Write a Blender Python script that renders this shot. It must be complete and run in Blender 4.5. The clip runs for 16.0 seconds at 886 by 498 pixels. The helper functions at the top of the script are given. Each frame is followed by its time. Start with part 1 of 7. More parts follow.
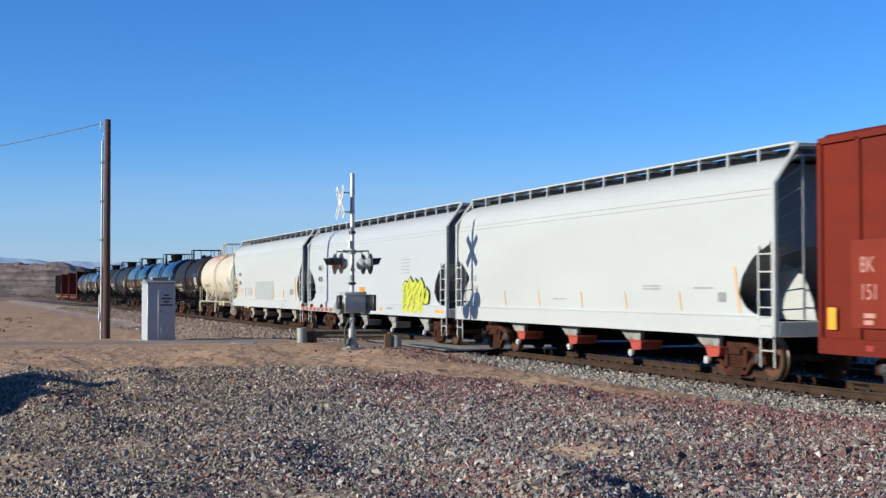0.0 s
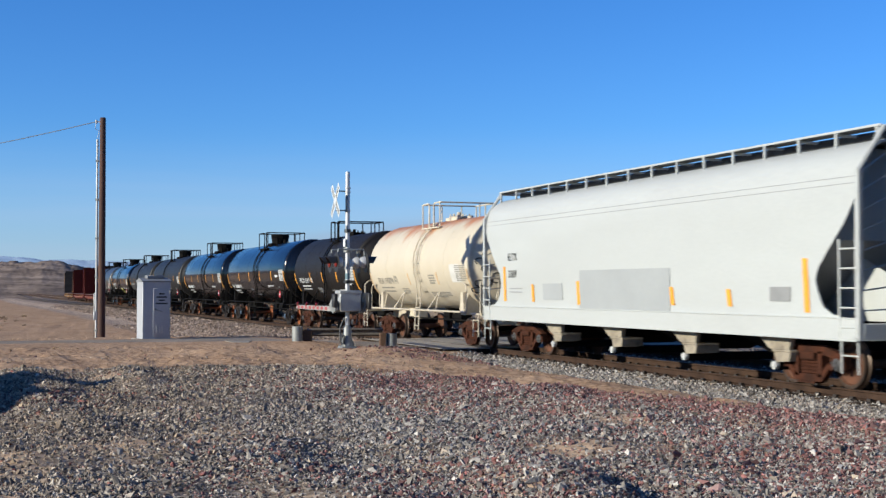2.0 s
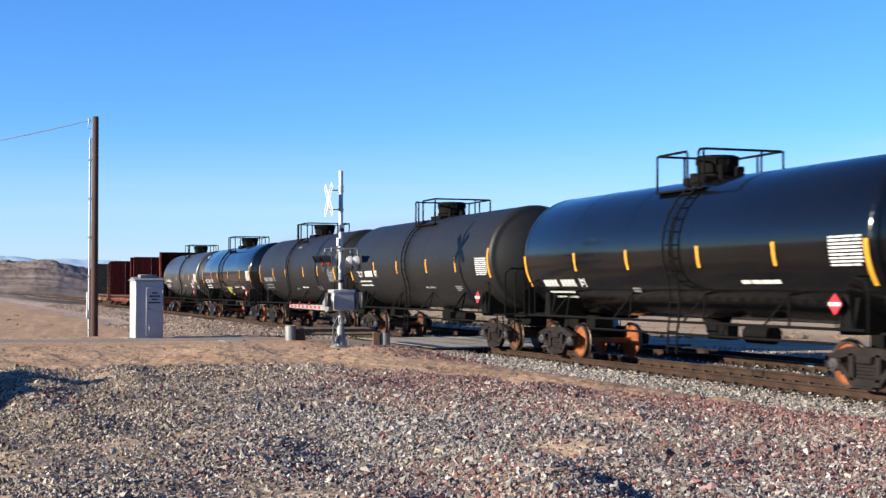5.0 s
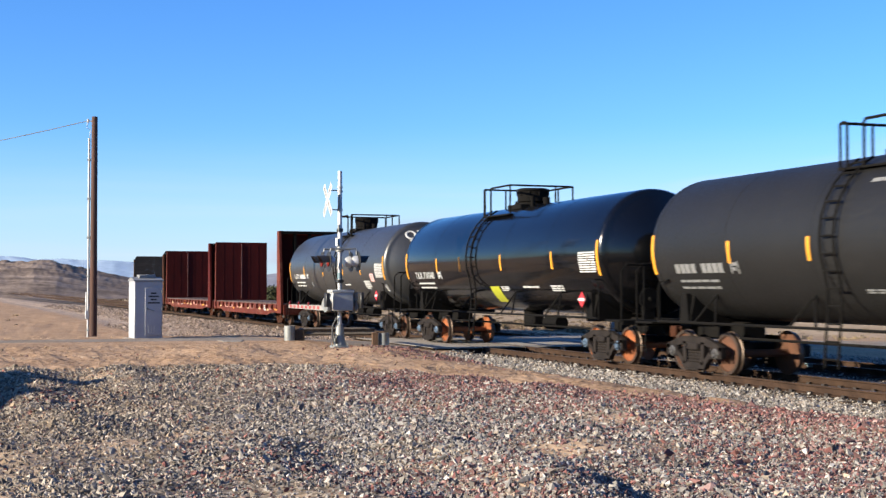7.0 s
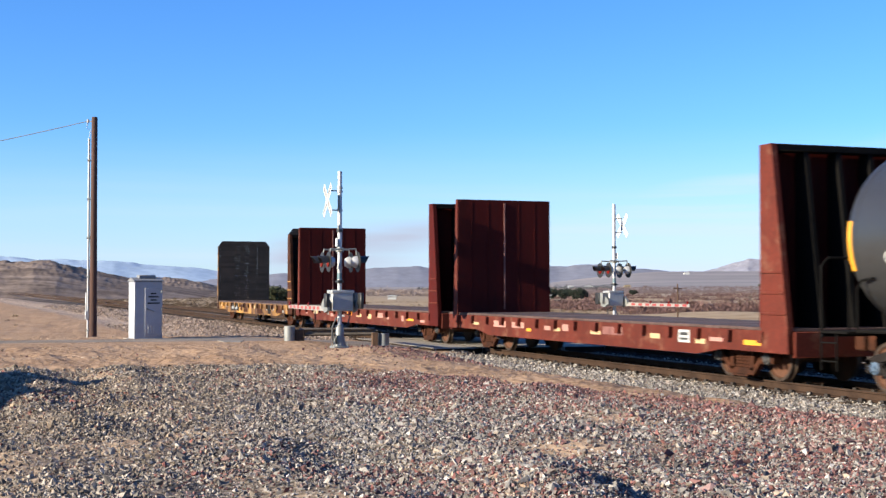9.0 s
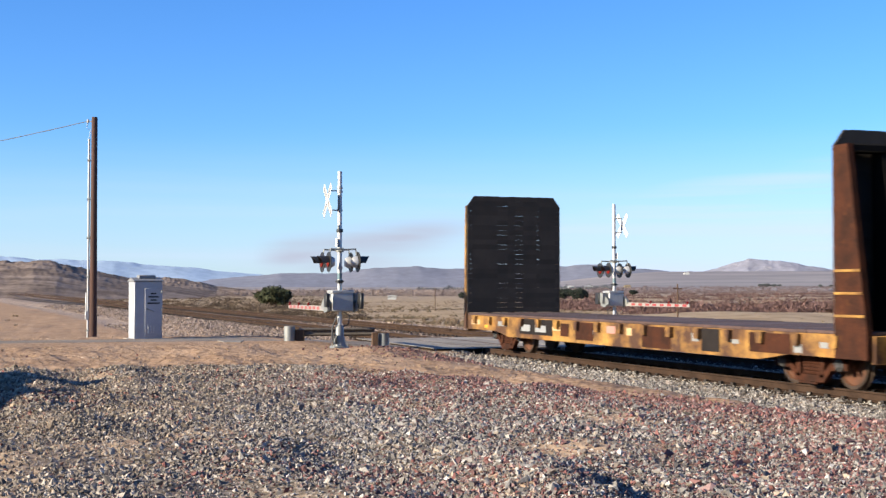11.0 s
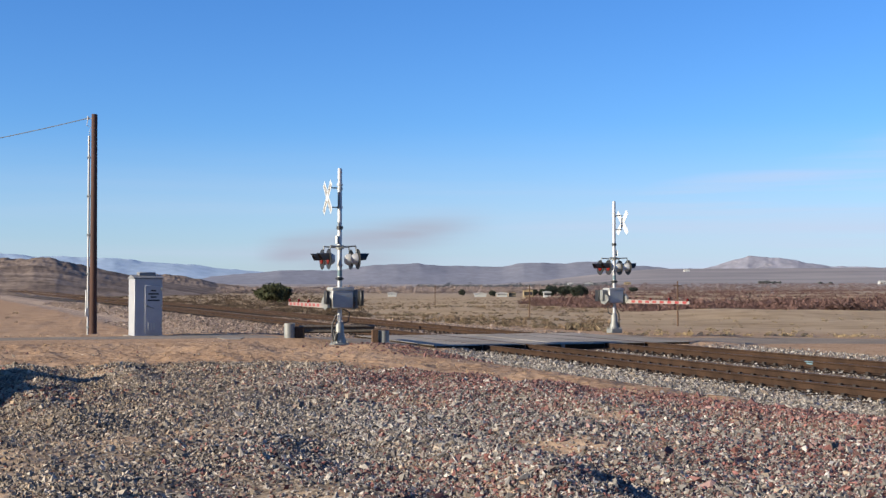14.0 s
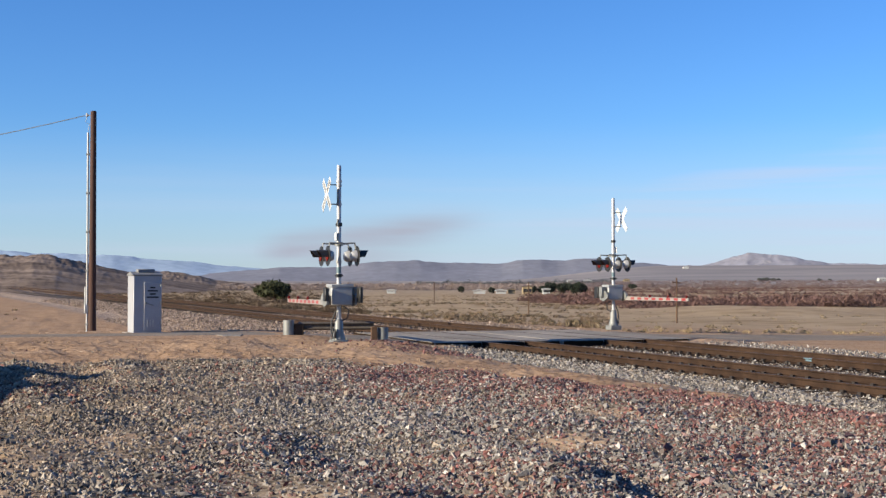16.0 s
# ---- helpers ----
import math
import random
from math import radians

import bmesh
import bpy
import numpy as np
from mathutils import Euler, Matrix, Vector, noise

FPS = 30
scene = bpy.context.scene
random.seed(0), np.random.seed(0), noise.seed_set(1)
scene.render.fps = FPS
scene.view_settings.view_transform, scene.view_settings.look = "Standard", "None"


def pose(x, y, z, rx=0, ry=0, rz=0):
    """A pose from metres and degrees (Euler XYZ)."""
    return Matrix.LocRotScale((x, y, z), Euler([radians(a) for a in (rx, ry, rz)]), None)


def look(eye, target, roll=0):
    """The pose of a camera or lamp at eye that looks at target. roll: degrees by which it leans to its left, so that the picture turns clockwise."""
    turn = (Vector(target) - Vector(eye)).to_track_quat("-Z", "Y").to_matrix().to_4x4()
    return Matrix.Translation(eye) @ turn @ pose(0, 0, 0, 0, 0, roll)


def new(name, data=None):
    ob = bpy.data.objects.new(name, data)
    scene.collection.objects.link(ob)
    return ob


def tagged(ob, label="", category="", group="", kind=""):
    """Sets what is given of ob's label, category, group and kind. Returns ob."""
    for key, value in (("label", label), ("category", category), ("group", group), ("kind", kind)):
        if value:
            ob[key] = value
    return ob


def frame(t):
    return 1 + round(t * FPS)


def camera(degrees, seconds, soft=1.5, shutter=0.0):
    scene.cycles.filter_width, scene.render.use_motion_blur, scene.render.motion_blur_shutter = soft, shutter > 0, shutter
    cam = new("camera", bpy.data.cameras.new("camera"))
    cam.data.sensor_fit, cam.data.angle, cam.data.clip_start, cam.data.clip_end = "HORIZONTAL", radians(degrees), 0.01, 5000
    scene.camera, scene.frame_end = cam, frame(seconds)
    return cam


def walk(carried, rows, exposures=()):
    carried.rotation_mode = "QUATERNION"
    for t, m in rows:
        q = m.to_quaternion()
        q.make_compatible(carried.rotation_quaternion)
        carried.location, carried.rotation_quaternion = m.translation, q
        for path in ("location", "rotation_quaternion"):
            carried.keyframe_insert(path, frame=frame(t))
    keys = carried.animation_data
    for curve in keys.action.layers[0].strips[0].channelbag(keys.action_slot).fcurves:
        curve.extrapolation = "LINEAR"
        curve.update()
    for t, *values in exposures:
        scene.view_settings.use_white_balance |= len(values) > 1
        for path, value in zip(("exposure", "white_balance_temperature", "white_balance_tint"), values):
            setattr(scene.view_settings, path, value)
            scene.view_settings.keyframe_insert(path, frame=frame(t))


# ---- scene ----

# ---- camera ----
TH = radians(19.98)
COS, SIN = math.cos(TH), math.sin(TH)
EYE = Vector((0.0, -16.2, 2.05))
LENS = 2340.0
cam = camera(37.05, 16.0, soft=1.4, shutter=0.16)


def aim(pan, tilt):
    """The camera's pose, turned by small angles (in thousandths of LENS units) from its resting aim."""
    a = TH - pan / LENS
    b = math.atan((69.0 + tilt) / LENS)
    way = Vector((-math.cos(a) * math.cos(b), math.sin(a) * math.cos(b), math.sin(b)))
    return look(EYE, EYE + way * 10.0)


def spot(lat, deep, z=0.0):
    """World place from metres to the right of and along the camera's resting level axis."""
    return Vector((lat * SIN - deep * COS, EYE.y + lat * COS + deep * SIN, z))


TURNS = [(0, 22, 3.3), (0.5, 22, 3.3), (1, 17, 2), (1.5, 14.5, 1.3), (2, 13.8, 0.6), (2.5, 12.3, 0.5), (3, 7.8, 0.2),
         (3.5, 5, -0.8), (4, 3.7, -0.9), (5.2, 1.6, -1), (6.5, 0.6, -1), (7, 0.2, -0.6), (8, 0, 0), (9, 0, 0), (10.3, 0, 0.1),
         (11.5, 0, 0.1), (12.5, 0, 0), (13, 0, -1.3), (13.5, 0, -2.8), (14, 0, -5), (14.5, 0, -7.8), (15, -1.3, -9.8),
         (15.5, -1.5, -11.7), (16, -1.5, -10.5)]
EXPOSE = [(0, 0.81, 5600, 6), (2.5, 0.81, 5700, 6), (3.5, 0.83, 5800, 7), (4.2, 1.19, 5850, 8), (6.3, 1.39, 6250, 9), (8, 1.45, 6150, 9), (9, 1.41, 6150, 9),
          (11.5, 1.33, 6250, 9), (12.5, 1.09, 6200, 9), (14, 1.01, 6250, 9), (16, 1.01, 6350, 9)]
walk(cam, [(t, aim(a, b)) for t, a, b in TURNS], EXPOSE)

# ---- world and sun ----
SUN_WAY = Vector((-0.32, 4.28, -1.38)).normalized()
world = bpy.data.worlds.new("sky")
scene.world = world
world.use_nodes = True
wn = world.node_tree
sky = wn.nodes.new("ShaderNodeTexSky")
sky.sky_type = 'NISHITA'
sky.sun_disc = False
sky.sun_elevation = math.asin(-SUN_WAY.z)
sky.sun_rotation = math.atan2(-SUN_WAY.x, -SUN_WAY.y)
sky.altitude = 700
sky.air_density, sky.dust_density, sky.ozone_density = 1.0, 0.3, 3.0
rich = wn.nodes.new("ShaderNodeHueSaturation")
rich.inputs["Saturation"].default_value = 1.15
wn.links.new(sky.outputs[0], rich.inputs["Color"])
tint = wn.nodes.new("ShaderNodeMix")
tint.data_type, tint.blend_type = 'RGBA', 'MULTIPLY'
tint.inputs[0].default_value, tint.inputs[7].default_value = 1.0, (0.695, 0.93, 1.31, 1)
wn.links.new(rich.outputs[0], tint.inputs[6])
wn.links.new(tint.outputs[2], wn.nodes["Background"].inputs[0])
wn.nodes["Background"].inputs[1].default_value = 0.065
sun = new("sun", bpy.data.lights.new("sun", "SUN"))
sun.data.energy, sun.data.angle, sun.data.color = 4.8, radians(0.55), (1.0, 0.865, 0.65)
sun.matrix_basis = look((0, -60, 40), Vector((0, -60, 40)) + SUN_WAY)


# ---- materials ----
def surf(name, c1, c2=None, rough=0.7, metal=0.0, big=0.6, small=25.0, vary=0.25, bump=0.15, dirt=None, dirt_amount=0.0,
         dirt_scale=2.0, stretch=(1, 1, 1), pieces=0.0, island=0.0, coat=0.0, spec=0.5):
    """A two-scale procedural surface: c1 to c2 in large patches, fine grain, a bump, optional stains (dirt)."""
    m = bpy.data.materials.new(name)
    m.use_nodes = True
    nt, n, l = m.node_tree, m.node_tree.nodes, m.node_tree.links
    b = n["Principled BSDF"]
    c2 = c2 or tuple(x * 0.8 for x in c1)
    tc = n.new("ShaderNodeTexCoord")
    mp = n.new("ShaderNodeMapping")
    mp.inputs["Scale"].default_value = stretch
    l.new(tc.outputs["Object"], mp.inputs[0])

    def nz(scale, detail, rough_=0.6):
        x = n.new("ShaderNodeTexNoise")
        x.inputs["Scale"].default_value, x.inputs["Detail"].default_value, x.inputs["Roughness"].default_value = scale, detail, rough_
        l.new(mp.outputs[0], x.inputs["Vector"])
        return x.outputs["Fac"]

    def mix(kind, fac, a, c):
        x = n.new("ShaderNodeMix")
        x.data_type, x.blend_type = 'RGBA', kind
        for sock, v in ((x.inputs[0], fac), (x.inputs[6], a), (x.inputs[7], c)):
            if isinstance(v, (tuple, list)):
                sock.default_value = (*v, 1)
            elif isinstance(v, float):
                sock.default_value = v
            else:
                l.new(v, sock)
        return x.outputs[2]

    def ramp(fac, a, c):
        x = n.new("ShaderNodeMapRange")
        x.inputs[1].default_value, x.inputs[2].default_value = a, c
        l.new(fac, x.inputs[0])
        return x.outputs[0]

    def span(fac, a, c):
        x = n.new("ShaderNodeMapRange")
        x.inputs[1].default_value, x.inputs[2].default_value, x.inputs[3].default_value, x.inputs[4].default_value = 0.25, 0.75, a, c
        l.new(fac, x.inputs[0])
        return x.outputs[0]

    fine = nz(small, 4.0)
    col = mix('MIX', ramp(nz(big, 5.0), 0.35, 0.65), c1, c2)
    gray = n.new("ShaderNodeCombineColor")
    g = span(fine, 1 - vary, 1 + vary)
    for i in range(3):
        l.new(g, gray.inputs[i])
    col = mix('MULTIPLY', 1.0, col, gray.outputs[0])
    if pieces or island:
        info = n.new("ShaderNodeObjectInfo") if pieces else n.new("ShaderNodeNewGeometry")
        r = info.outputs["Random"] if pieces else info.outputs["Random Per Island"]
        amount = pieces or island
        gr = n.new("ShaderNodeCombineColor")
        x = n.new("ShaderNodeMapRange")
        x.inputs[3].default_value, x.inputs[4].default_value = 1 - amount, 1 + amount
        l.new(r, x.inputs[0])
        for i in range(3):
            l.new(x.outputs[0], gr.inputs[i])
        col = mix('MULTIPLY', 1.0, col, gr.outputs[0])
    if dirt:
        f = ramp(nz(dirt_scale, 6.0, 0.7), 0.75 - dirt_amount * 0.5, 0.95 - dirt_amount * 0.5)
        col = mix('MIX', f, col, dirt)
    l.new(col, b.inputs["Base Color"])
    rr = span(fine, max(0.02, rough - 0.1), min(1, rough + 0.1))
    l.new(rr, b.inputs["Roughness"])
    b.inputs["Metallic"].default_value = metal
    b.inputs["Specular IOR Level"].default_value = spec
    b.inputs["Coat Weight"].default_value = coat
    b.inputs["Coat Roughness"].default_value = 0.08
    if bump:
        bp = n.new("ShaderNodeBump")
        bp.inputs["Strength"].default_value, bp.inputs["Distance"].default_value = bump, 0.02
        l.new(fine, bp.inputs["Height"])
        l.new(bp.outputs[0], b.inputs["Normal"])
    return m


def plain(name, c, rough=0.6, metal=0.0, glow=None):
    m = surf(name, c, tuple(x * 0.85 for x in c), rough, metal, 3.0, 60.0, 0.12, 0.05)
    if glow:
        b = m.node_tree.nodes["Principled BSDF"]
        b.inputs["Emission Color"].default_value = (*c, 1)
        b.inputs["Emission Strength"].default_value = glow
    return m


M = {
    "hopper_white": surf("hopper_white_paint", (0.355, 0.363, 0.35), (0.33, 0.335, 0.322), 0.45, 0, 0.35, 9.0, 0.05, 0.03, (0.45, 0.38, 0.28), 0.12, 0.8, (0.5, 0.5, 2.0)),
    "hopper_grey": surf("hopper_grey_paint", (0.342, 0.351, 0.356), (0.318, 0.326, 0.331), 0.45, 0, 0.35, 9.0, 0.05, 0.03, (0.40, 0.35, 0.28), 0.12, 0.8, (0.5, 0.5, 2.0)),
    "grating": surf("walkway_grating_steel", (0.0418, 0.0418, 0.0418), (0.0266, 0.0266, 0.0266), 0.6, 0.3, 3, 60, 0.3, 0.2),
    "truck_dark": surf("dark_truck_steel", (0.0182, 0.0144, 0.0129), (0.0114, 0.0091, 0.0084), 0.85, 0.0, 3.0, 35, 0.4, 0.4, (0.0532, 0.0243, 0.0137), 0.25, 4, spec=0.15),
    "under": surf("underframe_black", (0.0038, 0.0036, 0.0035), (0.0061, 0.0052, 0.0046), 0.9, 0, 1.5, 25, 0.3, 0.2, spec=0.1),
    "rust": surf("rusty_truck_steel", (0.052, 0.0185, 0.0098), (0.026, 0.0118, 0.0078), 0.9, 0.0, 3.0, 35, 0.4, 0.4, (0.105, 0.038, 0.015), 0.32, 4, spec=0.1),
    "wheel": surf("wheel_steel", (0.0836, 0.0289, 0.0106), (0.0494, 0.019, 0.0076), 0.8, 0.0, 3.0, 35, 0.3, 0.2),
    "tread": surf("bright_wheel_rim", (0.0988, 0.0684, 0.0494), (0.057, 0.038, 0.0274), 0.45, 0.6, 3.0, 35, 0.2, 0.1),
    "red_plastic": surf("red_outlet_paint", (0.304, 0.0456, 0.0266), (0.2508, 0.038, 0.0228), 0.55, 0, 2, 30, 0.2, 0.1),
    "box_red": surf("boxcar_red_paint", (0.1153, 0.0131, 0.0050), (0.0904, 0.0112, 0.0050), 0.7, 0, 0.6, 14, 0.15, 0.05, (0.0467, 0.0137, 0.0087), 0.25, 1.0, (0.6, 0.6, 2), spec=0.15),
    "flat_red": surf("flatcar_red_paint", (0.0958, 0.0192, 0.0115), (0.0638, 0.0134, 0.0083), 0.75, 0, 0.9, 18, 0.3, 0.15, (0.1404, 0.0638, 0.0383), 0.42, 2.4, spec=0.15),
    "flat_wood": surf("flatcar_deck_planks", (0.078, 0.042, 0.034), (0.052, 0.030, 0.025), 0.85, 0, 1.2, 20, 0.3, 0.3, pieces=0.25),
    "flat_yellow": surf("flatcar_yellow_paint", (0.36, 0.20, 0.050), (0.28, 0.135, 0.034), 0.7, 0, 1.2, 18, 0.25, 0.1, (0.060, 0.030, 0.018), 0.72, 0.9, spec=0.2),
    "dark_planks": surf("dark_bulkhead_planks", (0.0266, 0.0198, 0.0152), (0.0167, 0.0129, 0.0106), 0.9, 0, 1.2, 18, 0.3, 0.2, pieces=0.25),
    "tank_gloss": surf("glossy_black_tank", (0.0030, 0.0032, 0.0038), (0.0022, 0.0022, 0.0026), 0.14, 0, 0.5, 12, 0.10, 0.008, (0.008, 0.007, 0.0065), 0.15, 1.2, coat=0.05, spec=0.45),
    "tank_brown": surf("weathered_black_tank", (0.0091, 0.0071, 0.0059), (0.0068, 0.0056, 0.0047), 0.55, 0, 0.5, 14, 0.2, 0.04, (0.016, 0.0122, 0.0099), 0.3, 0.9, spec=0.22),
    "tank_grey": surf("dusty_grey_black_tank", (0.011, 0.0106, 0.0106), (0.0087, 0.0085, 0.0085), 0.5, 0, 0.5, 14, 0.15, 0.03, (0.0182, 0.0167, 0.0152), 0.25, 0.9, spec=0.25),
    "tank_slate": surf("slate_grey_tank", (0.0274, 0.0274, 0.0281), (0.0236, 0.0236, 0.0243), 0.36, 0, 0.5, 14, 0.12, 0.02, (0.0319, 0.0304, 0.0289), 0.25, 0.9, spec=0.6),
    "tank_tan": surf("cream_tank_paint", (0.4408, 0.3876, 0.2964), (0.3876, 0.3344, 0.2508), 0.5, 0, 0.5, 14, 0.10, 0.04, (0.2736, 0.152, 0.0684), 0.22, 1.0, (1, 1, 0.6)),
    "orange": plain("reflective_yellow_tape", (0.62, 0.27, 0.016), 0.5),
    "white_mark": plain("white_stencil", (0.4712, 0.4712, 0.456), 0.6),
    "black_mark": plain("black_stencil", (0.0228, 0.0228, 0.0228), 0.6),
    "dull_mark": plain("worn_grey_stencil", (0.152, 0.152, 0.152), 0.7),
    "faded_grey": plain("faded_grey_lettering", (0.2052, 0.19, 0.1596), 0.7),
    "pale_patch": plain("bleached_white_panel", (0.4712, 0.456, 0.4256), 0.6),
    "navy_patch": plain("dark_navy_paint", (0.0061, 0.0106, 0.0258), 0.45),
    "pink_sign": plain("pale_pink_notice", (0.4712, 0.304, 0.2888), 0.6),
    "red_ink": plain("red_notice_ink", (0.38, 0.0456, 0.038), 0.6),
    "placard_red": plain("red_placard_ink", (0.4712, 0.0228, 0.0304), 0.5),
    "cap_white": plain("pale_grey_cap_paint", (0.418, 0.418, 0.4028), 0.6),
    "bearing_grey": surf("dusty_grey_bearing_steel", (0.0646, 0.0646, 0.0684), (0.038, 0.0342, 0.0319), 0.6, 0.2, 5, 40, 0.3, 0.2),
    "bearing_blue": surf("slate_blue_bearing_paint", (0.076, 0.1216, 0.1824), (0.0532, 0.076, 0.114), 0.6, 0.1, 5, 40, 0.3, 0.2),
    "wheel_orange": surf("fresh_orange_rusted_wheel", (0.228, 0.0646, 0.0137), (0.152, 0.0418, 0.0106), 0.8, 0.0, 3.0, 35, 0.3, 0.2),
    "outlet_tan": surf("dirty_cream_paint", (0.2736, 0.2356, 0.1748), (0.1824, 0.152, 0.1102), 0.7, 0, 2.5, 20, 0.25, 0.1, (0.076, 0.0608, 0.0456), 0.40, 4.0),
    "lilac_mark": plain("faded_lilac_stencil", (0.228, 0.2204, 0.304), 0.6),
    "grey_mark": plain("grey_patch_paint", (0.2052, 0.2052, 0.2014), 0.6),
    "box_pale": surf("faded_red_paint", (0.1482, 0.0205, 0.0099), (0.1254, 0.0182, 0.0091), 0.7, 0, 1, 18, 0.15, 0.05, spec=0.15),
    "face_red": surf("dark_maroon_sheet", (0.0599, 0.0068, 0.0051), (0.0388, 0.0051, 0.0040), 0.75, 0, 0.8, 14, 0.2, 0.08, (0.0313, 0.0068, 0.0051), 0.4, 1.2, (1, 1.6, 0.5), spec=0.1),
    "outlet_grey": surf("dirty_grey_paint", (0.2584, 0.2508, 0.2356), (0.152, 0.1444, 0.133), 0.7, 0, 2.5, 20, 0.25, 0.1, (0.076, 0.0608, 0.0456), 0.45, 4.0),
    "tan_tape": plain("dusty_tan_tape", (0.4712, 0.3192, 0.1672), 0.6),
    "pale_mark": plain("faded_grey_stencil", (0.2508, 0.2546, 0.2546), 0.6),
    "faded_strip": surf("worn_pale_red_strip", (0.1976, 0.0912, 0.076), (0.1064, 0.0304, 0.0228), 0.7, 0, 2.5, 25, 0.3, 0.1),
    "blue_mark": plain("pale_blue_spray", (0.0988, 0.1596, 0.19), 0.6),
    "repaint": surf("grey_repaint", (0.2736, 0.2812, 0.2774), (0.2508, 0.2584, 0.2546), 0.5, 0, 0.8, 12, 0.06, 0.03),
    "faded_pink": plain("faded_pink_stencil", (0.3648, 0.1824, 0.1444), 0.6),
    "graffiti": plain("yellow_spray_paint", (0.40, 0.41, 0.025), 0.5),
    "rail": surf("rail_rust", (0.048, 0.029, 0.0195), (0.029, 0.018, 0.013), 0.9, 0.0, 2.0, 40, 0.3, 0.2, spec=0.08),
    "rail_top": surf("rail_running_surface", (0.114, 0.0874, 0.0684), (0.076, 0.057, 0.0418), 0.6, 0.2, 1.0, 40, 0.2, 0.05, spec=0.25),
    "tie": surf("creosoted_tie", (0.0532, 0.038, 0.0289), (0.038, 0.0289, 0.0228), 0.9, 0, 2, 18, 0.35, 0.4, pieces=0.3, spec=0.08),
    "clip": surf("rail_clip_iron", (0.0342, 0.0243, 0.0198), (0.0228, 0.0182, 0.0152), 0.8, 0.2, 4, 50, 0.3, 0.2),
    "asphalt": surf("worn_asphalt", (0.266, 0.2204, 0.1786), (0.19, 0.1596, 0.1292), 0.97, 0, 0.5, 30, 0.35, 0.5, (0.2584, 0.19, 0.1254), 0.5, 0.35, spec=0.04),
    "concrete": surf("crossing_concrete", (0.304, 0.2698, 0.2318), (0.2204, 0.1976, 0.171), 0.95, 0, 0.8, 24, 0.3, 0.35, (0.076, 0.0646, 0.057), 0.3, 0.9, pieces=0.15, spec=0.05),
    "aluminium": surf("weathered_aluminium", (0.4256, 0.4256, 0.4256), (0.3344, 0.3344, 0.3382), 0.5, 0.25, 2.0, 40, 0.15, 0.08, (0.1976, 0.1824, 0.1672), 0.25, 3.0),
    "case_paint": surf("silver_grey_cabinet_paint", (0.3344, 0.3382, 0.3534), (0.2812, 0.285, 0.304), 0.5, 0.1, 1.2, 30, 0.1, 0.05, (0.2128, 0.19, 0.1672), 0.25, 2.0),
    "black_metal": surf("black_painted_metal", (0.0114, 0.0114, 0.0114), (0.0167, 0.0152, 0.0152), 0.5, 0, 2, 40, 0.2, 0.08),
    "case_roof": surf("dull_grey_roof_paint", (0.19, 0.19, 0.193), (0.145, 0.145, 0.148), 0.6, 0.1, 1.5, 30, 0.15, 0.06),
    "guard_steel": surf("dull_rusted_beam", (0.1292, 0.114, 0.0988), (0.076, 0.0608, 0.0494), 0.85, 0, 2, 20, 0.3, 0.2, spec=0.1),
    # Near-black that stands for shade along the crossing deck's edges.
    "deck_shade": surf("crossing_deck_shade", (0.0152, 0.0099, 0.0061), (0.0228, 0.0152, 0.0099), 0.95, 0, 1.5, 20, 0.3, 0.3, spec=0.03),
    "cross_white": plain("white_sign_sheet", (0.50, 0.51, 0.515), 0.5),
    "arm_white": plain("faded_white_sheet", (0.262, 0.250, 0.232), 0.6),
    "stripe_red": plain("red_sign_sheet", (0.2508, 0.0228, 0.0213), 0.5),
    "lens": plain("red_signal_glass", (0.1292, 0.0091, 0.0076), 0.15),
    "pole_wood": surf("brown_pole_wood", (0.0699, 0.0289, 0.0182), (0.0456, 0.0205, 0.0144), 0.85, 0, 1.2, 30, 0.3, 0.35, (0.038, 0.0228, 0.019), 0.3, 2.0, (6, 6, 0.5)),
    "conduit": surf("grey_conduit", (0.418, 0.418, 0.4104), (0.342, 0.342, 0.3344), 0.5, 0.3, 2, 30, 0.15, 0.05),
    "wire": plain("dark_wire", (0.0228, 0.0228, 0.0266), 0.6),
    "zinc": surf("galvanised_pipe", (0.228, 0.2318, 0.2242), (0.1672, 0.171, 0.1634), 0.55, 0.3, 3, 30, 0.2, 0.1),
    "gate_grey": surf("light_grey_machine_paint", (0.33, 0.335, 0.335), (0.27, 0.275, 0.275), 0.5, 0.2, 3, 30, 0.12, 0.06, (0.18, 0.16, 0.14), 0.25, 3.0),
    "timber": surf("old_brown_timber", (0.1064, 0.057, 0.0304), (0.0684, 0.038, 0.0228), 0.9, 0, 2, 25, 0.3, 0.4),
    "house_white": plain("white_house_wall", (0.4104, 0.4104, 0.3990), 0.8),
    "house_tan": plain("tan_house_wall", (0.3192, 0.2432, 0.1368), 0.8),
    "roof": plain("brown_roof", (0.1216, 0.0912, 0.076), 0.8),
}


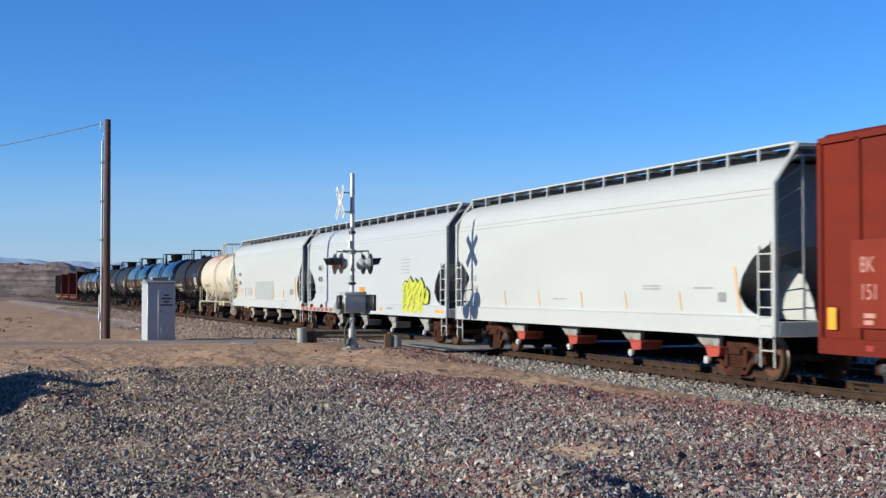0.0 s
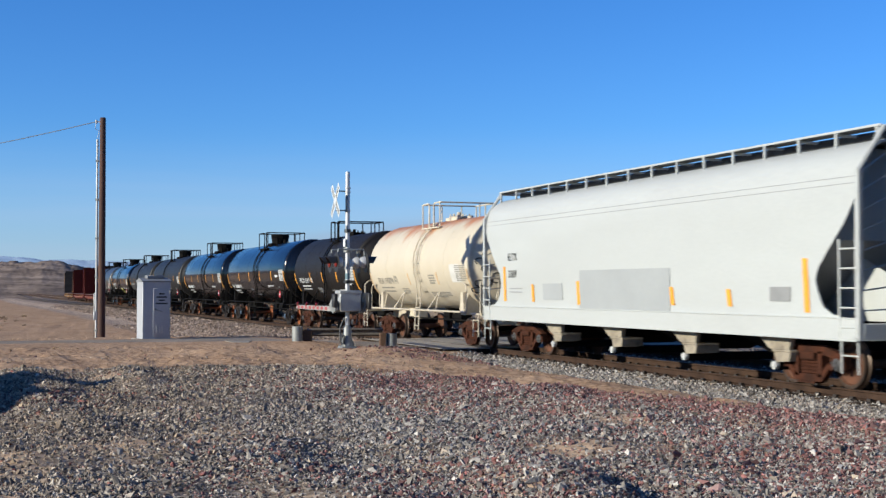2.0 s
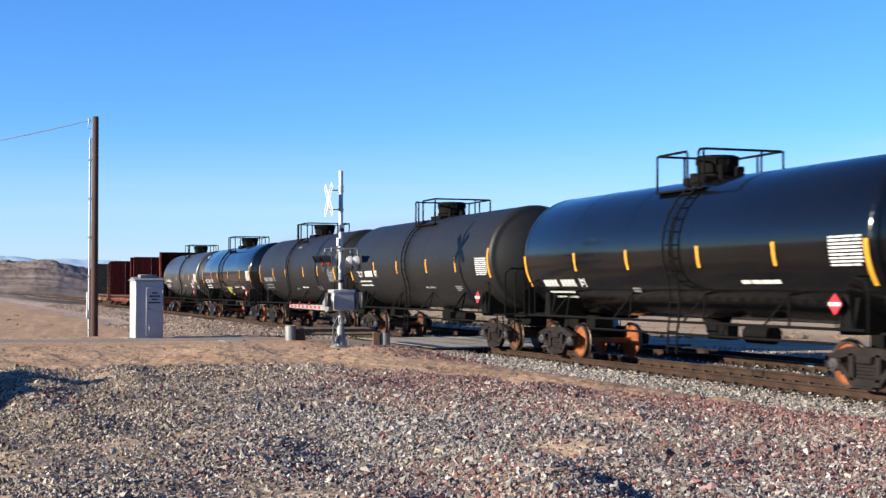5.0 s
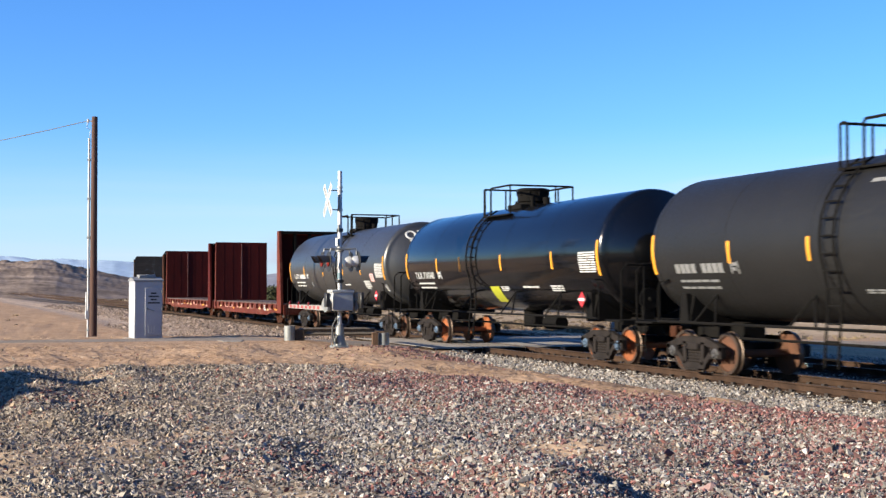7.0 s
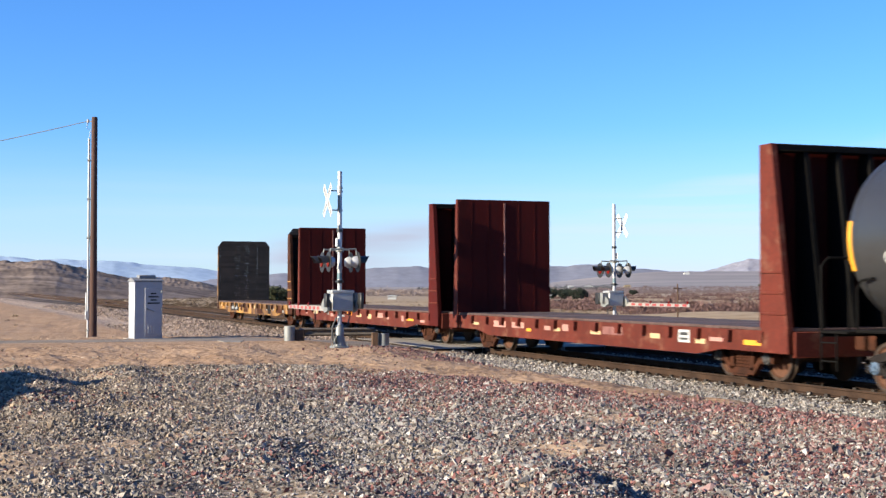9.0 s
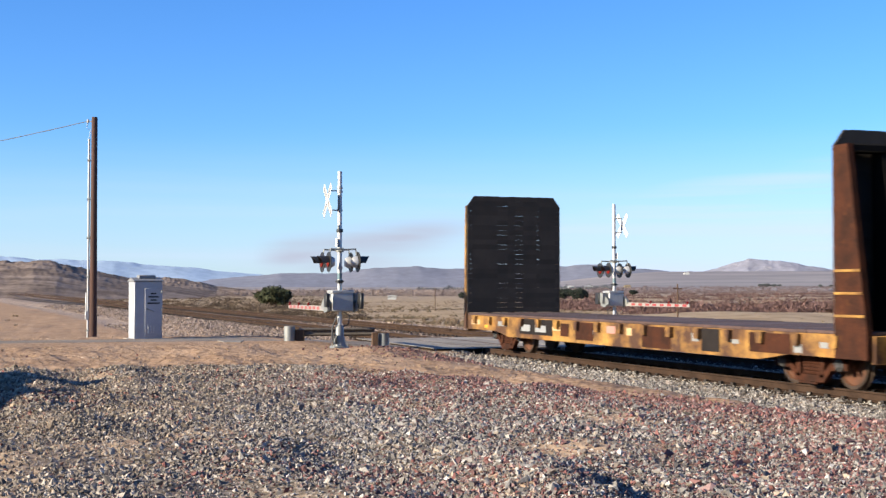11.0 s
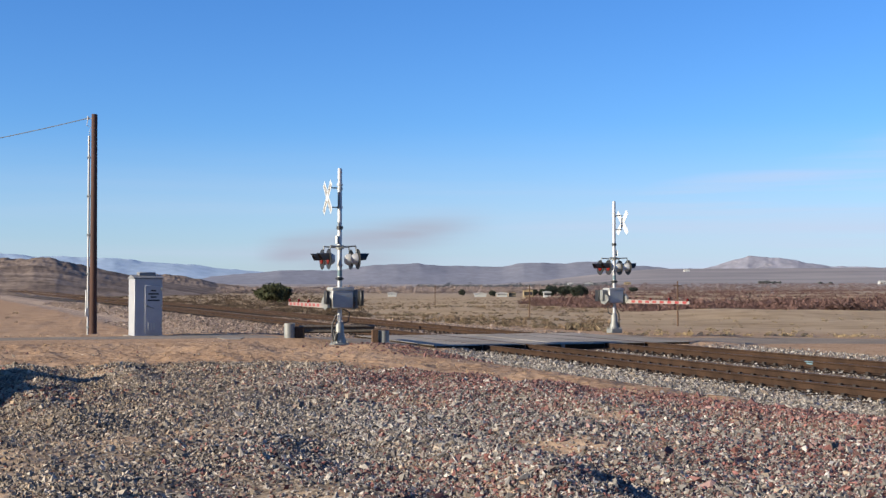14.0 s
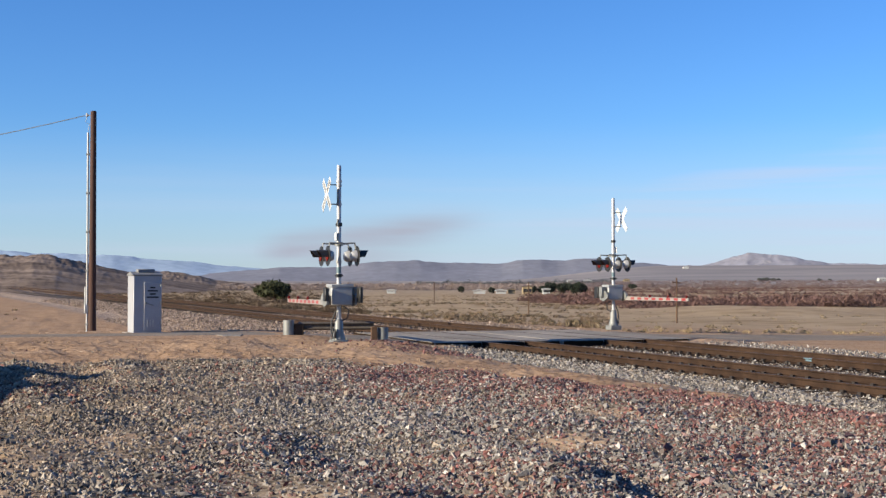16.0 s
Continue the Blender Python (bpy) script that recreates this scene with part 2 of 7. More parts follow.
def rust_streaks(m, colour, z0, z1):
    """Rust that has run down from the top of a tank, in ragged streaks."""
    n, l = m.node_tree.nodes, m.node_tree.links
    b = n["Principled BSDF"]
    under = b.inputs["Base Color"].links[0].from_socket
    tc = n.new("ShaderNodeTexCoord")
    mp = n.new("ShaderNodeMapping")
    mp.inputs["Scale"].default_value = (0.75, 0.3, 0.14)
    mp.inputs["Location"].default_value = (2.1, 0, 0)
    l.new(tc.outputs["Object"], mp.inputs[0])
    nz = n.new("ShaderNodeTexNoise")
    nz.inputs["Scale"].default_value, nz.inputs["Detail"].default_value, nz.inputs["Roughness"].default_value = 1.2, 6.0, 0.62
    l.new(mp.outputs[0], nz.inputs["Vector"])
    sep = n.new("ShaderNodeSeparateXYZ")
    l.new(tc.outputs["Object"], sep.inputs[0])
    up = n.new("ShaderNodeMapRange")
    up.inputs[1].default_value, up.inputs[2].default_value, up.inputs[3].default_value, up.inputs[4].default_value = z0, z1, -0.56, 0.17
    l.new(sep.outputs[2], up.inputs[0])
    add = n.new("ShaderNodeMath")
    l.new(up.outputs[0], add.inputs[0])
    l.new(nz.outputs["Fac"], add.inputs[1])
    edge = n.new("ShaderNodeMapRange")
    edge.inputs[1].default_value, edge.inputs[2].default_value, edge.inputs[4].default_value = 0.42, 0.60, 0.92
    l.new(add.outputs[0], edge.inputs[0])
    x = n.new("ShaderNodeMix")
    x.data_type = 'RGBA'
    l.new(edge.outputs[0], x.inputs[0])
    l.new(under, x.inputs[6])
    x.inputs[7].default_value = (*colour, 1)
    l.new(x.outputs[2], b.inputs["Base Color"])


M["tan_shell"] = surf("rust_streaked_cream_paint", (0.4408, 0.3876, 0.2964), (0.4028, 0.3496, 0.2622), 0.5, 0, 0.5, 14, 0.08, 0.04, (0.38, 0.2888, 0.1824), 0.22, 1.0, (1, 1, 0.6))
rust_streaks(M["tan_shell"], (0.3344, 0.1216, 0.0342), 2.7, 4.25)


# ---- building helpers ----
def part(name, bm, material, parent=None, label="", smooth=True):
    me = bpy.data.meshes.new(name)
    bmesh.ops.recalc_face_normals(bm, faces=bm.faces)
    bm.to_mesh(me)
    bm.free()
    if smooth:
        for p in me.polygons:
            p.use_smooth = True
        me.set_sharp_from_angle(angle=radians(38))
    for mm in (material if isinstance(material, (list, tuple)) else [material]):
        me.materials.append(mm)
    ob = new(name, me)
    if parent:
        ob.parent = parent
    if label:
        ob["label"] = label
    return ob


def box(bm, x0, x1, y0, y1, z0, z1, bevel=0.0, mi=0):
    vs = [bm.verts.new((x, y, z)) for x in (x0, x1) for y in (y0, y1) for z in (z0, z1)]
    fs = [bm.faces.new([vs[i] for i in q]) for q in ((0, 1, 3, 2), (4, 6, 7, 5), (0, 4, 5, 1), (2, 3, 7, 6), (0, 2, 6, 4), (1, 5, 7, 3))]
    for f in fs:
        f.material_index = mi
    if bevel:
        es = list({e for f in fs for e in f.edges})
        bmesh.ops.bevel(bm, geom=es, offset=bevel, segments=1, affect='EDGES')
    return bm


def rod(bm, a, b, r, n=8, r2=None, caps=True, mi=0):
    a, b = Vector(a), Vector(b)
    q = (b - a).to_track_quat('Z', 'Y')
    r2 = r if r2 is None else r2
    ring = []
    for p, rr in ((a, r), (b, r2)):
        ring.append([bm.verts.new(p + q @ Vector((rr * math.cos(2 * math.pi * i / n), rr * math.sin(2 * math.pi * i / n), 0))) for i in range(n)])
    for i in range(n):
        f = bm.faces.new((ring[0][i], ring[0][(i + 1) % n], ring[1][(i + 1) % n], ring[1][i]))
        f.material_index = mi
    if caps:
        bm.faces.new(ring[0][::-1]).material_index = mi
        bm.faces.new(ring[1]).material_index = mi
    return bm


def pipe(bm, pts, r, n=6):
    pts = [Vector(p) for p in pts]
    side = None
    rings = []
    for i, p in enumerate(pts):
        t = (pts[min(i + 1, len(pts) - 1)] - pts[max(i - 1, 0)]).normalized()
        if side is None:
            side = t.cross(Vector((0, 0, 1)) if abs(t.z) < 0.9 else Vector((1, 0, 0)))
        side = side - t * side.dot(t)
        side.normalize()
        up = t.cross(side)
        rings.append([bm.verts.new(p + (side * math.cos(2 * math.pi * k / n) + up * math.sin(2 * math.pi * k / n)) * r) for k in range(n)])
    for a, b in zip(rings, rings[1:]):
        for k in range(n):
            bm.faces.new((a[k], a[(k + 1) % n], b[(k + 1) % n], b[k]))
    bm.faces.new(rings[0])
    bm.faces.new(rings[-1])
    return bm


def spin(bm, prof, axis='X', n=24, mi=0):
    """Turn a profile of (along, radius) about an axis."""
    rows = []
    for a, r in prof:
        row = []
        for i in range(n):
            c, s = r * math.cos(2 * math.pi * i / n), r * math.sin(2 * math.pi * i / n)
            row.append(bm.verts.new({'X': (a, c, s), 'Y': (c, a, s), 'Z': (c, s, a)}[axis]))
        rows.append(row)
    for p, q in zip(rows, rows[1:]):
        for i in range(n):
            bm.faces.new((p[i], p[(i + 1) % n], q[(i + 1) % n], q[i])).material_index = mi
    if prof[0][1] > 1e-4:
        bm.faces.new(rows[0]).material_index = mi
    if prof[-1][1] > 1e-4:
        bm.faces.new(rows[-1][::-1]).material_index = mi
    bmesh.ops.remove_doubles(bm, verts=[v for row in (rows[0], rows[-1]) for v in row], dist=1e-4)
    return bm


def prism(bm, poly, y0, y1, axis='Y', mi=0):
    """Extrude a polygon of (x, z) along y (or (y, z) along x)."""
    def at(a, b, c):
        return (a, c, b) if axis == 'Y' else (c, a, b)
    lo = [bm.verts.new(at(a, b, y0)) for a, b in poly]
    hi = [bm.verts.new(at(a, b, y1)) for a, b in poly]
    k = len(poly)
    fs = [bm.faces.new(lo), bm.faces.new(hi[::-1])]
    for i in range(k):
        fs.append(bm.faces.new((lo[i], hi[i], hi[(i + 1) % k], lo[(i + 1) % k])))
    for f in fs:
        f.material_index = mi
    return bm


def B():
    return bmesh.new()


def empty(name, m, label, category, group="", kind=""):
    ob = new(name)
    ob.empty_display_size = 0.3
    ob.matrix_basis = m
    return tagged(ob, label, category, group, kind)


def lettering(name, body, size, m, material, parent, wide=1.0):
    """Stencilled writing, a thin raised mesh."""
    cu = bpy.data.curves.new(name, 'FONT')
    cu.body, cu.size, cu.extrude = body, size, 0.003
    tmp = new(name + "_text", cu)
    bpy.context.view_layer.update()
    me = bpy.data.meshes.new_from_object(tmp.evaluated_get(bpy.context.evaluated_depsgraph_get()))
    bpy.data.objects.remove(tmp)
    me.transform(m @ Matrix.Diagonal((wide, 1, 1, 1)))
    me.materials.clear()
    me.materials.append(material)
    ob = new(name, me)
    ob.parent = parent
    return ob


# ---- terrain ----
def step(a, b, x):
    t = np.clip((x - a) / (b - a), 0, 1)
    return t * t * (3 - 2 * t)


def wave(x, y, s, seed=0):
    """Cheap smooth noise of vectors, about -1 to 1."""
    rng = np.random.RandomState(seed)
    out = 0
    for k in range(9):
        a, ph, f = rng.uniform(0, 6.28), rng.uniform(0, 6.28), rng.uniform(0.6, 2.0) / s
        out = out + np.sin((x * np.cos(a) + y * np.sin(a)) * f * 3 + ph)
    return out / 4.5


def gravel_mask(x, y):
    """1 where the loose rock is spread between the sand verge and the viewer."""
    lat = x * SIN + (y - EYE.y) * COS
    deep = -x * COS + (y - EYE.y) * SIN
    edge = np.interp(lat, [-14, -9, -3.6, 0.8, 2.6, 4.5, 6.5], [25.0, 25.6, 28.0, 24.2, 20.6, 19.2, 18.6])
    edge = edge + 0.5 * wave(x, y, 4, 3) + 0.3 * wave(x, y, 1.2, 4)
    side = step(-2.0, -3.4, y + 0.5 * wave(x, y, 2.5, 5))
    return step(edge + 0.5, edge - 0.5, deep) * side


def ballast_mask(x, y):
    e = 0.35 * wave(x, y, 1.5, 6)
    near = step(-4.3, -3.2, y + e + 1.6 * step(-34, -40, x) + 2.4 * step(-47, -52, x))
    far = step(9.6, 7.4, y + e)
    road = 1 - step(5.3, 4.3, np.abs(x + 43))
    return near * far * road


def height(x, y):
    x, y = np.asarray(x, float), np.asarray(y, float)
    r = np.hypot(x, y - EYE.y)
    near_side = 0.40 * step(-2.6, -6.5, y) * (1 - 0.92 * step(-40, -58, x))
    near_side = near_side - 0.15 * step(-31.5, -35, x) * step(-40.5, -38.5, x) * step(-9.5, -7.5, y) * step(-3.2, -4.6, y)
    bed = np.where((y > -2.6) & (y < 7.0), -0.03, 0.0)
    road = step(5.6, 4.2, np.abs(x + 43.0)) * step(9.5, 7.5, y)
    lift = np.where((y > -1.3) & (y < 5.6), 0.0, 0.14 * step(-6, -2, y))
    z = near_side + bed + road * lift
    g = gravel_mask(x, y)
    lat = x * SIN + (y - EYE.y) * COS
    deep = -x * COS + (y - EYE.y) * SIN
    ruts = np.sin((lat + 0.33 * deep) * 3.3 + 0.8 * wave(x, y, 5, 17)) * step(0.0, 0.8, wave(x, y, 5, 18) + 0.4)
    z = z + g * (0.06 * wave(x, y, 2.6, 1) + 0.035 * wave(x, y, 0.8, 2) + 0.08 * ruts)
    mound = 0.19 * np.exp(-((x + 33.5) / 1.8) ** 2 - ((y + 5.0) / 2.2) ** 2)
    z = z + mound * (1 - road)
    off = step(-3.5, -6, y) * (1 - g) * (1 - step(5.5, 4.0, np.abs(x + 43)))
    z = z + off * (0.045 * wave(x, y, 2.4, 7) + 0.03 * wave(x, y, 0.9, 8) + 0.02 * np.abs(wave(x, y, 0.5, 10)))
    z = z + off * 0.13 * np.exp(-((x + 33.0 + 0.3 * wave(x, y, 1.5, 61)) / 0.8) ** 2) * step(-12.5, -10.0, y) * step(-8.7, -9.1, y)
    z = z + off * 0.05 * np.abs(wave(x, y, 1.4, 62)) * wave(x, y, 0.6, 63)
    z = z - 0.30 * step(9, 30, y) - 0.5 * step(40, 120, r) * step(6, 12, y)
    far = np.interp(r, [0, 120, 300, 600, 1200, 2500, 4000, 4700], [0, 0, -0.9, -1.8, 0, 15, 52, 60])
    side = np.where(r > 200, (x * SIN + (y - EYE.y) * COS) / np.maximum(r, 1), 0)
    z = z + np.where(far > 0, far * (0.12 + 0.88 * step(0.03, 0.17, side)), far)
    rough = step(60, 160, r) * step(-200, 10, y) * (1 - step(-12, -7, y) * step(20, 13, y))
    z = z - 0.35 * step(-51, -64, x) * step(-4.2, -6.6, y)
    z = z + rough * (0.25 + 0.3 * step(75, 100, r) * step(170, 135, r) * step(8, 14, y)) * wave(x, y, 15, 9)
    return z


def build_ground():
    az = np.concatenate([np.arange(-22, 22, 0.14), np.arange(22, 338, 4.0)])
    rad = np.concatenate([[0.3, 1.5, 3, 5], np.geomspace(7, 60, 300), np.geomspace(61.5, 4700, 120)])
    a = np.pi - TH - np.radians(az)
    X = rad[:, None] * np.cos(a)[None, :]
    Y = EYE.y + rad[:, None] * np.sin(a)[None, :]
    Z = height(X, Y)
    n, k = len(rad), len(az)
    co = np.stack([X, Y, Z], -1).reshape(-1, 3)
    i = np.arange(n - 1)[:, None] * k
    j = np.arange(k)[None, :]
    j2 = (j + 1) % k
    quads = np.stack([i + j, i + k + j, i + k + j2, i + j2], -1).reshape(-1, 4)
    me = bpy.data.meshes.new("ground")
    me.from_pydata(co.tolist(), [], quads.tolist() + [list(range(k))])
    at = me.color_attributes.new("cover", 'FLOAT_COLOR', 'POINT')
    cols = np.zeros((n * k, 4), 'f')
    cols[:, 0] = gravel_mask(X, Y).ravel()
    cols[:, 1] = ballast_mask(X, Y).ravel()
    R = np.hypot(X, Y - EYE.y)
    cols[:, 2] = (step(45, 90, R) * step(6, 14, Y)).ravel()
    # Alpha grows with distance and mixes haze into the ground colour.
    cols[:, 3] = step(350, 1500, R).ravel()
    at.data.foreach_set("color", cols.ravel())
    # Dark bed between the rails, deepened in colour for shade under the train.
    bed_shade = me.attributes.new("bed_shade", 'FLOAT', 'POINT')
    near, far = (step(1.15, 0.7, np.abs(Y - yc)) for yc in (0.0, 4.27))
    bed_shade.data.foreach_set("value", (np.maximum(np.maximum(near, far), 0.55 * step(0.2, 0.8, Y) * step(4.1, 3.5, Y)) * 0.9).astype('f').ravel())
    for p in me.polygons:
        p.use_smooth = True
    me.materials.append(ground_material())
    return tagged(new("ground", me), "tan desert sand with loose rock and dry scrub", "ground", kind="structure")


def ground_material():
    m = bpy.data.materials.new("desert_ground")
    m.use_nodes = True
    n, l = m.node_tree.nodes, m.node_tree.links
    b = n["Principled BSDF"]
    b.inputs["Roughness"].default_value = 0.95
    b.inputs["Specular IOR Level"].default_value = 0.05
    tc = n.new("ShaderNodeTexCoord")
    cover = n.new("ShaderNodeAttribute")
    cover.attribute_name = "cover"
    sep = n.new("ShaderNodeSeparateColor")
    l.new(cover.outputs["Color"], sep.inputs[0])

    def nz(scale, detail=6.0, stretch=None):
        x = n.new("ShaderNodeTexNoise")
        x.inputs["Scale"].default_value, x.inputs["Detail"].default_value = scale, detail
        if stretch:
            mp = n.new("ShaderNodeMapping")
            mp.inputs["Scale"].default_value = stretch
            l.new(tc.outputs["Object"], mp.inputs[0])
            l.new(mp.outputs[0], x.inputs["Vector"])
        else:
            l.new(tc.outputs["Object"], x.inputs["Vector"])
        return x.outputs["Fac"]

    def ramp(fac, stops):
        x = n.new("ShaderNodeValToRGB")
        e = x.color_ramp.elements
        while len(e) < len(stops):
            e.new(0.5)
        for s, (p, c) in zip(e, stops):
            s.position, s.color = p, (*c, 1)
        l.new(fac, x.inputs[0])
        return x.outputs[0]

    def mix(fac, a, c, kind='MIX'):
        x = n.new("ShaderNodeMix")
        x.data_type, x.blend_type = 'RGBA', kind
        for sock, v in ((x.inputs[0], fac), (x.inputs[6], a), (x.inputs[7], c)):
            if isinstance(v, float):
                sock.default_value = v
            else:
                l.new(v, sock)
        return x.outputs[2]

    sand = mix(0.55, ramp(nz(0.6), [(0.36, (0.2481, 0.1492, 0.0836)), (0.52, (0.3653, 0.2353, 0.1393)), (0.68, (0.4343, 0.2983, 0.1915))]),
               ramp(nz(7.0, 9.0), [(0.34, (0.1228, 0.0697, 0.0394)), (0.48, (0.3585, 0.2353, 0.1462)), (0.7, (0.4689, 0.3248, 0.2159))]))
    vor = n.new("ShaderNodeTexVoronoi")
    vor.inputs["Scale"].default_value = 22.0
    l.new(tc.outputs["Object"], vor.inputs["Vector"])
    hue = n.new("ShaderNodeSeparateColor")
    l.new(vor.outputs["Color"], hue.inputs[0])
    stones = mix(ramp(nz(0.7), [(0.47, (0, 0, 0)), (0.60, (1, 1, 1))]), ramp(hue.outputs[0], [(0.0, (0.075, 0.060, 0.047)), (0.45, (0.165, 0.130, 0.098)), (0.75, (0.225, 0.175, 0.130)), (1.0, (0.300, 0.250, 0.205))]),
                 ramp(nz(12.0), [(0.3, (0.2698, 0.1818, 0.1178)), (0.7, (0.4533, 0.3306, 0.2238))]))
    bal = mix(0.5, ramp(hue.outputs[0], [(0.0, (0.0988, 0.076, 0.0608)), (0.5, (0.30, 0.215, 0.163)), (1.0, (0.45, 0.35, 0.28))]),
              ramp(nz(3.5, 8.0), [(0.40, (0.0988, 0.0722, 0.057)), (0.5, (0.2736, 0.2128, 0.1672)), (0.60, (0.456, 0.3724, 0.304))]))
    brush = mix(0.5, ramp(nz(0.05), [(0.35, (0.304, 0.2166, 0.1254)), (0.6, (0.4104, 0.3116, 0.2014))]),
                ramp(nz(0.35, 8.0), [(0.35, (0.1976, 0.1368, 0.0836)), (0.62, (0.3952, 0.3002, 0.1976))]))
    col = mix(sep.outputs[2], sand, brush)
    # Mauve-grey haze tone painted over the far ground.
    haze_plain = ramp(nz(0.004, 8.0, (1, 1, 1)), [(0.35, (0.2204, 0.2014, 0.2014)), (0.65, (0.304, 0.2736, 0.2584))])
    col = mix(cover.outputs["Alpha"], col, haze_plain)
    col = mix(sep.outputs[0], col, stones)
    col = mix(sep.outputs[1], col, bal)
    # Near-black tone where the train's shade is painted into the bed.
    bed_shade = n.new("ShaderNodeAttribute")
    bed_shade.attribute_name = "bed_shade"
    col = mix(bed_shade.outputs["Fac"], col, ramp(nz(4.0), [(0.35, (0.028, 0.024, 0.021)), (0.65, (0.06, 0.05, 0.042))]))
    l.new(col, b.inputs["Base Color"])
    bp = n.new("ShaderNodeBump")
    bp.inputs["Strength"].default_value, bp.inputs["Distance"].default_value = 0.7, 0.09
    l.new(nz(5.0, 10.0), bp.inputs["Height"])
    l.new(bp.outputs[0], b.inputs["Normal"])
    return m


ground = build_ground()


# ---- tracks ----
TRACKS = (0.0, 4.27)
TOR = 0.18


def build_track(yc, label):
    """Two rails on ties; z 0 is the top of the ties."""
    track = empty("railway_track", pose(0, yc, 0), label, "railway track", "parallel tracks", "structure")
    prof = [(-0.075, 0), (0.075, 0), (0.075, 0.015), (0.012, 0.035), (0.012, 0.135), (0.037, 0.148), (0.037, 0.175), (0.028, 0.18),
            (-0.028, 0.18), (-0.037, 0.175), (-0.037, 0.148), (-0.012, 0.135), (-0.012, 0.035), (-0.075, 0.015)]
    for side in (-0.7535, 0.7535):
        bm = B()
        prism(bm, [(side + a, b) for a, b in prof], -1500, 90, 'X')
        for f in bm.faces:
            if f.calc_center_median().z > 0.1795:
                f.material_index = 1
        part("rail", bm, [M["rail"], M["rail_top"]], track, "rust-brown steel rail with a worn top", False)
    bm = B()
    box(bm, -0.115, 0.115, -1.3, 1.3, -0.18, -0.002, 0.012)
    for side in (-0.7535, 0.7535):
        box(bm, -0.09, 0.09, side - 0.17, side + 0.17, -0.002, 0.012, 0, 1)
        for d in (-0.115, 0.115):
            box(bm, -0.05, 0.05, side + d - 0.032, side + d + 0.032, 0.012, 0.055, 0, 1)
    me = None
    k = 0
    x = 6.0
    while k < 290:
        if not (-47.3 < x < -38.7):
            if me is None:
                first = part("tie", bm, [M["tie"], M["clip"]], track, "", False)
                me = first.data
                first.location = (x, 0, 0)
            else:
                ob = new("tie", me)
                ob.parent, ob.location = track, (x + random.uniform(-0.03, 0.03), random.uniform(-0.03, 0.03), 0)
            k += 1
        x -= 0.53
    return track


def build_road():
    """A two-lane road in strips on either side of the rails, with concrete crossing panels between them."""
    for name, y0, y1 in (("road_west", -140.0, -2.4), ("road_east", 6.6, 60.0)):
        bm = B()
        ny = 60
        rows = []
        for i in range(ny + 1):
            y = y0 + (y1 - y0) * i / ny
            row = []
            for j in range(9):
                lane = float(np.interp(y, [-10, -4.5], [0.60, 1.0])) if y < 0 else 1.0
                x = -43 - 1.0 * (1 - lane) + (j - 4) * 0.92 * lane + (0.25 * math.sin(y * 0.7 + j) if j in (0, 8) else 0)
                z = float(height(x, y)) + 0.02 + (0.0 if 0 < j < 8 else -0.06)
                row.append(bm.verts.new((x, y, z)))
            rows.append(row)
        for p, q in zip(rows, rows[1:]):
            for j in range(8):
                bm.faces.new((p[j], p[j + 1], q[j + 1], q[j]))
        g = bmesh.ops.extrude_face_region(bm, geom=bm.faces[:])
        for v in g["geom"]:
            if isinstance(v, bmesh.types.BMVert):
                v.co.z -= 0.12
        road = part("road", bm, M["asphalt"])
        tagged(road, "worn grey asphalt road dusted with sand", "road", kind="structure")
    crossing = empty("crossing_deck", pose(-43, 0, 0), "grey concrete crossing panels set between the rails", "level crossing", kind="structure")
    # Added dark strip: covers the sunlit panel side with the colour of shade.
    bm = B()
    box(bm, -4.4, 4.4, -2.475, -2.425, -0.02, 0.17, 0.01)
    part("edge_strip", bm, M["deck_shade"], crossing, "dark strip added for the shaded deck edge", False)
    me = None
    for yc in TRACKS:
        for y0, y1 in ((-2.42, -0.80), (-0.66, 0.66), (0.80, 1.90 if yc == 0 else 2.35)):
            if yc and y0 < -2:
                y0 = -2.30
            for i in range(4):
                bm = B()
                box(bm, -4.35 + i * 2.18, -2.19 + i * 2.18, y0, y1, 0.0, 0.175, 0.02)
                p = part("panel", bm, M["concrete"], crossing, "", False)
                p.location = (0, yc, 0)
            # Added dark wedges in place of the shadow at the panel ends.
            for x in (-4.62, 4.36):
                bm = B()
                prism(bm, [(x, -0.02), (x + (0.25 if x < 0 else 0.08), -0.02), (x + (0.25 if x < 0 else 0.02), 0.16), (x + (0.23 if x < 0 else 0.0), 0.16)], y0 + 0.05, y1 - 0.05)
                p = part("end_ramp", bm, M["deck_shade"], crossing, "dark wedge added for the shaded panel end", False)
                p.location = (0, yc, 0)
    return crossing


build_track(TRACKS[0], "railway track with rust-brown rails on dark ties")
far_track = build_track(TRACKS[1], "second railway track running parallel on dark ties")
bm = B()
box(bm, -27.85, -27.5, -0.7535 - 0.042, -0.7535 - 0.036, 0.15, 0.174)
box(bm, -27.8, -27.55, -0.7535 - 0.018, -0.7535 - 0.010, 0.09, 0.134)
part("paint_mark", bm, M["blue_mark"], far_track, "pale blue sprayed survey mark", False)
build_road()


# ---- train parts ----
SPEED = 21.07
WHEELS = []


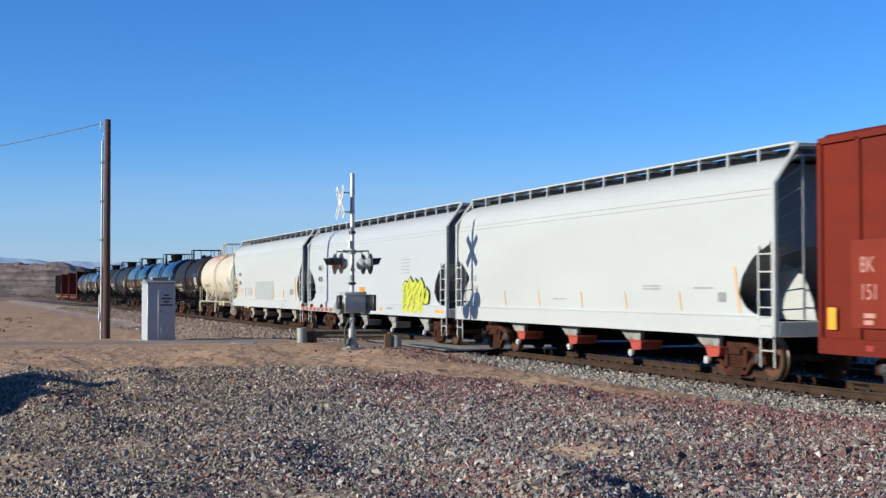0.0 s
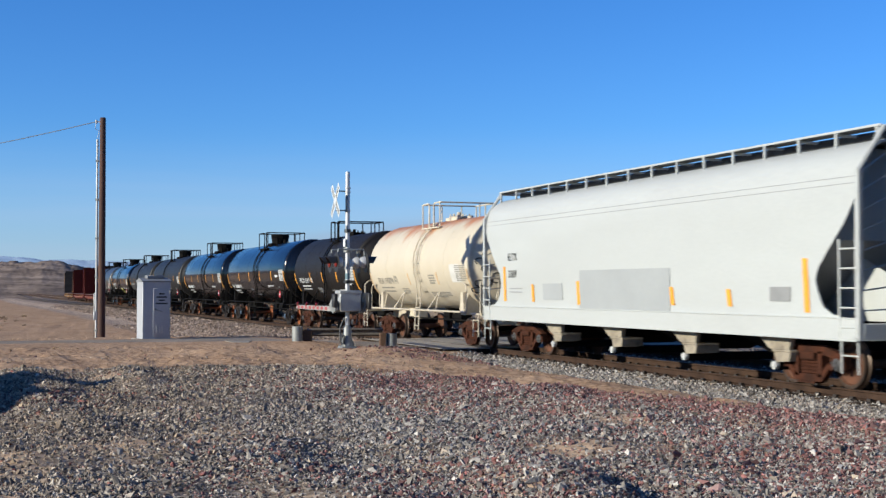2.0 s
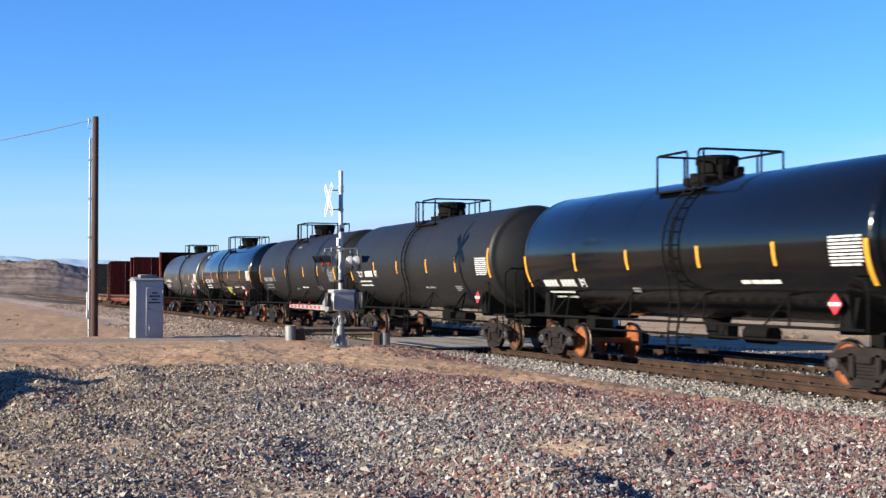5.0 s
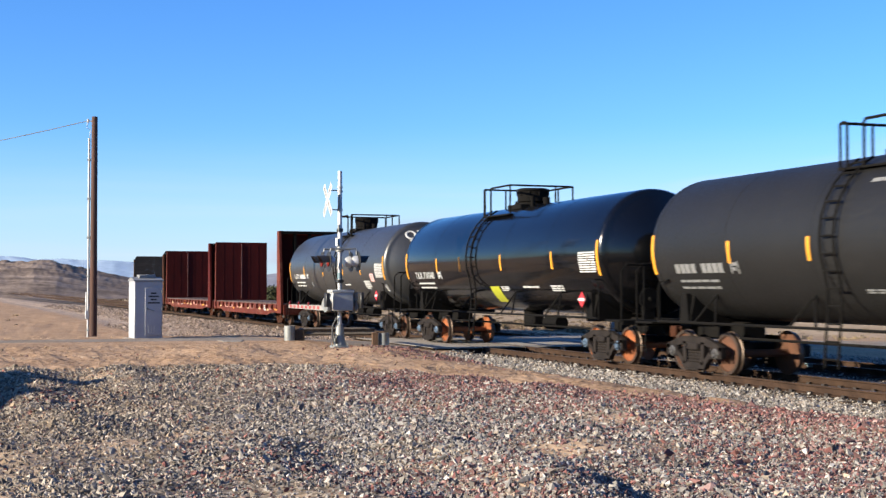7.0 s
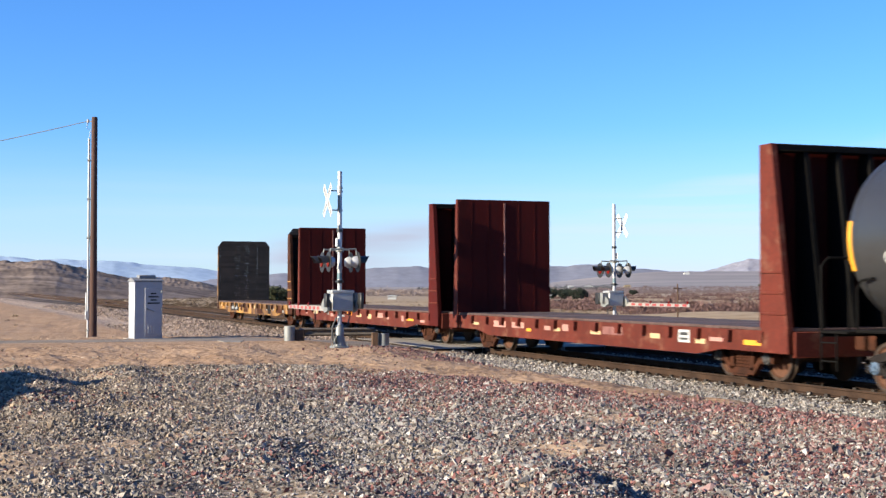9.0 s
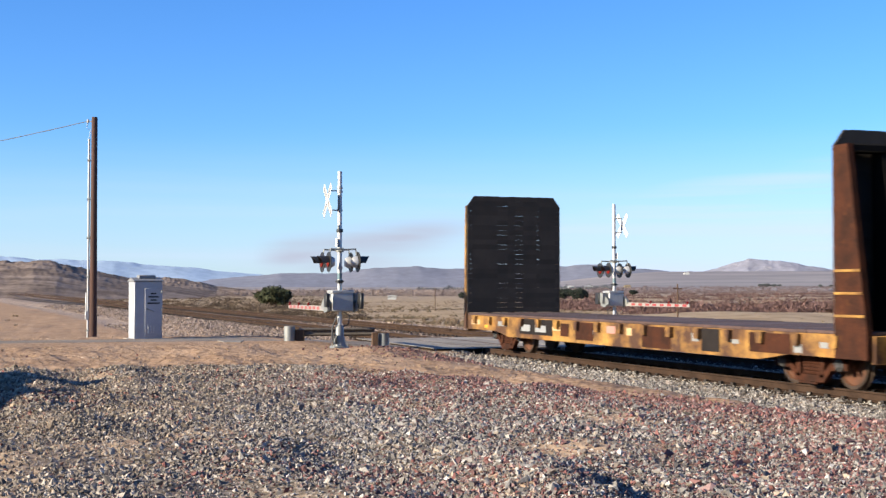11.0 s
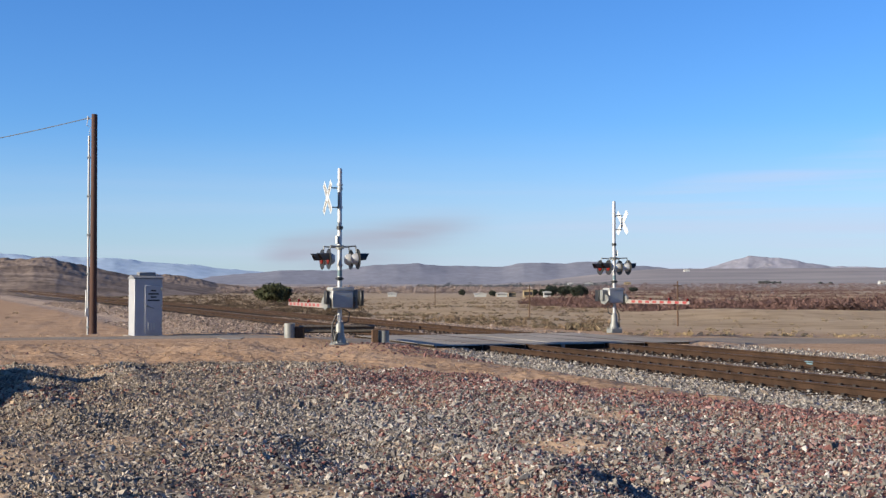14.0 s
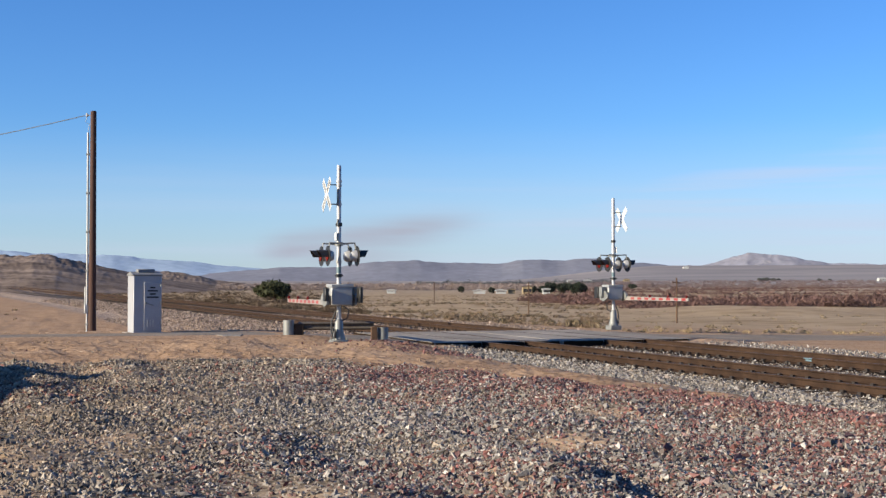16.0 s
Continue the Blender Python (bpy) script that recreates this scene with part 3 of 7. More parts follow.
def build_truck(car, x, wheel="wheel", cap="bearing_grey", frame_mat="rust"):
    """A two-axle truck with cast side frames, spring nests, bearings and wheelsets under the car at x."""
    bm = B()
    for s in (-1, 1):
        lo, hi = sorted((s * 0.99, s * 1.12))
        prism(bm, [(-1.14, 0.60), (-0.98, 0.66), (-0.46, 0.80), (0.46, 0.80), (0.98, 0.66), (1.14, 0.60), (1.14, 0.52), (0.98, 0.52), (0.40, 0.64), (-0.40, 0.64), (-0.98, 0.52), (-1.14, 0.52)], lo, hi)
        prism(bm, [(-0.74, 0.56), (-0.36, 0.24), (0.36, 0.24), (0.74, 0.56), (0.66, 0.36), (0.42, 0.11), (-0.42, 0.11), (-0.66, 0.36)], lo, hi)
        for k in (-1, 1):
            prism(bm, [(k * 0.30, 0.20), (k * 0.42, 0.20), (k * 0.45, 0.68), (k * 0.31, 0.68)], lo, hi)
            prism(bm, [(k * 0.69, 0.34), (k * 0.76, 0.34), (k * 0.80, 0.56), (k * 0.66, 0.56)], lo, hi)
            prism(bm, [(k * 1.04, 0.36), (k * 1.12, 0.36), (k * 1.15, 0.60), (k * 1.00, 0.60)], lo, hi)
        prism(bm, [(-0.30, 0.11), (0.30, 0.11), (0.26, 0.07), (-0.26, 0.07)], s * 1.05 - 0.12, s * 1.05 + 0.12)
    box(bm, -0.22, 0.22, -1.16, 1.16, 0.50, 0.67, 0.03)
    for k in (-0.42, 0.42):
        box(bm, k - 0.06, k + 0.06, -0.85, 0.85, 0.36, 0.50, 0.02)
    truck = part("truck", bm, M[frame_mat], car, "rust-brown cast steel truck frame" if frame_mat == "rust" else "dark cast steel truck frame")
    truck.location = (x, 0, 0)
    bm = B()
    coils = [(0.24 + 0.065 * i + dz, r) for i in range(4) for dz, r in ((0.0, 0.048), (0.02, 0.064), (0.045, 0.064))]
    spin(bm, coils + [(0.50, 0.048)], 'Z', 8)
    first = part("spring", bm, M[frame_mat], truck)
    for i, (k, s) in enumerate([(k, s) for s in (-1, 1) for k in (-0.2, -0.07, 0.07, 0.2)]):
        coil = first if i == 0 else new("spring", first.data)
        coil.parent, coil.location = truck, (k, s * 1.05, 0)
    for k in (-0.89, 0.89):
        bm = B()
        rod(bm, (0, -0.95, 0), (0, 0.95, 0), 0.085, 10)
        for s in (-1, 1):
            prof = [(s * 0.69, 0.12), (s * 0.68, 0.20), (s * 0.70, 0.36), (s * 0.685, 0.455), (s * 0.687, 0.482), (s * 0.715, 0.482), (s * 0.73, 0.457), (s * 0.82, 0.452),
                    (s * 0.82, 0.39), (s * 0.775, 0.37), (s * 0.76, 0.22), (s * 0.80, 0.14), (s * 0.80, 0.09)]
            spin(bm, prof, 'Y', 24)
        for f in bm.faces:
            c = f.calc_center_median()
            if math.hypot(c.x, c.z) > 0.40 and abs(c.y) > 0.7:
                f.material_index = 1
        w = part("wheelset", bm, [M[wheel], M["tread"]], truck, "rusty steel wheels with bright treads on an axle")
        w.location = (k, 0, 0.457)
        WHEELS.append(w)
        for s in (-1, 1):
            bm = B()
            spin(bm, [(s * 0.94, 0.125), (s * 1.10, 0.125), (s * 1.13, 0.115), (s * 1.14, 0.085), (s * 1.17, 0.075), (s * 1.175, 0.0)], 'Y', 14)
            for j in range(3):
                a = 2.094 * j + 0.5
                rod(bm, (0.055 * math.cos(a), s * 1.16, 0.055 * math.sin(a)), (0.055 * math.cos(a), s * 1.195, 0.055 * math.sin(a)), 0.018, 6)
            cap_ = part("bearing_cap", bm, M[cap], truck, "round axle bearing with three cap bolts")
            cap_.location = (k, 0, 0.457)
    return truck


def coupler(car, x, d):
    bm = B()
    box(bm, min(x, x + d * 0.75), max(x, x + d * 0.75), -0.09, 0.09, 0.72, 0.92, 0.02)
    box(bm, x + d * 0.62 - 0.14, x + d * 0.62 + 0.14, -0.16, 0.16, 0.68, 0.98, 0.03)
    part("coupler", bm, M["rust"], car, "rusty knuckle coupler")


def ladder(name, car, pts_a, pts_b, r, rungs, mat, rr=None):
    """Two stiles through lists of points, with rungs of their own between them at even steps."""
    bm = B()
    pipe(bm, pts_a, r)
    la = [Vector(p) for p in pts_a]
    lb = [Vector(p) for p in pts_b]
    rails = part(name, bm, mat, car)
    bm = B()
    pipe(bm, pts_b, r)
    part("stile", bm, mat, rails)
    seg = [(b - a).length for a, b in zip(la, la[1:])]
    tot = sum(seg)
    for k in range(rungs):
        d = tot * (k + 0.5) / rungs
        i = 0
        while d > seg[i] and i < len(seg) - 1:
            d -= seg[i]
            i += 1
        f = d / seg[i]
        bm = B()
        rod(bm, la[i].lerp(la[i + 1], f), lb[i].lerp(lb[i + 1], f), rr or r * 0.8, 6)
        part("rung", bm, mat, rails)
    return rails


def patch(car, name, x0, x1, z0, z1, y, mat, lean=0.0):
    """A painted or taped mark, 3 mm thick, on a flat side at y facing the viewer."""
    bm = B()
    prism(bm, [(x0, z0), (x1, z0), (x1 + lean, z1), (x0 + lean, z1)], y - 0.003, y + 0.004)
    return part(name, bm, mat, car, "", False)


# ---- covered hoppers ----
SIDE = [(1.56, 0.98), (1.56, 1.30), (1.545, 1.40), (1.545, 1.9), (1.55, 2.4), (1.55, 2.9), (1.545, 3.4), (1.525, 3.75), (1.48, 4.02), (1.40, 4.20), (1.24, 4.37), (1.02, 4.50), (0.80, 4.55), (0.0, 4.58)]


def hopper_cut(z, deep_cut=False):
    """How far the side sheet stops short of the car's end at a height."""
    if deep_cut:
        return float(np.interp(z, [0.9, 1.33, 1.36, 1.55, 2.0, 2.25, 2.6, 3.0, 3.45, 3.6, 4.5], [0.0, 0.0, 0.70, 1.10, 1.30, 1.20, 0.86, 0.46, 0.12, 0.06, 0.06]))
    return float(np.interp(z, [0.9, 1.33, 1.36, 1.50, 1.75, 2.1, 2.5, 2.70, 2.80, 4.2, 4.5], [0.0, 0.0, 0.70, 1.05, 1.32, 1.22, 0.82, 0.40, 0.10, 0.06, 0.06]))


def build_hopper(s0, s1, paint, bays, outlet, label, deep_cut=False, chute="outlet_grey"):
    L = (s1 - s0) / 2
    car = empty("hopper_car", pose(-(s0 + s1) / 2, 0, TOR), label, "freight car", "train cars")
    bm = B()
    zs = []
    for (y, z), (y2, z2) in zip(SIDE, SIDE[1:]):
        k = max(1, int(math.hypot(y2 - y, z2 - z) / 0.12))
        zs += [(y + (y2 - y) * i / k, z + (z2 - z) * i / k) for i in range(k)]
    zs.append(SIDE[-1])
    ring = [(-y, z) for y, z in zs] + [(y, z) for y, z in zs[-2::-1]]
    nx = 24
    skins = []
    for inset in (0.0, 0.03):
        cols = []
        for y, z in ring:
            e = L - hopper_cut(z, deep_cut)
            yy = y - math.copysign(inset, y) if abs(y) > 0.05 else y
            zz = z - inset if z > 4.0 else z
            cols.append([bm.verts.new((-e + 2 * e * i / nx, yy, zz)) for i in range(nx + 1)])
        for p, q in zip(cols, cols[1:]):
            for i in range(nx):
                bm.faces.new((p[i], p[i + 1], q[i + 1], q[i]))
        skins.append(cols)
    o, n_ = skins
    for j in range(len(ring) - 1):
        for i in (0, nx):
            bm.faces.new((o[j][i], o[j + 1][i], n_[j + 1][i], n_[j][i]))
    for j in (0, len(ring) - 1):
        for i in range(nx):
            bm.faces.new((o[j][i], o[j][i + 1], n_[j][i + 1], n_[j][i]))
    part("body_shell", bm, paint, car)
    for d in (-1, 1):
        bm = B()
        prism(bm, [(d * (L - 0.95), 3.98), (d * (L - 0.95), 2.75), (d * (L - 3.3), 1.0), (d * (L - 3.4), 1.0), (d * (L - 1.05), 2.8), (d * (L - 1.05), 3.98)], -1.44, 1.44)
        box(bm, d * (L - 1.0) - 0.05, d * (L - 1.0) + 0.05, -1.0, 1.0, 3.97, 4.45)
        part("end_sheet", bm, paint, car)
        bm = B()
        prism(bm, [(d * (L - 0.22), 1.26), (d * (L - 0.32), 1.62), (d * (L - 0.62), 2.15), (d * (L - 1.3), 2.42), (d * (L - 2.9), 1.26)], -0.46, -0.44)
        part("end_web", bm, paint, car, "upright end support plate")
        bm = B()
        for s in (-1, 1):
            box(bm, d * L - 0.055, d * L + 0.055, s * 1.55 - 0.05, s * 1.55 + 0.05, 0.95, 3.98, 0.01)
            rod(bm, (d * L, s * 1.55, 3.96), (d * L, s * 1.0, 4.74), 0.05, 6)
        box(bm, d * L - 0.06, d * L + 0.06, -1.5, 1.5, 0.95, 1.25, 0.01)
        box(bm, d * L - 0.05, d * L + 0.05, -1.05, 1.05, 4.70, 4.77, 0.01)
        part("end_frame", bm, paint, car)
        ladder("end_ladder", car, [(d * L, -1.5, 1.3), (d * L, -1.5, 4.1)], [(d * L, -0.9, 1.3), (d * L, -0.9, 4.5)], 0.02, 8, paint)
        a = d * (L - 0.02)
        b = d * (L - 0.50)
        ladder("side_ladder", car, [(a, -1.60, 1.0), (a, -1.60, 2.75)], [(b, -1.60, 1.0), (b, -1.60, 2.75)], 0.022, 5, paint)
        ladder("stirrup", car, [(a, -1.56, 0.35), (a, -1.56, 1.0)], [(b, -1.56, 0.35), (b, -1.56, 1.0)], 0.02, 1, paint)
        coupler(car, d * L, d)
        build_truck(car, d * (L - 2.15))
    for s in (-1, 1):
        bm = B()
        box(bm, -L, L, s * 1.575 - 0.025, s * 1.575 + 0.025, 0.95, 1.33, 0.008)
        sill = part("side_sill", bm, paint, car)
        for z0, z1, out in ((1.33, 1.35, 1.607), (0.93, 0.955, 1.62)):
            bm = B()
            box(bm, -L, L, min(s * 1.54, s * out), max(s * 1.54, s * out), z0, z1, 0.004)
            part("sill_flange", bm, paint, sill)
    bm = B()
    for s in (-1, 1):
        box(bm, -L, L, s * 1.06 - 0.012, s * 1.06 + 0.012, 4.755, 4.795)
        box(bm, -L, L, s * 0.72 - 0.01, s * 0.72 + 0.01, 4.752, 4.78)
        k = int(2 * L / 1.16)
        for i in range(k + 1):
            x = -L + 0.1 + (2 * L - 0.2) * i / k
            box(bm, x - 0.03, x + 0.03, s * 1.06 - 0.02, s * 1.06 + 0.02, 4.46, 4.752)
            box(bm, x - 0.02, x + 0.02, min(s * 0.5, s * 1.06), max(s * 0.5, s * 1.06), 4.68, 4.73)
    part("roof_rail", bm, paint, car, "white running board edge on brackets")
    for z in (3.74, 3.86):
        bm = B()
        y = -float(np.interp(z, [3.4, 3.75, 4.02], [1.545, 1.525, 1.48]))
        box(bm, -L + 0.1, L - 0.1, y - 0.006, y + 0.006, z - 0.006, z + 0.006)
        part("side_seam", bm, M["pale_mark"], car, "", False)
    bm = B()
    for s in (-1, 1):
        box(bm, -L, L, min(s * 0.74, s * 1.04), max(s * 0.74, s * 1.04), 4.74, 4.76)
    part("running_board", bm, M["grating"], car, "dark steel grating walkway")
    bm = B()
    box(bm, -L + 0.5, L - 0.5, -0.62, 0.62, 4.55, 4.745, 0.03)
    part("hatch_trough", bm, M["grating"], car, "grey loading hatch cover")
    span = (2 * L - 3.9) / bays
    for i in range(bays):
        x = -L + 2.0 + span * (i + 0.5)
        xo = x + 0.75
        bm = B()
        lo = [(x - 0.34, -0.62), (x + 0.34, -0.62), (x + 0.34, 0.62), (x - 0.34, 0.62)]
        hi = [(x - span * 0.45, -1.40), (x + span * 0.45, -1.40), (x + span * 0.45, 1.40), (x - span * 0.45, 1.40)]
        vl = [bm.verts.new((a, b, 0.50)) for a, b in lo]
        vh = [bm.verts.new((a, b, 1.25)) for a, b in hi]
        bm.faces.new(vl)
        for j in range(4):
            bm.faces.new((vl[j], vl[(j + 1) % 4], vh[(j + 1) % 4], vh[j]))
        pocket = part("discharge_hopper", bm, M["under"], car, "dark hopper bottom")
        bm = B()
        prism(bm, [(xo - 0.62, 0.94), (xo + 0.50, 0.94), (xo + 0.44, 0.68), (xo - 0.22, 0.68)], -1.32, -1.22)
        box(bm, xo - 0.66, xo + 0.52, -1.34, -1.20, 0.90, 0.94, 0.008)
        part("outlet_frame", bm, M[chute], pocket, "pale outlet side plate")
        bm = B()
        prism(bm, [(xo - 0.16, 0.67), (xo + 0.42, 0.67), (xo + 0.38, 0.46), (xo - 0.06, 0.42)], -1.28, -0.70)
        box(bm, xo - 0.20, xo + 0.44, -1.30, -0.7, 0.63, 0.68, 0.01)
        part("outlet_gate", bm, outlet, pocket)
        bm = B()
        rod(bm, (xo - 0.12, -1.22, 0.36), (xo - 0.12, 1.05, 0.36), 0.10, 10)
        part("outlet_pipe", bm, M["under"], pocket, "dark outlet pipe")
        bm = B()
        rod(bm, (xo - 0.12, -1.30, 0.36), (xo - 0.12, -1.22, 0.36), 0.085, 10)
        rod(bm, (xo - 0.12, -1.32, 0.36), (xo - 0.12, -1.30, 0.36), 0.05, 10)
        part("outlet_cap", bm, M["cap_white"], pocket, "pale round outlet cap")
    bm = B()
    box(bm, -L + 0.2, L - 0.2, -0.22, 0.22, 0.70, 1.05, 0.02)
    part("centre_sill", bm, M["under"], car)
    return car


def mark_hoppers(a, b, c):
    """Stencils, reflective tape, patches and graffiti on the near sides of the three hoppers."""
    y = -1.572
    side = -1.556
    for x in (-4.9, -2.43, 0.28, 2.73, 5.34):
        patch(a, "reflective_tape", x, x + 0.07, 1.42, 1.84, side, M["tan_tape"], -0.1)
    patch(a, "reflective_tape", 7.7, 7.8, 1.40, 2.36, side, M["tan_tape"], -0.22)
    for k, w in enumerate((0.32, 0.42)):
        patch(a, "stencil_bar", -7.6, -7.6 + w, 2.15 - 0.32 * k, 2.32 - 0.32 * k, side, M["pale_mark"])
    for x, z in ((-1.5, 1.62), (3.6, 1.95), (3.6, 1.88), (5.9, 1.9)):
        patch(a, "stencil_bar", x, x + 0.8, z, z + 0.03, side, M["pale_mark"])
    patch(a, "stencil_bar", 6.9, 7.2, 1.62, 1.82, side, M["grey_mark"])
    for x in (-5.5, -1.2, 4.0):
        patch(a, "stencil_bar", x, x + 0.9, 1.10, 1.16, y - 0.022, M["pale_mark"])
    lettering("reporting_mark", "SHQX", 0.30, pose(-7.75, side - 0.004, 2.75, 90), M["black_mark"], b)
    lettering("car_number", "41726", 0.30, pose(-7.75, side - 0.004, 2.25, 90), M["black_mark"], b)
    for z in (1.95, 1.85, 1.75):
        patch(b, "stencil_bar", -7.7, -6.9, z, z + 0.03, side, M["pale_mark"])
    patch(b, "stencil_bar", -6.3, -6.1, 2.4, 2.75, side, M["pale_mark"])
    patch(b, "caution_panel", -0.96, -0.21, 1.72, 1.98, side, M["orange"])
    for z in (1.76, 1.82, 1.88, 1.94):
        patch(b, "stencil_bar", -0.9, -0.27, z, z + 0.02, side - 0.004, M["rust"])
    for x, w in ((-9.4, 0.9), (-6.2, 0.3), (-3.5, 0.35), (-0.8, 0.35), (2.0, 0.4), (8.5, 0.9)):
        patch(b, "reflective_tape", x, x + w, 1.10, 1.20, y - 0.030, M["orange"])
    patch(b, "stencil_bar", 2.9, 3.7, 1.14, 1.22, y - 0.030, M["lilac_mark"])
    for z in (2.95, 2.83, 2.71, 2.59, 2.47):
        patch(b, "stencil_bar", 4.6, 5.6, z, z + 0.03, side, M["pale_mark"])
    rnd = random.Random(4)
    for i in range(5):
        x, w = 4.92 + i * 0.58, 0.66
        lo, t = 1.06 + rnd.uniform(-0.03, 0.05), 2.28 - 0.06 * abs(i - 1.5) + rnd.uniform(-0.06, 0.08)
        if i == 4:
            lo, t = 1.36, 1.92
        blob = [(0.08, lo + 0.04), (0.30, lo), (0.52, lo + 0.08), (w - 0.02, lo + 0.26), (w - 0.12, lo + 0.52), (w, t - 0.38), (w - 0.05, t - 0.12), (0.44, t - 0.02), (0.32, t + 0.05),
                (0.16, t - 0.05), (0.0, t - 0.16), (0.06, t - 0.45), (-0.02, lo + 0.50), (-0.05, lo + 0.22)]
        blob = [(x + a + rnd.uniform(-0.03, 0.03), b + rnd.uniform(-0.03, 0.03)) for a, b in blob]
        cx, cz = x + w / 2, (lo + t) / 2
        for grow, mm, out, nm in ((1.09, "black_mark", 0.020, "graffiti_outline"), (1.0, "graffiti", 0.026, "graffiti_letter")):
            bm = B()
            prism(bm, [(cx + (a - cx) * grow, cz + (b - cz) * (grow - 0.03 if grow > 1 else 1)) for a, b in blob], side - 0.022 - out - 0.0006 * i, side - 0.016)
            part(nm, bm, M[mm], b, "yellow sprayed graffiti" if mm == "graffiti" else "black sprayed outline", False)
        for k in range(4):
            z0 = lo + 0.14 + (t - lo - 0.3) * k / 4
            a0 = x + rnd.uniform(0.08, 0.30)
            pts = [(a0, side - 0.05, z0), (a0 + rnd.uniform(0.05, 0.14), side - 0.05, z0 + 0.12), (a0 + rnd.uniform(0.1, 0.25), side - 0.05, z0 + rnd.uniform(0.05, 0.16)), (a0 + rnd.uniform(0.18, 0.3), side - 0.05, z0 + 0.28)]
            bm = B()
            pipe(bm, pts, 0.014, 4)
            part("graffiti_line", bm, M["black_mark"], b, "", False)
    lettering("reporting_mark", "ELTX", 0.30, pose(-7.15, side - 0.004, 2.67, 90), M["black_mark"], c)
    lettering("car_number", "3369", 0.30, pose(-7.10, side - 0.004, 2.18, 90), M["black_mark"], c)
    patch(c, "repaint_patch", -2.35, 2.3, 1.36, 2.33, side, M["repaint"])
    patch(c, "repaint_patch", -4.6, -3.35, 1.56, 2.0, side, M["repaint"], -0.06)
    for x, z0, z1 in ((-7.4, 1.5, 2.5), (-5.35, 1.5, 1.98), (-2.45, 1.45, 2.05), (2.35, 1.5, 1.9), (4.7, 1.5, 1.85), (7.35, 1.42, 2.43)):
        patch(c, "reflective_tape", x, x + 0.16, z0, z1, side - 0.004, M["orange"], -0.08)
    patch(c, "stencil_bar", 6.2, 6.9, 1.62, 1.9, side, M["grey_mark"])
    for z in (1.85, 1.75):
        patch(c, "stencil_bar", -7.0, -6.1, z, z + 0.03, side, M["pale_mark"])
    patch(c, "stencil_bar", -5.2, -3.3, 1.12, 1.18, y - 0.022, M["pale_mark"])


# ---- tank cars ----
def tank_point(x, ang, out=0.0, r=1.6, zc=2.75):
    """A place on the tank's near side; ang is degrees above the level of its axis."""
    a = radians(ang)
    return (x, -(r + out) * math.cos(a), zc + (r + out) * math.sin(a))


def tank_mark(car, name, x0, x1, a0, a1, mat, r=1.6, zc=2.75, n=6, lean=0.0):
    """A painted or taped mark that follows the tank's curve."""
    bm = B()
    rows = []
    for i in range(n + 1):
        a = a0 + (a1 - a0) * i / n
        rows.append([bm.verts.new(tank_point(x + lean * (0.5 - i / n), a, o, r, zc)) for x in (x0, x1) for o in (-0.004, 0.006)])
    for p, q in zip(rows, rows[1:]):
        for j, k in ((0, 1), (1, 3), (3, 2), (2, 0)):
            bm.faces.new((p[j], p[k], q[k], q[j]))
    bm.faces.new((rows[0][0], rows[0][1], rows[0][3], rows[0][2]))
    bm.faces.new((rows[-1][0], rows[-1][2], rows[-1][3], rows[-1][1]))
    return part(name, bm, mat, car)


def head_out(d, r=1.6):
    """How far a dished tank head bulges past its seam at a distance d from the axis."""
    k = r - 0.16
    return 0.19 + 0.53 * (1 - (d / k) ** 2) if d < k else 0.19 * math.sqrt(max(0.0, 1 - ((d - k) / 0.16) ** 2))


def writing(car, x0, x1, top, low, rows, mat, seed, r, zc):
    """Lines of small stencilling that cannot be read, as broken bars between two angles."""
    rnd = random.Random(seed)
    pitch = (top - low) / rows
    for k in range(rows):
        a1 = top - pitch * k
        a0 = a1 - pitch * (0.62 if rows > 1 else 1.0)
        end = x1 if k < rows - 1 or rows == 1 else x0 + (x1 - x0) * rnd.uniform(0.6, 1.0)
        x = x0
        while x < end - 0.03:
            w = min(rnd.uniform(0.16, 0.42), end - x)
            tank_mark(car, "stencil_bar", x, x + w, a0, a1, mat, r, zc, 1)
            x += w + rnd.uniform(0.02, 0.06)


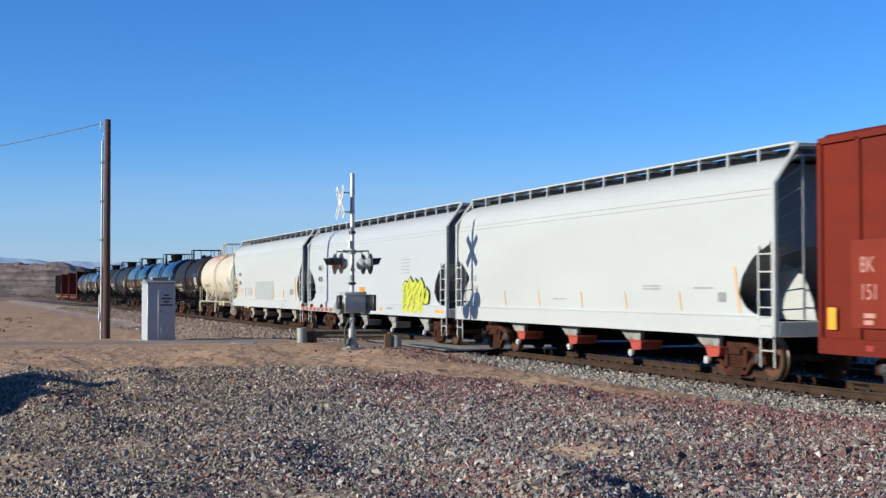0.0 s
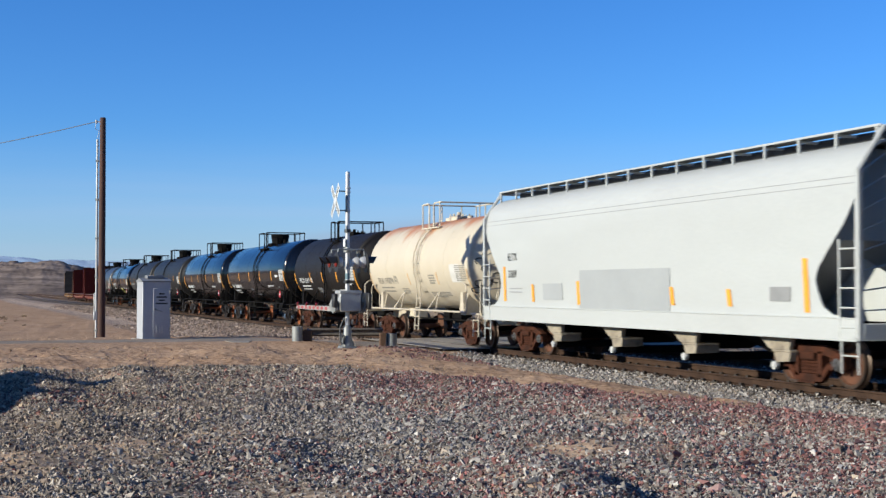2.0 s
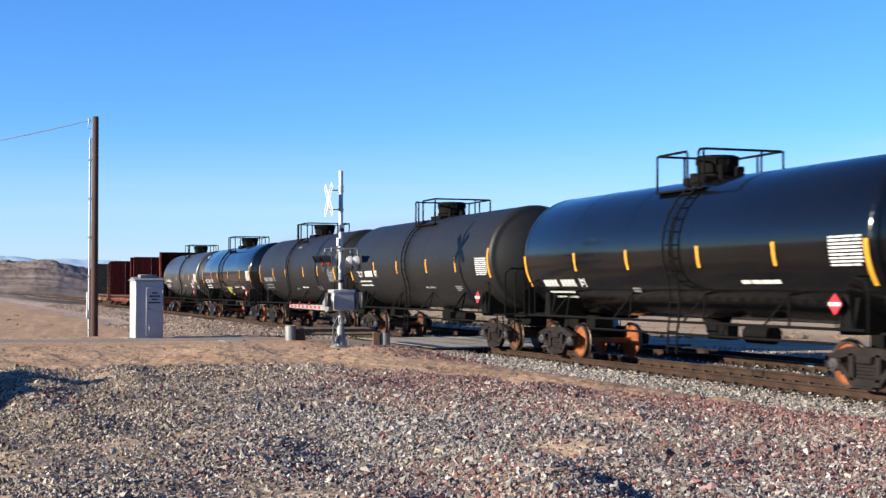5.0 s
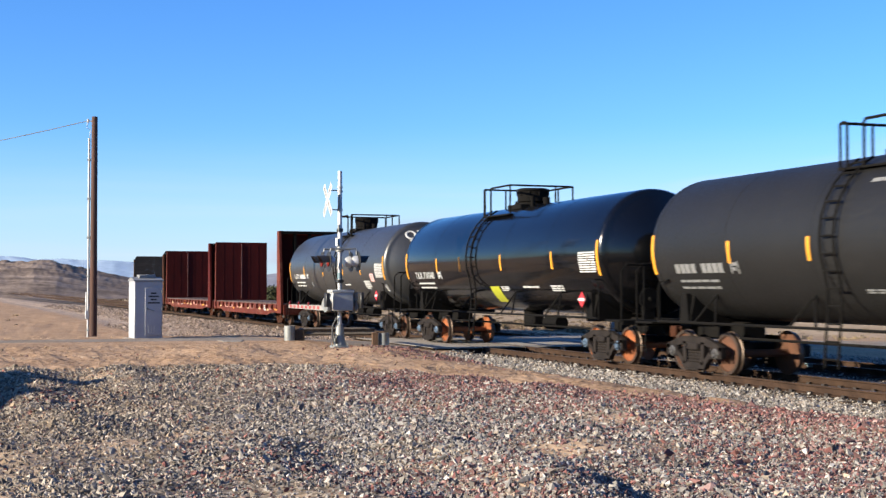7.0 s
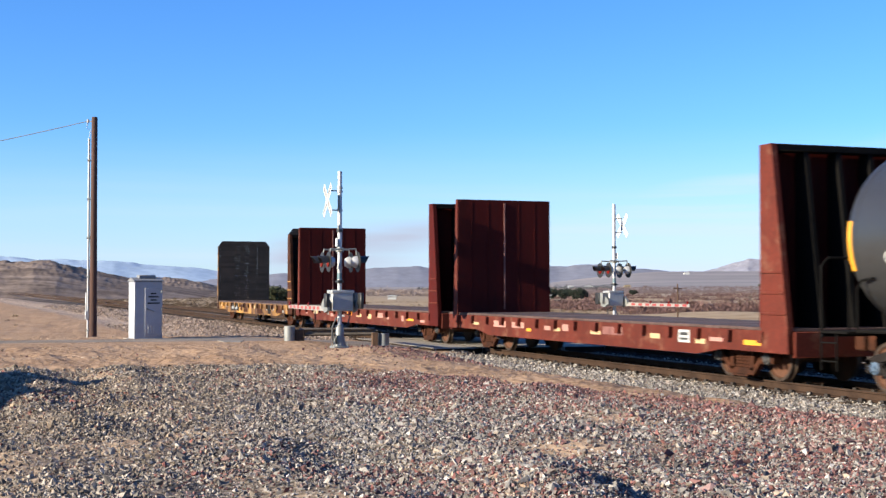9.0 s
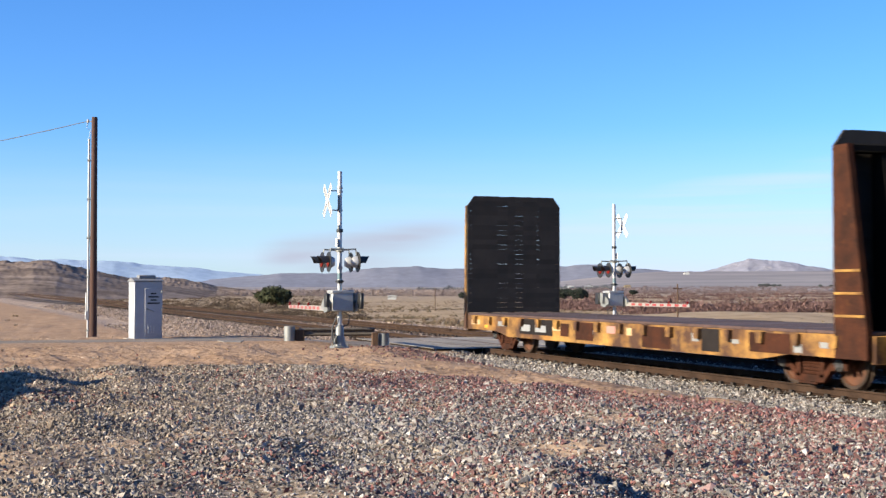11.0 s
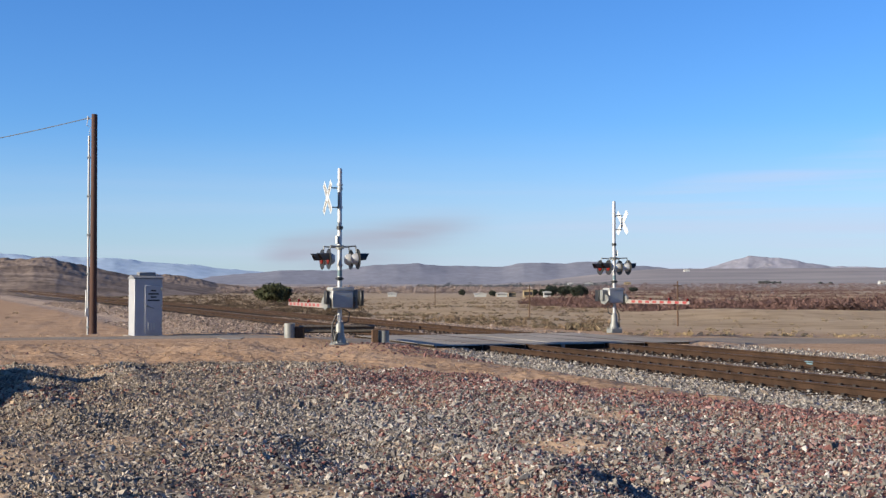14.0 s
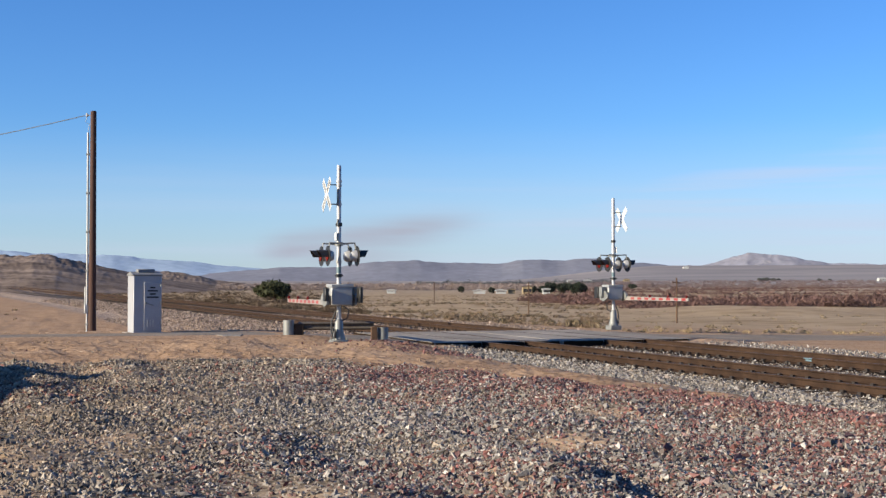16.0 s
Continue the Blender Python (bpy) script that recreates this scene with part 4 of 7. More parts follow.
def build_tank(s0, s1, paint, frame_mat, label, r=1.6, zc=2.75, ink="white_mark", tapes=(-4.25, -1.45, 1.75, 4.55), tape_at=(2.5, -14.0), ends_at=(10.5, -21.5), tape_mat="orange",
               rails=(-0.95, 1.1), housing=0.0, steps=-0.6, tall=True, text="", number=True, text_at=(-12.5, -22.0), blocks=(), panel=(0.5, -19.0), placard=True, wheel="wheel", cap="bearing_grey", truck="truck_dark"):
    """A tank car; s0 and s1 are the seams of the heads, measured back along the track."""
    s0, s1 = s0 - 0.12, s1 - 0.28
    h = (s1 - s0) / 2
    car = empty("tank_car", pose(-(s0 + s1) / 2, 0, TOR), label, "freight car", "train cars")
    bm = B()
    dome = [(head_out(d * r, r), d * r) for d in (0.0, 0.15, 0.3, 0.45, 0.6, 0.75, 0.85, 0.899, 0.92, 0.95, 0.97, 0.985, 0.994, 1.0)]
    prof = [(-h - a, b) for a, b in dome] + [(-h / 2, r), (0.0, r), (h / 2, r)] + [(h + a, b) for a, b in dome[::-1]]
    spin(bm, prof, 'X', 64)
    bmesh.ops.translate(bm, verts=bm.verts, vec=(0, 0, zc))
    shell = part("tank_shell", bm, paint, car)
    for x in (-h * 0.985, -h * 0.6, -h * 0.2, h * 0.2, h * 0.6, h * 0.985):
        bm = B()
        spin(bm, [(x - 0.02, r - 0.02), (x - 0.012, r + 0.004), (x + 0.012, r + 0.004), (x + 0.02, r - 0.02)], 'X', 64)
        bmesh.ops.translate(bm, verts=bm.verts, vec=(0, 0, zc))
        part("weld_seam", bm, paint, shell)
    E_ = h + 1.05
    top = zc + r
    bm = B()
    if tall:
        spin(bm, [(top - 0.1, 0.40), (top + 0.10, 0.41), (top + 0.12, 0.46), (top + 0.42, 0.47), (top + 0.44, 0.50), (top + 0.49, 0.50), (top + 0.52, 0.42), (top + 0.53, 0.0)], 'Z', 22)
        for k in range(10):
            a = k * math.pi / 5
            rod(bm, (0.47 * math.cos(a), 0.47 * math.sin(a), top + 0.30), (0.47 * math.cos(a), 0.47 * math.sin(a), top + 0.47), 0.03, 6)
        box(bm, -0.5, 0.5, -0.62, 0.62, top - 0.12, top + 0.03, 0.02)
    else:
        spin(bm, [(top - 0.1, 0.40), (top + 0.08, 0.40), (top + 0.12, 0.34), (top + 0.14, 0.0)], 'Z', 20)
        for k in range(6):
            a = k * math.pi / 3
            rod(bm, (0.33 * math.cos(a), 0.33 * math.sin(a), top + 0.04), (0.33 * math.cos(a), 0.33 * math.sin(a), top + 0.20), 0.03, 6)
        rod(bm, (0.45, -0.2, top - 0.05), (0.45, -0.2, top + 0.24), 0.07, 8)
    for dx, dy, rr, hh in ((-0.78, -0.1, 0.14, 0.18), (0.74, 0.12, 0.11, 0.22), (0.66, -0.3, 0.07, 0.26), (-0.6, 0.35, 0.06, 0.24)):
        rod(bm, (dx, dy, top - 0.08), (dx, dy, top + hh * (1 if tall else 0.5)), rr, 10)
    bmesh.ops.translate(bm, verts=bm.verts, vec=(housing, 0, 0))
    part("valve_housing", bm, frame_mat, car, "round valve housing on top of the tank")
    e0, e1 = rails
    for y in (-0.92, 0.92):
        bm = B()
        box(bm, e0, e1, y - 0.16, y + 0.16, top - 0.32, top - 0.28)
        for x in (e0 + 0.1, e1 - 0.1):
            box(bm, x - 0.03, x + 0.03, y - 0.03, y + 0.03, top - 0.6, top - 0.3)
        part("platform", bm, frame_mat, car, "walkway grating on the tank top")
    z1, zf = top + 0.56, top - 0.3
    left, right = steps - 0.04, steps + 0.44
    rings = ([(left, -1.02, zf), (left, -1.02, z1 - 0.06), (left - 0.05, -1.02, z1), (e0 + 0.05, -1.02, z1), (e0, -0.97, z1), (e0, 0.97, z1), (e0 + 0.05, 1.02, z1)],
             [(e0 + 0.05, 1.02, z1), (e1 - 0.05, 1.02, z1), (e1, 0.97, z1), (e1, -0.97, z1), (e1 - 0.05, -1.02, z1), (right + 0.05, -1.02, z1), (right, -1.02, z1 - 0.06), (right, -1.02, zf)])
    posts = ([(e0, -1.02, zf), (e0, 1.02, zf), (e0, -0.3, top - 0.04), (e0, 0.45, top - 0.06)], [(e1, 1.02, zf), (e1, -1.02, zf), (e1, 0.45, top - 0.06), (0.5 * (e0 + e1), 1.02, zf)])
    for ring, feet in zip(rings, posts):
        bm = B()
        pipe(bm, ring, 0.03)
        for x, y, z in feet:
            rod(bm, (x, y, z), (x, y, z1), 0.026, 6)
        part("guard_rail", bm, frame_mat, car, "tubular safety railing")
    way = [tank_point(0, a, 0.09, r, zc) for a in range(62, -61, -12)] + [(0, -1.55, 0.95), (0, -1.58, 0.42)]
    ladder("ladder", car, [(steps, p[1] if i < 8 else min(p[1], -1.5), p[2]) for i, p in enumerate(way)],
           [(steps + 0.40, p[1] if i < 8 else min(p[1], -1.5), p[2]) for i, p in enumerate(way)], 0.024, 13, frame_mat)
    for d in (-1, 1):
        xb = d * (h - 0.9)
        bm = B()
        prism(bm, [(-1.3, 1.02), (1.3, 1.02), (1.3, 1.2), (1.18, 1.75), (0.8, 1.38), (0, 1.13), (-0.8, 1.38), (-1.18, 1.75), (-1.3, 1.2)], xb - 0.22, xb + 0.22, 'X')
        for s in (-1, 1):
            lo, hi = sorted((s * 1.22, s * 1.34))
            prism(bm, [(xb - 0.20, 1.10), (xb + 0.20, 1.10), (xb + 0.10, 1.74), (xb - 0.10, 1.74)], lo, hi)
        part("bolster", bm, frame_mat, car, "tank saddle on the truck bolster")
        bm = B()
        box(bm, min(d * (h - 1.6), d * E_), max(d * (h - 1.6), d * E_), -0.28, 0.28, 0.72, 1.12, 0.02)
        box(bm, d * E_ - 0.05, d * E_ + 0.05, -1.45, 1.45, 0.98, 1.10, 0.01)
        box(bm, min(d * (h + 0.25), d * E_), max(d * (h + 0.25), d * E_), -1.5, 1.5, 1.05, 1.10, 0.01)
        part("end_platform", bm, frame_mat, car)
        bm = B()
        tip = 2.42 if h > 6 else 2.18
        pipe(bm, [(d * E_, -1.45, 1.05), (d * E_, -1.45, tip - 0.15), (d * E_, -1.3, tip), (d * E_, 1.3, tip), (d * E_, 1.45, tip - 0.15), (d * E_, 1.45, 1.05)], 0.026)
        for y in (-0.85, 0.85):
            rod(bm, (d * E_, y, 1.05), (d * E_, y, tip), 0.022, 6)
        for y in (-1.5, 1.5):
            pipe(bm, [(d * (h - 0.05), y, 1.08), (d * (h - 0.05), y, 1.85), (d * (h - 0.15), y, 2.0), (d * (h - 0.45), y * 0.98, 2.04)], 0.024)
        part("end_handrail", bm, frame_mat, car)
        ladder("stirrup", car, [(d * (E_ - 0.05), -1.5, 0.38), (d * (E_ - 0.05), -1.5, 1.05)], [(d * (E_ - 0.5), -1.5, 0.38), (d * (E_ - 0.5), -1.5, 1.05)], 0.02, 2, frame_mat)
        coupler(car, d * E_, d)
        build_truck(car, d * (h - (0.68 if d > 0 else 0.9)), wheel, cap, truck)
    bm = B()
    rod(bm, (h + 0.75, -0.55, 1.6), (h + 0.80, -0.55, 1.6), 0.27, 16)
    rod(bm, (h + 0.70, -0.55, 1.6), (h + 0.90, -0.55, 1.6), 0.05, 8)
    box(bm, h + 0.68, h + 0.74, -0.72, -0.38, 1.08, 1.75, 0.01)
    part("brake_wheel", bm, frame_mat, car, "round brake wheel on its housing at the car end")
    bm = B()
    for s in (-1, 1):
        rod(bm, (-h + 0.1, s * 1.52, 1.12), (h - 0.1, s * 1.52, 1.12), 0.032, 6)
        for f in ((-0.72, -0.25, 0.2, 0.62) if h > 6 else (-0.36, 0.36)):
            x = f * h
            for q in (-0.42, 0.42):
                rod(bm, (x + q, s * 1.52, 1.12), (x, s * 1.22, zc - math.sqrt(r * r - 1.22 ** 2) - 0.005), 0.024, 6)
    part("side_handrail", bm, frame_mat, car, "running rail on braces along the tank")
    bm = B()
    spin(bm, [(zc - r - 0.35, 0.22), (zc - r - 0.3, 0.26), (zc - r + 0.1, 0.32)], 'Z', 14)
    part("bottom_outlet", bm, M["under"], car)
    bm = B()
    rod(bm, (h * 0.25, -0.35, 0.88), (h * 0.25 + 0.9, -0.35, 0.88), 0.20, 14)
    box(bm, h * 0.05, h * 0.16, -0.5, -0.2, 0.72, 1.05, 0.02)
    pipe(bm, [(-h + 1.8, -0.7, 0.8), (h - 1.8, -0.7, 0.8)], 0.03)
    part("brake_gear", bm, M["under"], car, "brake reservoir and piping")
    for x in (-h - 0.04, h + 0.02):
        tank_mark(car, "reflective_tape", x - 0.055, x + 0.055, ends_at[1], ends_at[0], M[tape_mat], r, zc, 8)
    for x in tapes:
        tank_mark(car, "reflective_tape", x - 0.05, x + 0.05, tape_at[1], tape_at[0], M[tape_mat], r, zc)
    tone = M[ink]
    x0 = -h + 0.86
    wide = 1.95 if h > 6 else 1.75
    if text:
        size = 0.33
        turn = Matrix.Translation(tank_point(x0, text_at[1] + 1.0, 0.03, r, zc)) @ pose(0, 0, 0, 90 - (text_at[0] + text_at[1]) / 2)
        lettering("reporting_mark", text, size, turn, tone, car, 1.08)
    if number:
        lo = x0 + (0.95 if text else 0.0)
        for k in range(6 if text else 9):
            w = (x0 + wide - lo) / (6 if text else 9)
            if text or k != 4:
                tank_mark(car, "number_bar", lo + w * k, lo + w * k + w * 0.82, text_at[1] + 1.0, text_at[0] - 1.0, tone, r, zc, 3)
    bx = x0 + wide + 0.25
    for a, b in ((0.0, 0.04), (0.26, 0.30)):
        tank_mark(car, "stencil_frame", bx + a, bx + b, text_at[1], text_at[0], tone, r, zc, 3)
    writing(car, bx + 0.07, bx + 0.23, text_at[0] - 1, text_at[1] + 1, 2, tone, 3, r, zc)
    seed = int(s0)
    writing(car, x0 + 0.05, x0 + 1.6, text_at[1] - 4.6, text_at[1] - 6.6, 1, tone, seed + 1, r, zc)
    writing(car, x0 + 0.0, x0 + 1.55, text_at[1] - 10.6, text_at[1] - 12.6, 1, tone, seed + 2, r, zc)
    writing(car, h - 1.03, h - 0.10, panel[0], panel[1], 9, tone, seed + 3, r, zc)
    for k, (a, b, hi, lo, rows, mm) in enumerate(blocks):
        if rows:
            writing(car, a, b, hi, lo, rows, M[mm], seed + 10 + k, r, zc)
        else:
            tank_mark(car, "painted_patch", a, b, lo, hi, M[mm], r, zc)
    if placard:
        cx, cz = h - 0.95, 1.57
        bm = B()
        prism(bm, [(cx - 0.20, cz), (cx, cz - 0.20), (cx + 0.20, cz), (cx, cz + 0.20)], -1.53, -1.51)
        board = part("placard", bm, M["placard_red"], car, "red diamond placard with a white band", False)
        bm = B()
        prism(bm, [(cx - 0.17, cz - 0.035), (cx + 0.17, cz - 0.035), (cx + 0.17, cz + 0.035), (cx - 0.17, cz + 0.035)], -1.536, -1.531)
        part("placard_band", bm, M["cross_white"], board, "", False)
        bm = B()
        rod(bm, (cx, -1.50, 1.12), (cx, -1.50, cz + 0.1), 0.016, 6)
        part("placard_bracket", bm, frame_mat, board)
    return car


# ---- bulkhead flat cars ----
def build_flat(s0, s1, paint, face_front, face_rear, label, top=4.66, planked=False, marks=()):
    L = (s1 - s0) / 2
    car = empty("bulkhead_flatcar", pose(-(s0 + s1) / 2, 0, TOR), label, "freight car", "train cars")
    bm = B()
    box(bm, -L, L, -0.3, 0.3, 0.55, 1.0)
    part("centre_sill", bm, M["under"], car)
    for s in (-1, 1):
        bm = B()
        prism(bm, [(-L, 0.62), (-L + 2.4, 0.62), (-L + 3.4, 0.48), (L - 3.4, 0.48), (L - 2.4, 0.62), (L, 0.62), (L, 1.04), (-L, 1.04)], s * 1.50 - 0.03, s * 1.50 + 0.03)
        part("side_sill", bm, paint, car)
    for d in (-1, 1):
        bm = B()
        box(bm, d * L - 0.06, d * L + 0.06, -1.46, 1.46, 0.55, 1.04, 0.01)
        part("end_sill", bm, paint, car)
    rnd = random.Random(int(s0))
    x = -L + 0.5
    for x0, x1, z0, z1, mm in marks:
        patch(car, "stencil_bar", x0, x1, z0, z1, -1.534 - (0.005 if mm == "black_mark" else 0.0), M[mm])
    while x < L - 0.8 and not marks:
        w = rnd.choice((0.25, 0.3, 0.45, 0.7))
        mm = rnd.choice(("tan_tape", "faded_pink", "grey_mark", "tan_tape", "orange", "faded_pink"))
        z0 = rnd.uniform(0.66, 0.78)
        patch(car, "stencil_bar", x, x + w, z0, z0 + rnd.uniform(0.07, 0.2), -1.534, M[mm])
        x += w + rnd.uniform(0.3, 1.6)
    k = int(2 * L / 1.2)
    for s in (-1, 1):
        for i in range(k):
            x = -L + 0.9 + (2 * L - 1.8) * i / (k - 1)
            bm = B()
            prism(bm, [(x - 0.11, 1.02), (x + 0.11, 1.02), (x + 0.08, 0.80), (x - 0.08, 0.80)], s * 1.58 - 0.05, s * 1.58 + 0.05)
            part("stake_pocket", bm, paint, car)
    me = None
    n = int(2 * L / 0.30)
    for i in range(n):
        x = -L + (i + 0.5) * 2 * L / n
        if me is None:
            bm = B()
            box(bm, -L / n + 0.006, L / n - 0.006, -1.53, 1.53, 1.042, 1.105, 0.008)
            ob = part("plank", bm, M["flat_wood"], car, "", False)
            me = ob.data
        else:
            ob = new("plank", me)
            ob.parent = car
        ob.location = (x, 0, random.uniform(-0.004, 0.004))
    for d, face in ((1, face_front), (-1, face_rear)):
        thick = 0.18 if planked and d < 0 else 0.9
        tip = thick * 0.45
        inner = d * (L - thick)
        crest = top - 0.30 if planked else top
        for s in (-1, 1):
            bm = B()
            foot = d * L if d > 0 else inner - min(thick, 0.35)
            lean_top = inner + d * (tip if d > 0 else min(tip, 0.14))
            prism(bm, [(foot, 0.62), (foot, 1.1), (lean_top, crest), (inner, crest), (inner, 0.62)], s * 1.53 - 0.06, s * 1.53 + 0.06)
            part("bulkhead_post", bm, M["rust"] if planked and d > 0 else face if d > 0 else paint, car, "sloping bulkhead side post")
        bm = B()
        box(bm, min(inner + d * 0.04, inner + d * tip), max(inner + d * 0.04, inner + d * tip), -1.47, 1.47, crest - 0.14, crest, 0.02)
        bulk = part("bulkhead", bm, M["under"], car, "dark top beam of the end bulkhead")
        if d > 0:
            for z in (1.35, 1.75, 2.15):
                bm = B()
                box(bm, inner + 0.02, d * L - 0.02 - (z - 1.1) * 0.14, -1.615, -1.585, z, z + 0.05, 0.01)
                part("post_rib", bm, paint, bulk)
        for y in (-0.75, 0.0, 0.75):
            bm = B()
            prism(bm, [(d * (L - 0.05), 1.1), (inner + d * (tip - 0.04), crest - 0.14), (inner + d * 0.05, crest - 0.14), (inner + d * 0.05, 1.1)], y - 0.05, y + 0.05)
            part("stiffener", bm, M["under"], bulk, "upright bulkhead stiffener")
        if planked:
            rows = 24
            for i in range(rows):
                z0 = 1.12 + (top - 1.12) * i / rows
                zt = z0 + (top - 1.12) / rows
                half, half2 = (min(1.56, 1.56 - (q - top + 0.30) * 0.75) for q in (z0, zt))
                cuts = [-1.0, -0.90, -0.36, -0.14, 0.02, 0.20, 0.48, 0.56, 0.90, 1.0]
                for slot, (c0, c1) in enumerate(zip(cuts, cuts[1:])):
                    zc = zt - (random.choice((0.0, 0.004, 0.007)) if slot % 2 == 0 else 0.0)
                    bm = B()
                    prism(bm, [(half * c0, z0), (half * c1, z0), (half2 * c1, zc), (half2 * c0, zc)], min(inner, inner - d * 0.06), max(inner, inner - d * 0.06), 'X')
                    part("plank", bm, face, bulk, "", False)
        else:
            bm = B()
            prism(bm, [(-1.59, 1.1), (1.59, 1.1), (1.59, 1.9), (1.56, 1.92), (1.56, top - 0.12), (1.46, top), (-1.46, top), (-1.56, top - 0.12), (-1.56, 1.92), (-1.59, 1.9)],
                  min(inner, inner - d * 0.03), max(inner, inner - d * 0.03), 'X')
            part("face_sheet", bm, M["face_red"], bulk, "dark red steel face sheet")
            bm = B()
            box(bm, min(inner - d * 0.03, inner - d * 0.06), max(inner - d * 0.03, inner - d * 0.06), -0.022, 0.022, 1.2, top - 0.1)
            part("centre_strip", bm, M["faded_strip"], bulk)
            for y in (-1.1, -0.55, 0.5, 1.05):
                bm = B()
                box(bm, min(inner - d * 0.03, inner - d * 0.036), max(inner - d * 0.03, inner - d * 0.036), y - 0.015, y + 0.015, 1.12, top - 0.1)
                part("sheet_seam", bm, M["face_red"], bulk)
        coupler(car, d * L, d)
        build_truck(car, d * (L - 2.3))
    return car


# ---- boxcar ----
def build_boxcar(s0, s1):
    L = (s1 - s0) / 2
    car = empty("boxcar", pose(-(s0 + s1) / 2, 0, TOR), "red painted steel boxcar with ribbed sides", "freight car", "train cars")
    bm = B()
    prism(bm, [(-1.5, 0.95), (1.5, 0.95), (1.5, 4.62), (1.35, 4.74), (0, 4.90), (-1.35, 4.74), (-1.5, 4.62)], -L, L, 'X')
    part("body", bm, M["box_red"], car)
    for s in (-1, 1):
        for i in range(15):
            x = -L + 0.05 + (2 * L - 0.1) * i / 14
            bm = B()
            box(bm, x - 0.06, x + 0.06, s * 1.52 - 0.04, s * 1.52 + 0.04, 0.9, 4.6, 0.015)
            part("side_post", bm, M["box_red"], car)
        bm = B()
        box(bm, -L, L, s * 1.53 - 0.04, s * 1.53 + 0.04, 0.70, 1.0, 0.01)
        box(bm, -L, L, s * 1.52 - 0.04, s * 1.52 + 0.04, 4.54, 4.66, 0.01)
        part("side_sill", bm, M["box_red"], car)
    for d in (-1, 1):
        coupler(car, d * L, d)
        build_truck(car, d * (L - 2.2))
    y = -1.565
    lettering("reporting_mark", "BK", 0.40, pose(-6.66, y - 0.006, 2.18, 90), M["faded_pink"], car, 0.85)
    lettering("car_number", "151", 0.40, pose(-6.66, y - 0.006, 1.70, 90), M["faded_pink"], car, 0.85)
    for x0, x1, z0, z1, mm in ((-6.9, -5.85, 1.2, 2.75, "box_pale"), (-6.55, -6.25, 1.38, 1.46, "faded_pink"), (-6.55, -6.3, 1.26, 1.34, "faded_pink"), (-7.6, -7.35, 1.15, 1.55, "orange"), (-6.5, -6.3, 0.80, 0.90, "stripe_red")):
        patch(car, "stencil_panel" if mm == "box_pale" else "stencil_bar", x0, x1, z0, z1, y if mm == "box_pale" else y - 0.005, M[mm])
    bm = B()
    box(bm, -L + 0.2, L - 0.2, -0.25, 0.25, 0.6, 0.95)
    part("centre_sill", bm, M["under"], car)
    return car


# ---- the train ----
TRAIN = []
TRAIN.append(build_boxcar(4.9, 20.7))
TRAIN.append(build_hopper(22.1, 40.1, M["hopper_white"], 4, M["red_plastic"], "white covered hopper car with red outlet gates"))
TRAIN.append(build_hopper(41.1, 60.3, M["hopper_grey"], 4, M["outlet_grey"], "pale grey covered hopper car with yellow graffiti"))
TRAIN.append(build_hopper(61.5, 79.4, M["hopper_white"], 4, M["outlet_tan"], "white covered hopper car with grey repainted patches", True, "outlet_tan"))
W, G_ = "white_mark", "dull_mark"
TRAIN.append(build_tank(81.2, 91.9, M["tan_shell"], M["tank_tan"], "cream tank car streaked with rust", 1.56, 2.72, "faded_grey", (-0.7, 2.35), (-11.5, -27.5), (-9.0, -42.0), "tan_tape",
                        (-0.45, 1.36), 0.6, 0.30, False, "TILX 170374", False, (-14.0, -26.0),
                        ((-1.94, -1.19, -32.8, -42.3, 4, "faded_grey"), (1.5, 2.1, -14.3, -27.8, 4, "faded_grey"), (1.02, 2.94, -38.3, -48.4, 4, "faded_grey"), (3.75, 4.65, -2.6, -24.5, 0, "pale_patch")), (-4.0, -24.0), False, truck="rust"))
TRAIN.append(build_tank(94.2, 104.7, M["tank_brown"], M["under"], "short matte black tank car with white stencils", 1.535, 2.71, W, (-2.3, -0.1, 2.35), (-4.8, -21.5), (-4.0, -39.5), "orange",
                        (-0.33, 1.0), 0.14, 0.36, False, "PRGX 10417", False, (-13.4, -22.8),
                        ((-1.59, -0.79, -31.9, -42.1, 4, G_), (0.75, 1.17, -36.0, -38.6, 1, G_), (2.11, 2.85, -35.2, -37.5, 1, W), (3.9, 4.65, -24.5, -28.0, 2, W), (3.32, 3.68, -32.1, -44.4, 5, G_),
                         (3.65, 4.95, 12.8, 2.6, 0, "navy_patch")), (1.4, -20.0), False, truck="rust"))
TRAIN.append(build_tank(106.9, 122.0, M["tank_gloss"], M["under"], "long glossy black tank car with orange rusted wheels", 1.59, 2.75, W, (-4.1, -1.15, 1.65, 4.58), (0.0, -17.0), (-1.0, -32.3), "orange",
                        (-0.96, 1.25), -0.25, 0.45, True, "GATX", True, (-24.2, -33.2),
                        ((-1.6, -1.23, -33.5, -39.3, 2, G_), (-0.92, -0.09, -48.8, -50.5, 1, G_), (3.18, 4.6, -27.2, -29.0, 1, W), (3.18, 3.6, -29.6, -30.6, 1, W), (5.47, 6.09, -7.2, -11.5, 0, "white_mark"), (5.6, 5.81, -30.0, -31.1, 1, W)),
                        (1.6, -19.0), True, "wheel_orange", "bearing_blue"))
TRAIN.append(build_tank(124.4, 139.2, M["tank_gloss"], M["under"], "long glossy black tank car", tape_at=(0.0, -17.0), ends_at=(-1.0, -32.0), text_at=(-24.0, -33.0), panel=(1.6, -19.0), steps=0.45,
                        blocks=((-1.6, -1.23, -33.5, -39.3, 2, G_), (3.18, 4.6, -27.2, -30.3, 1, W)), wheel="wheel_orange"))
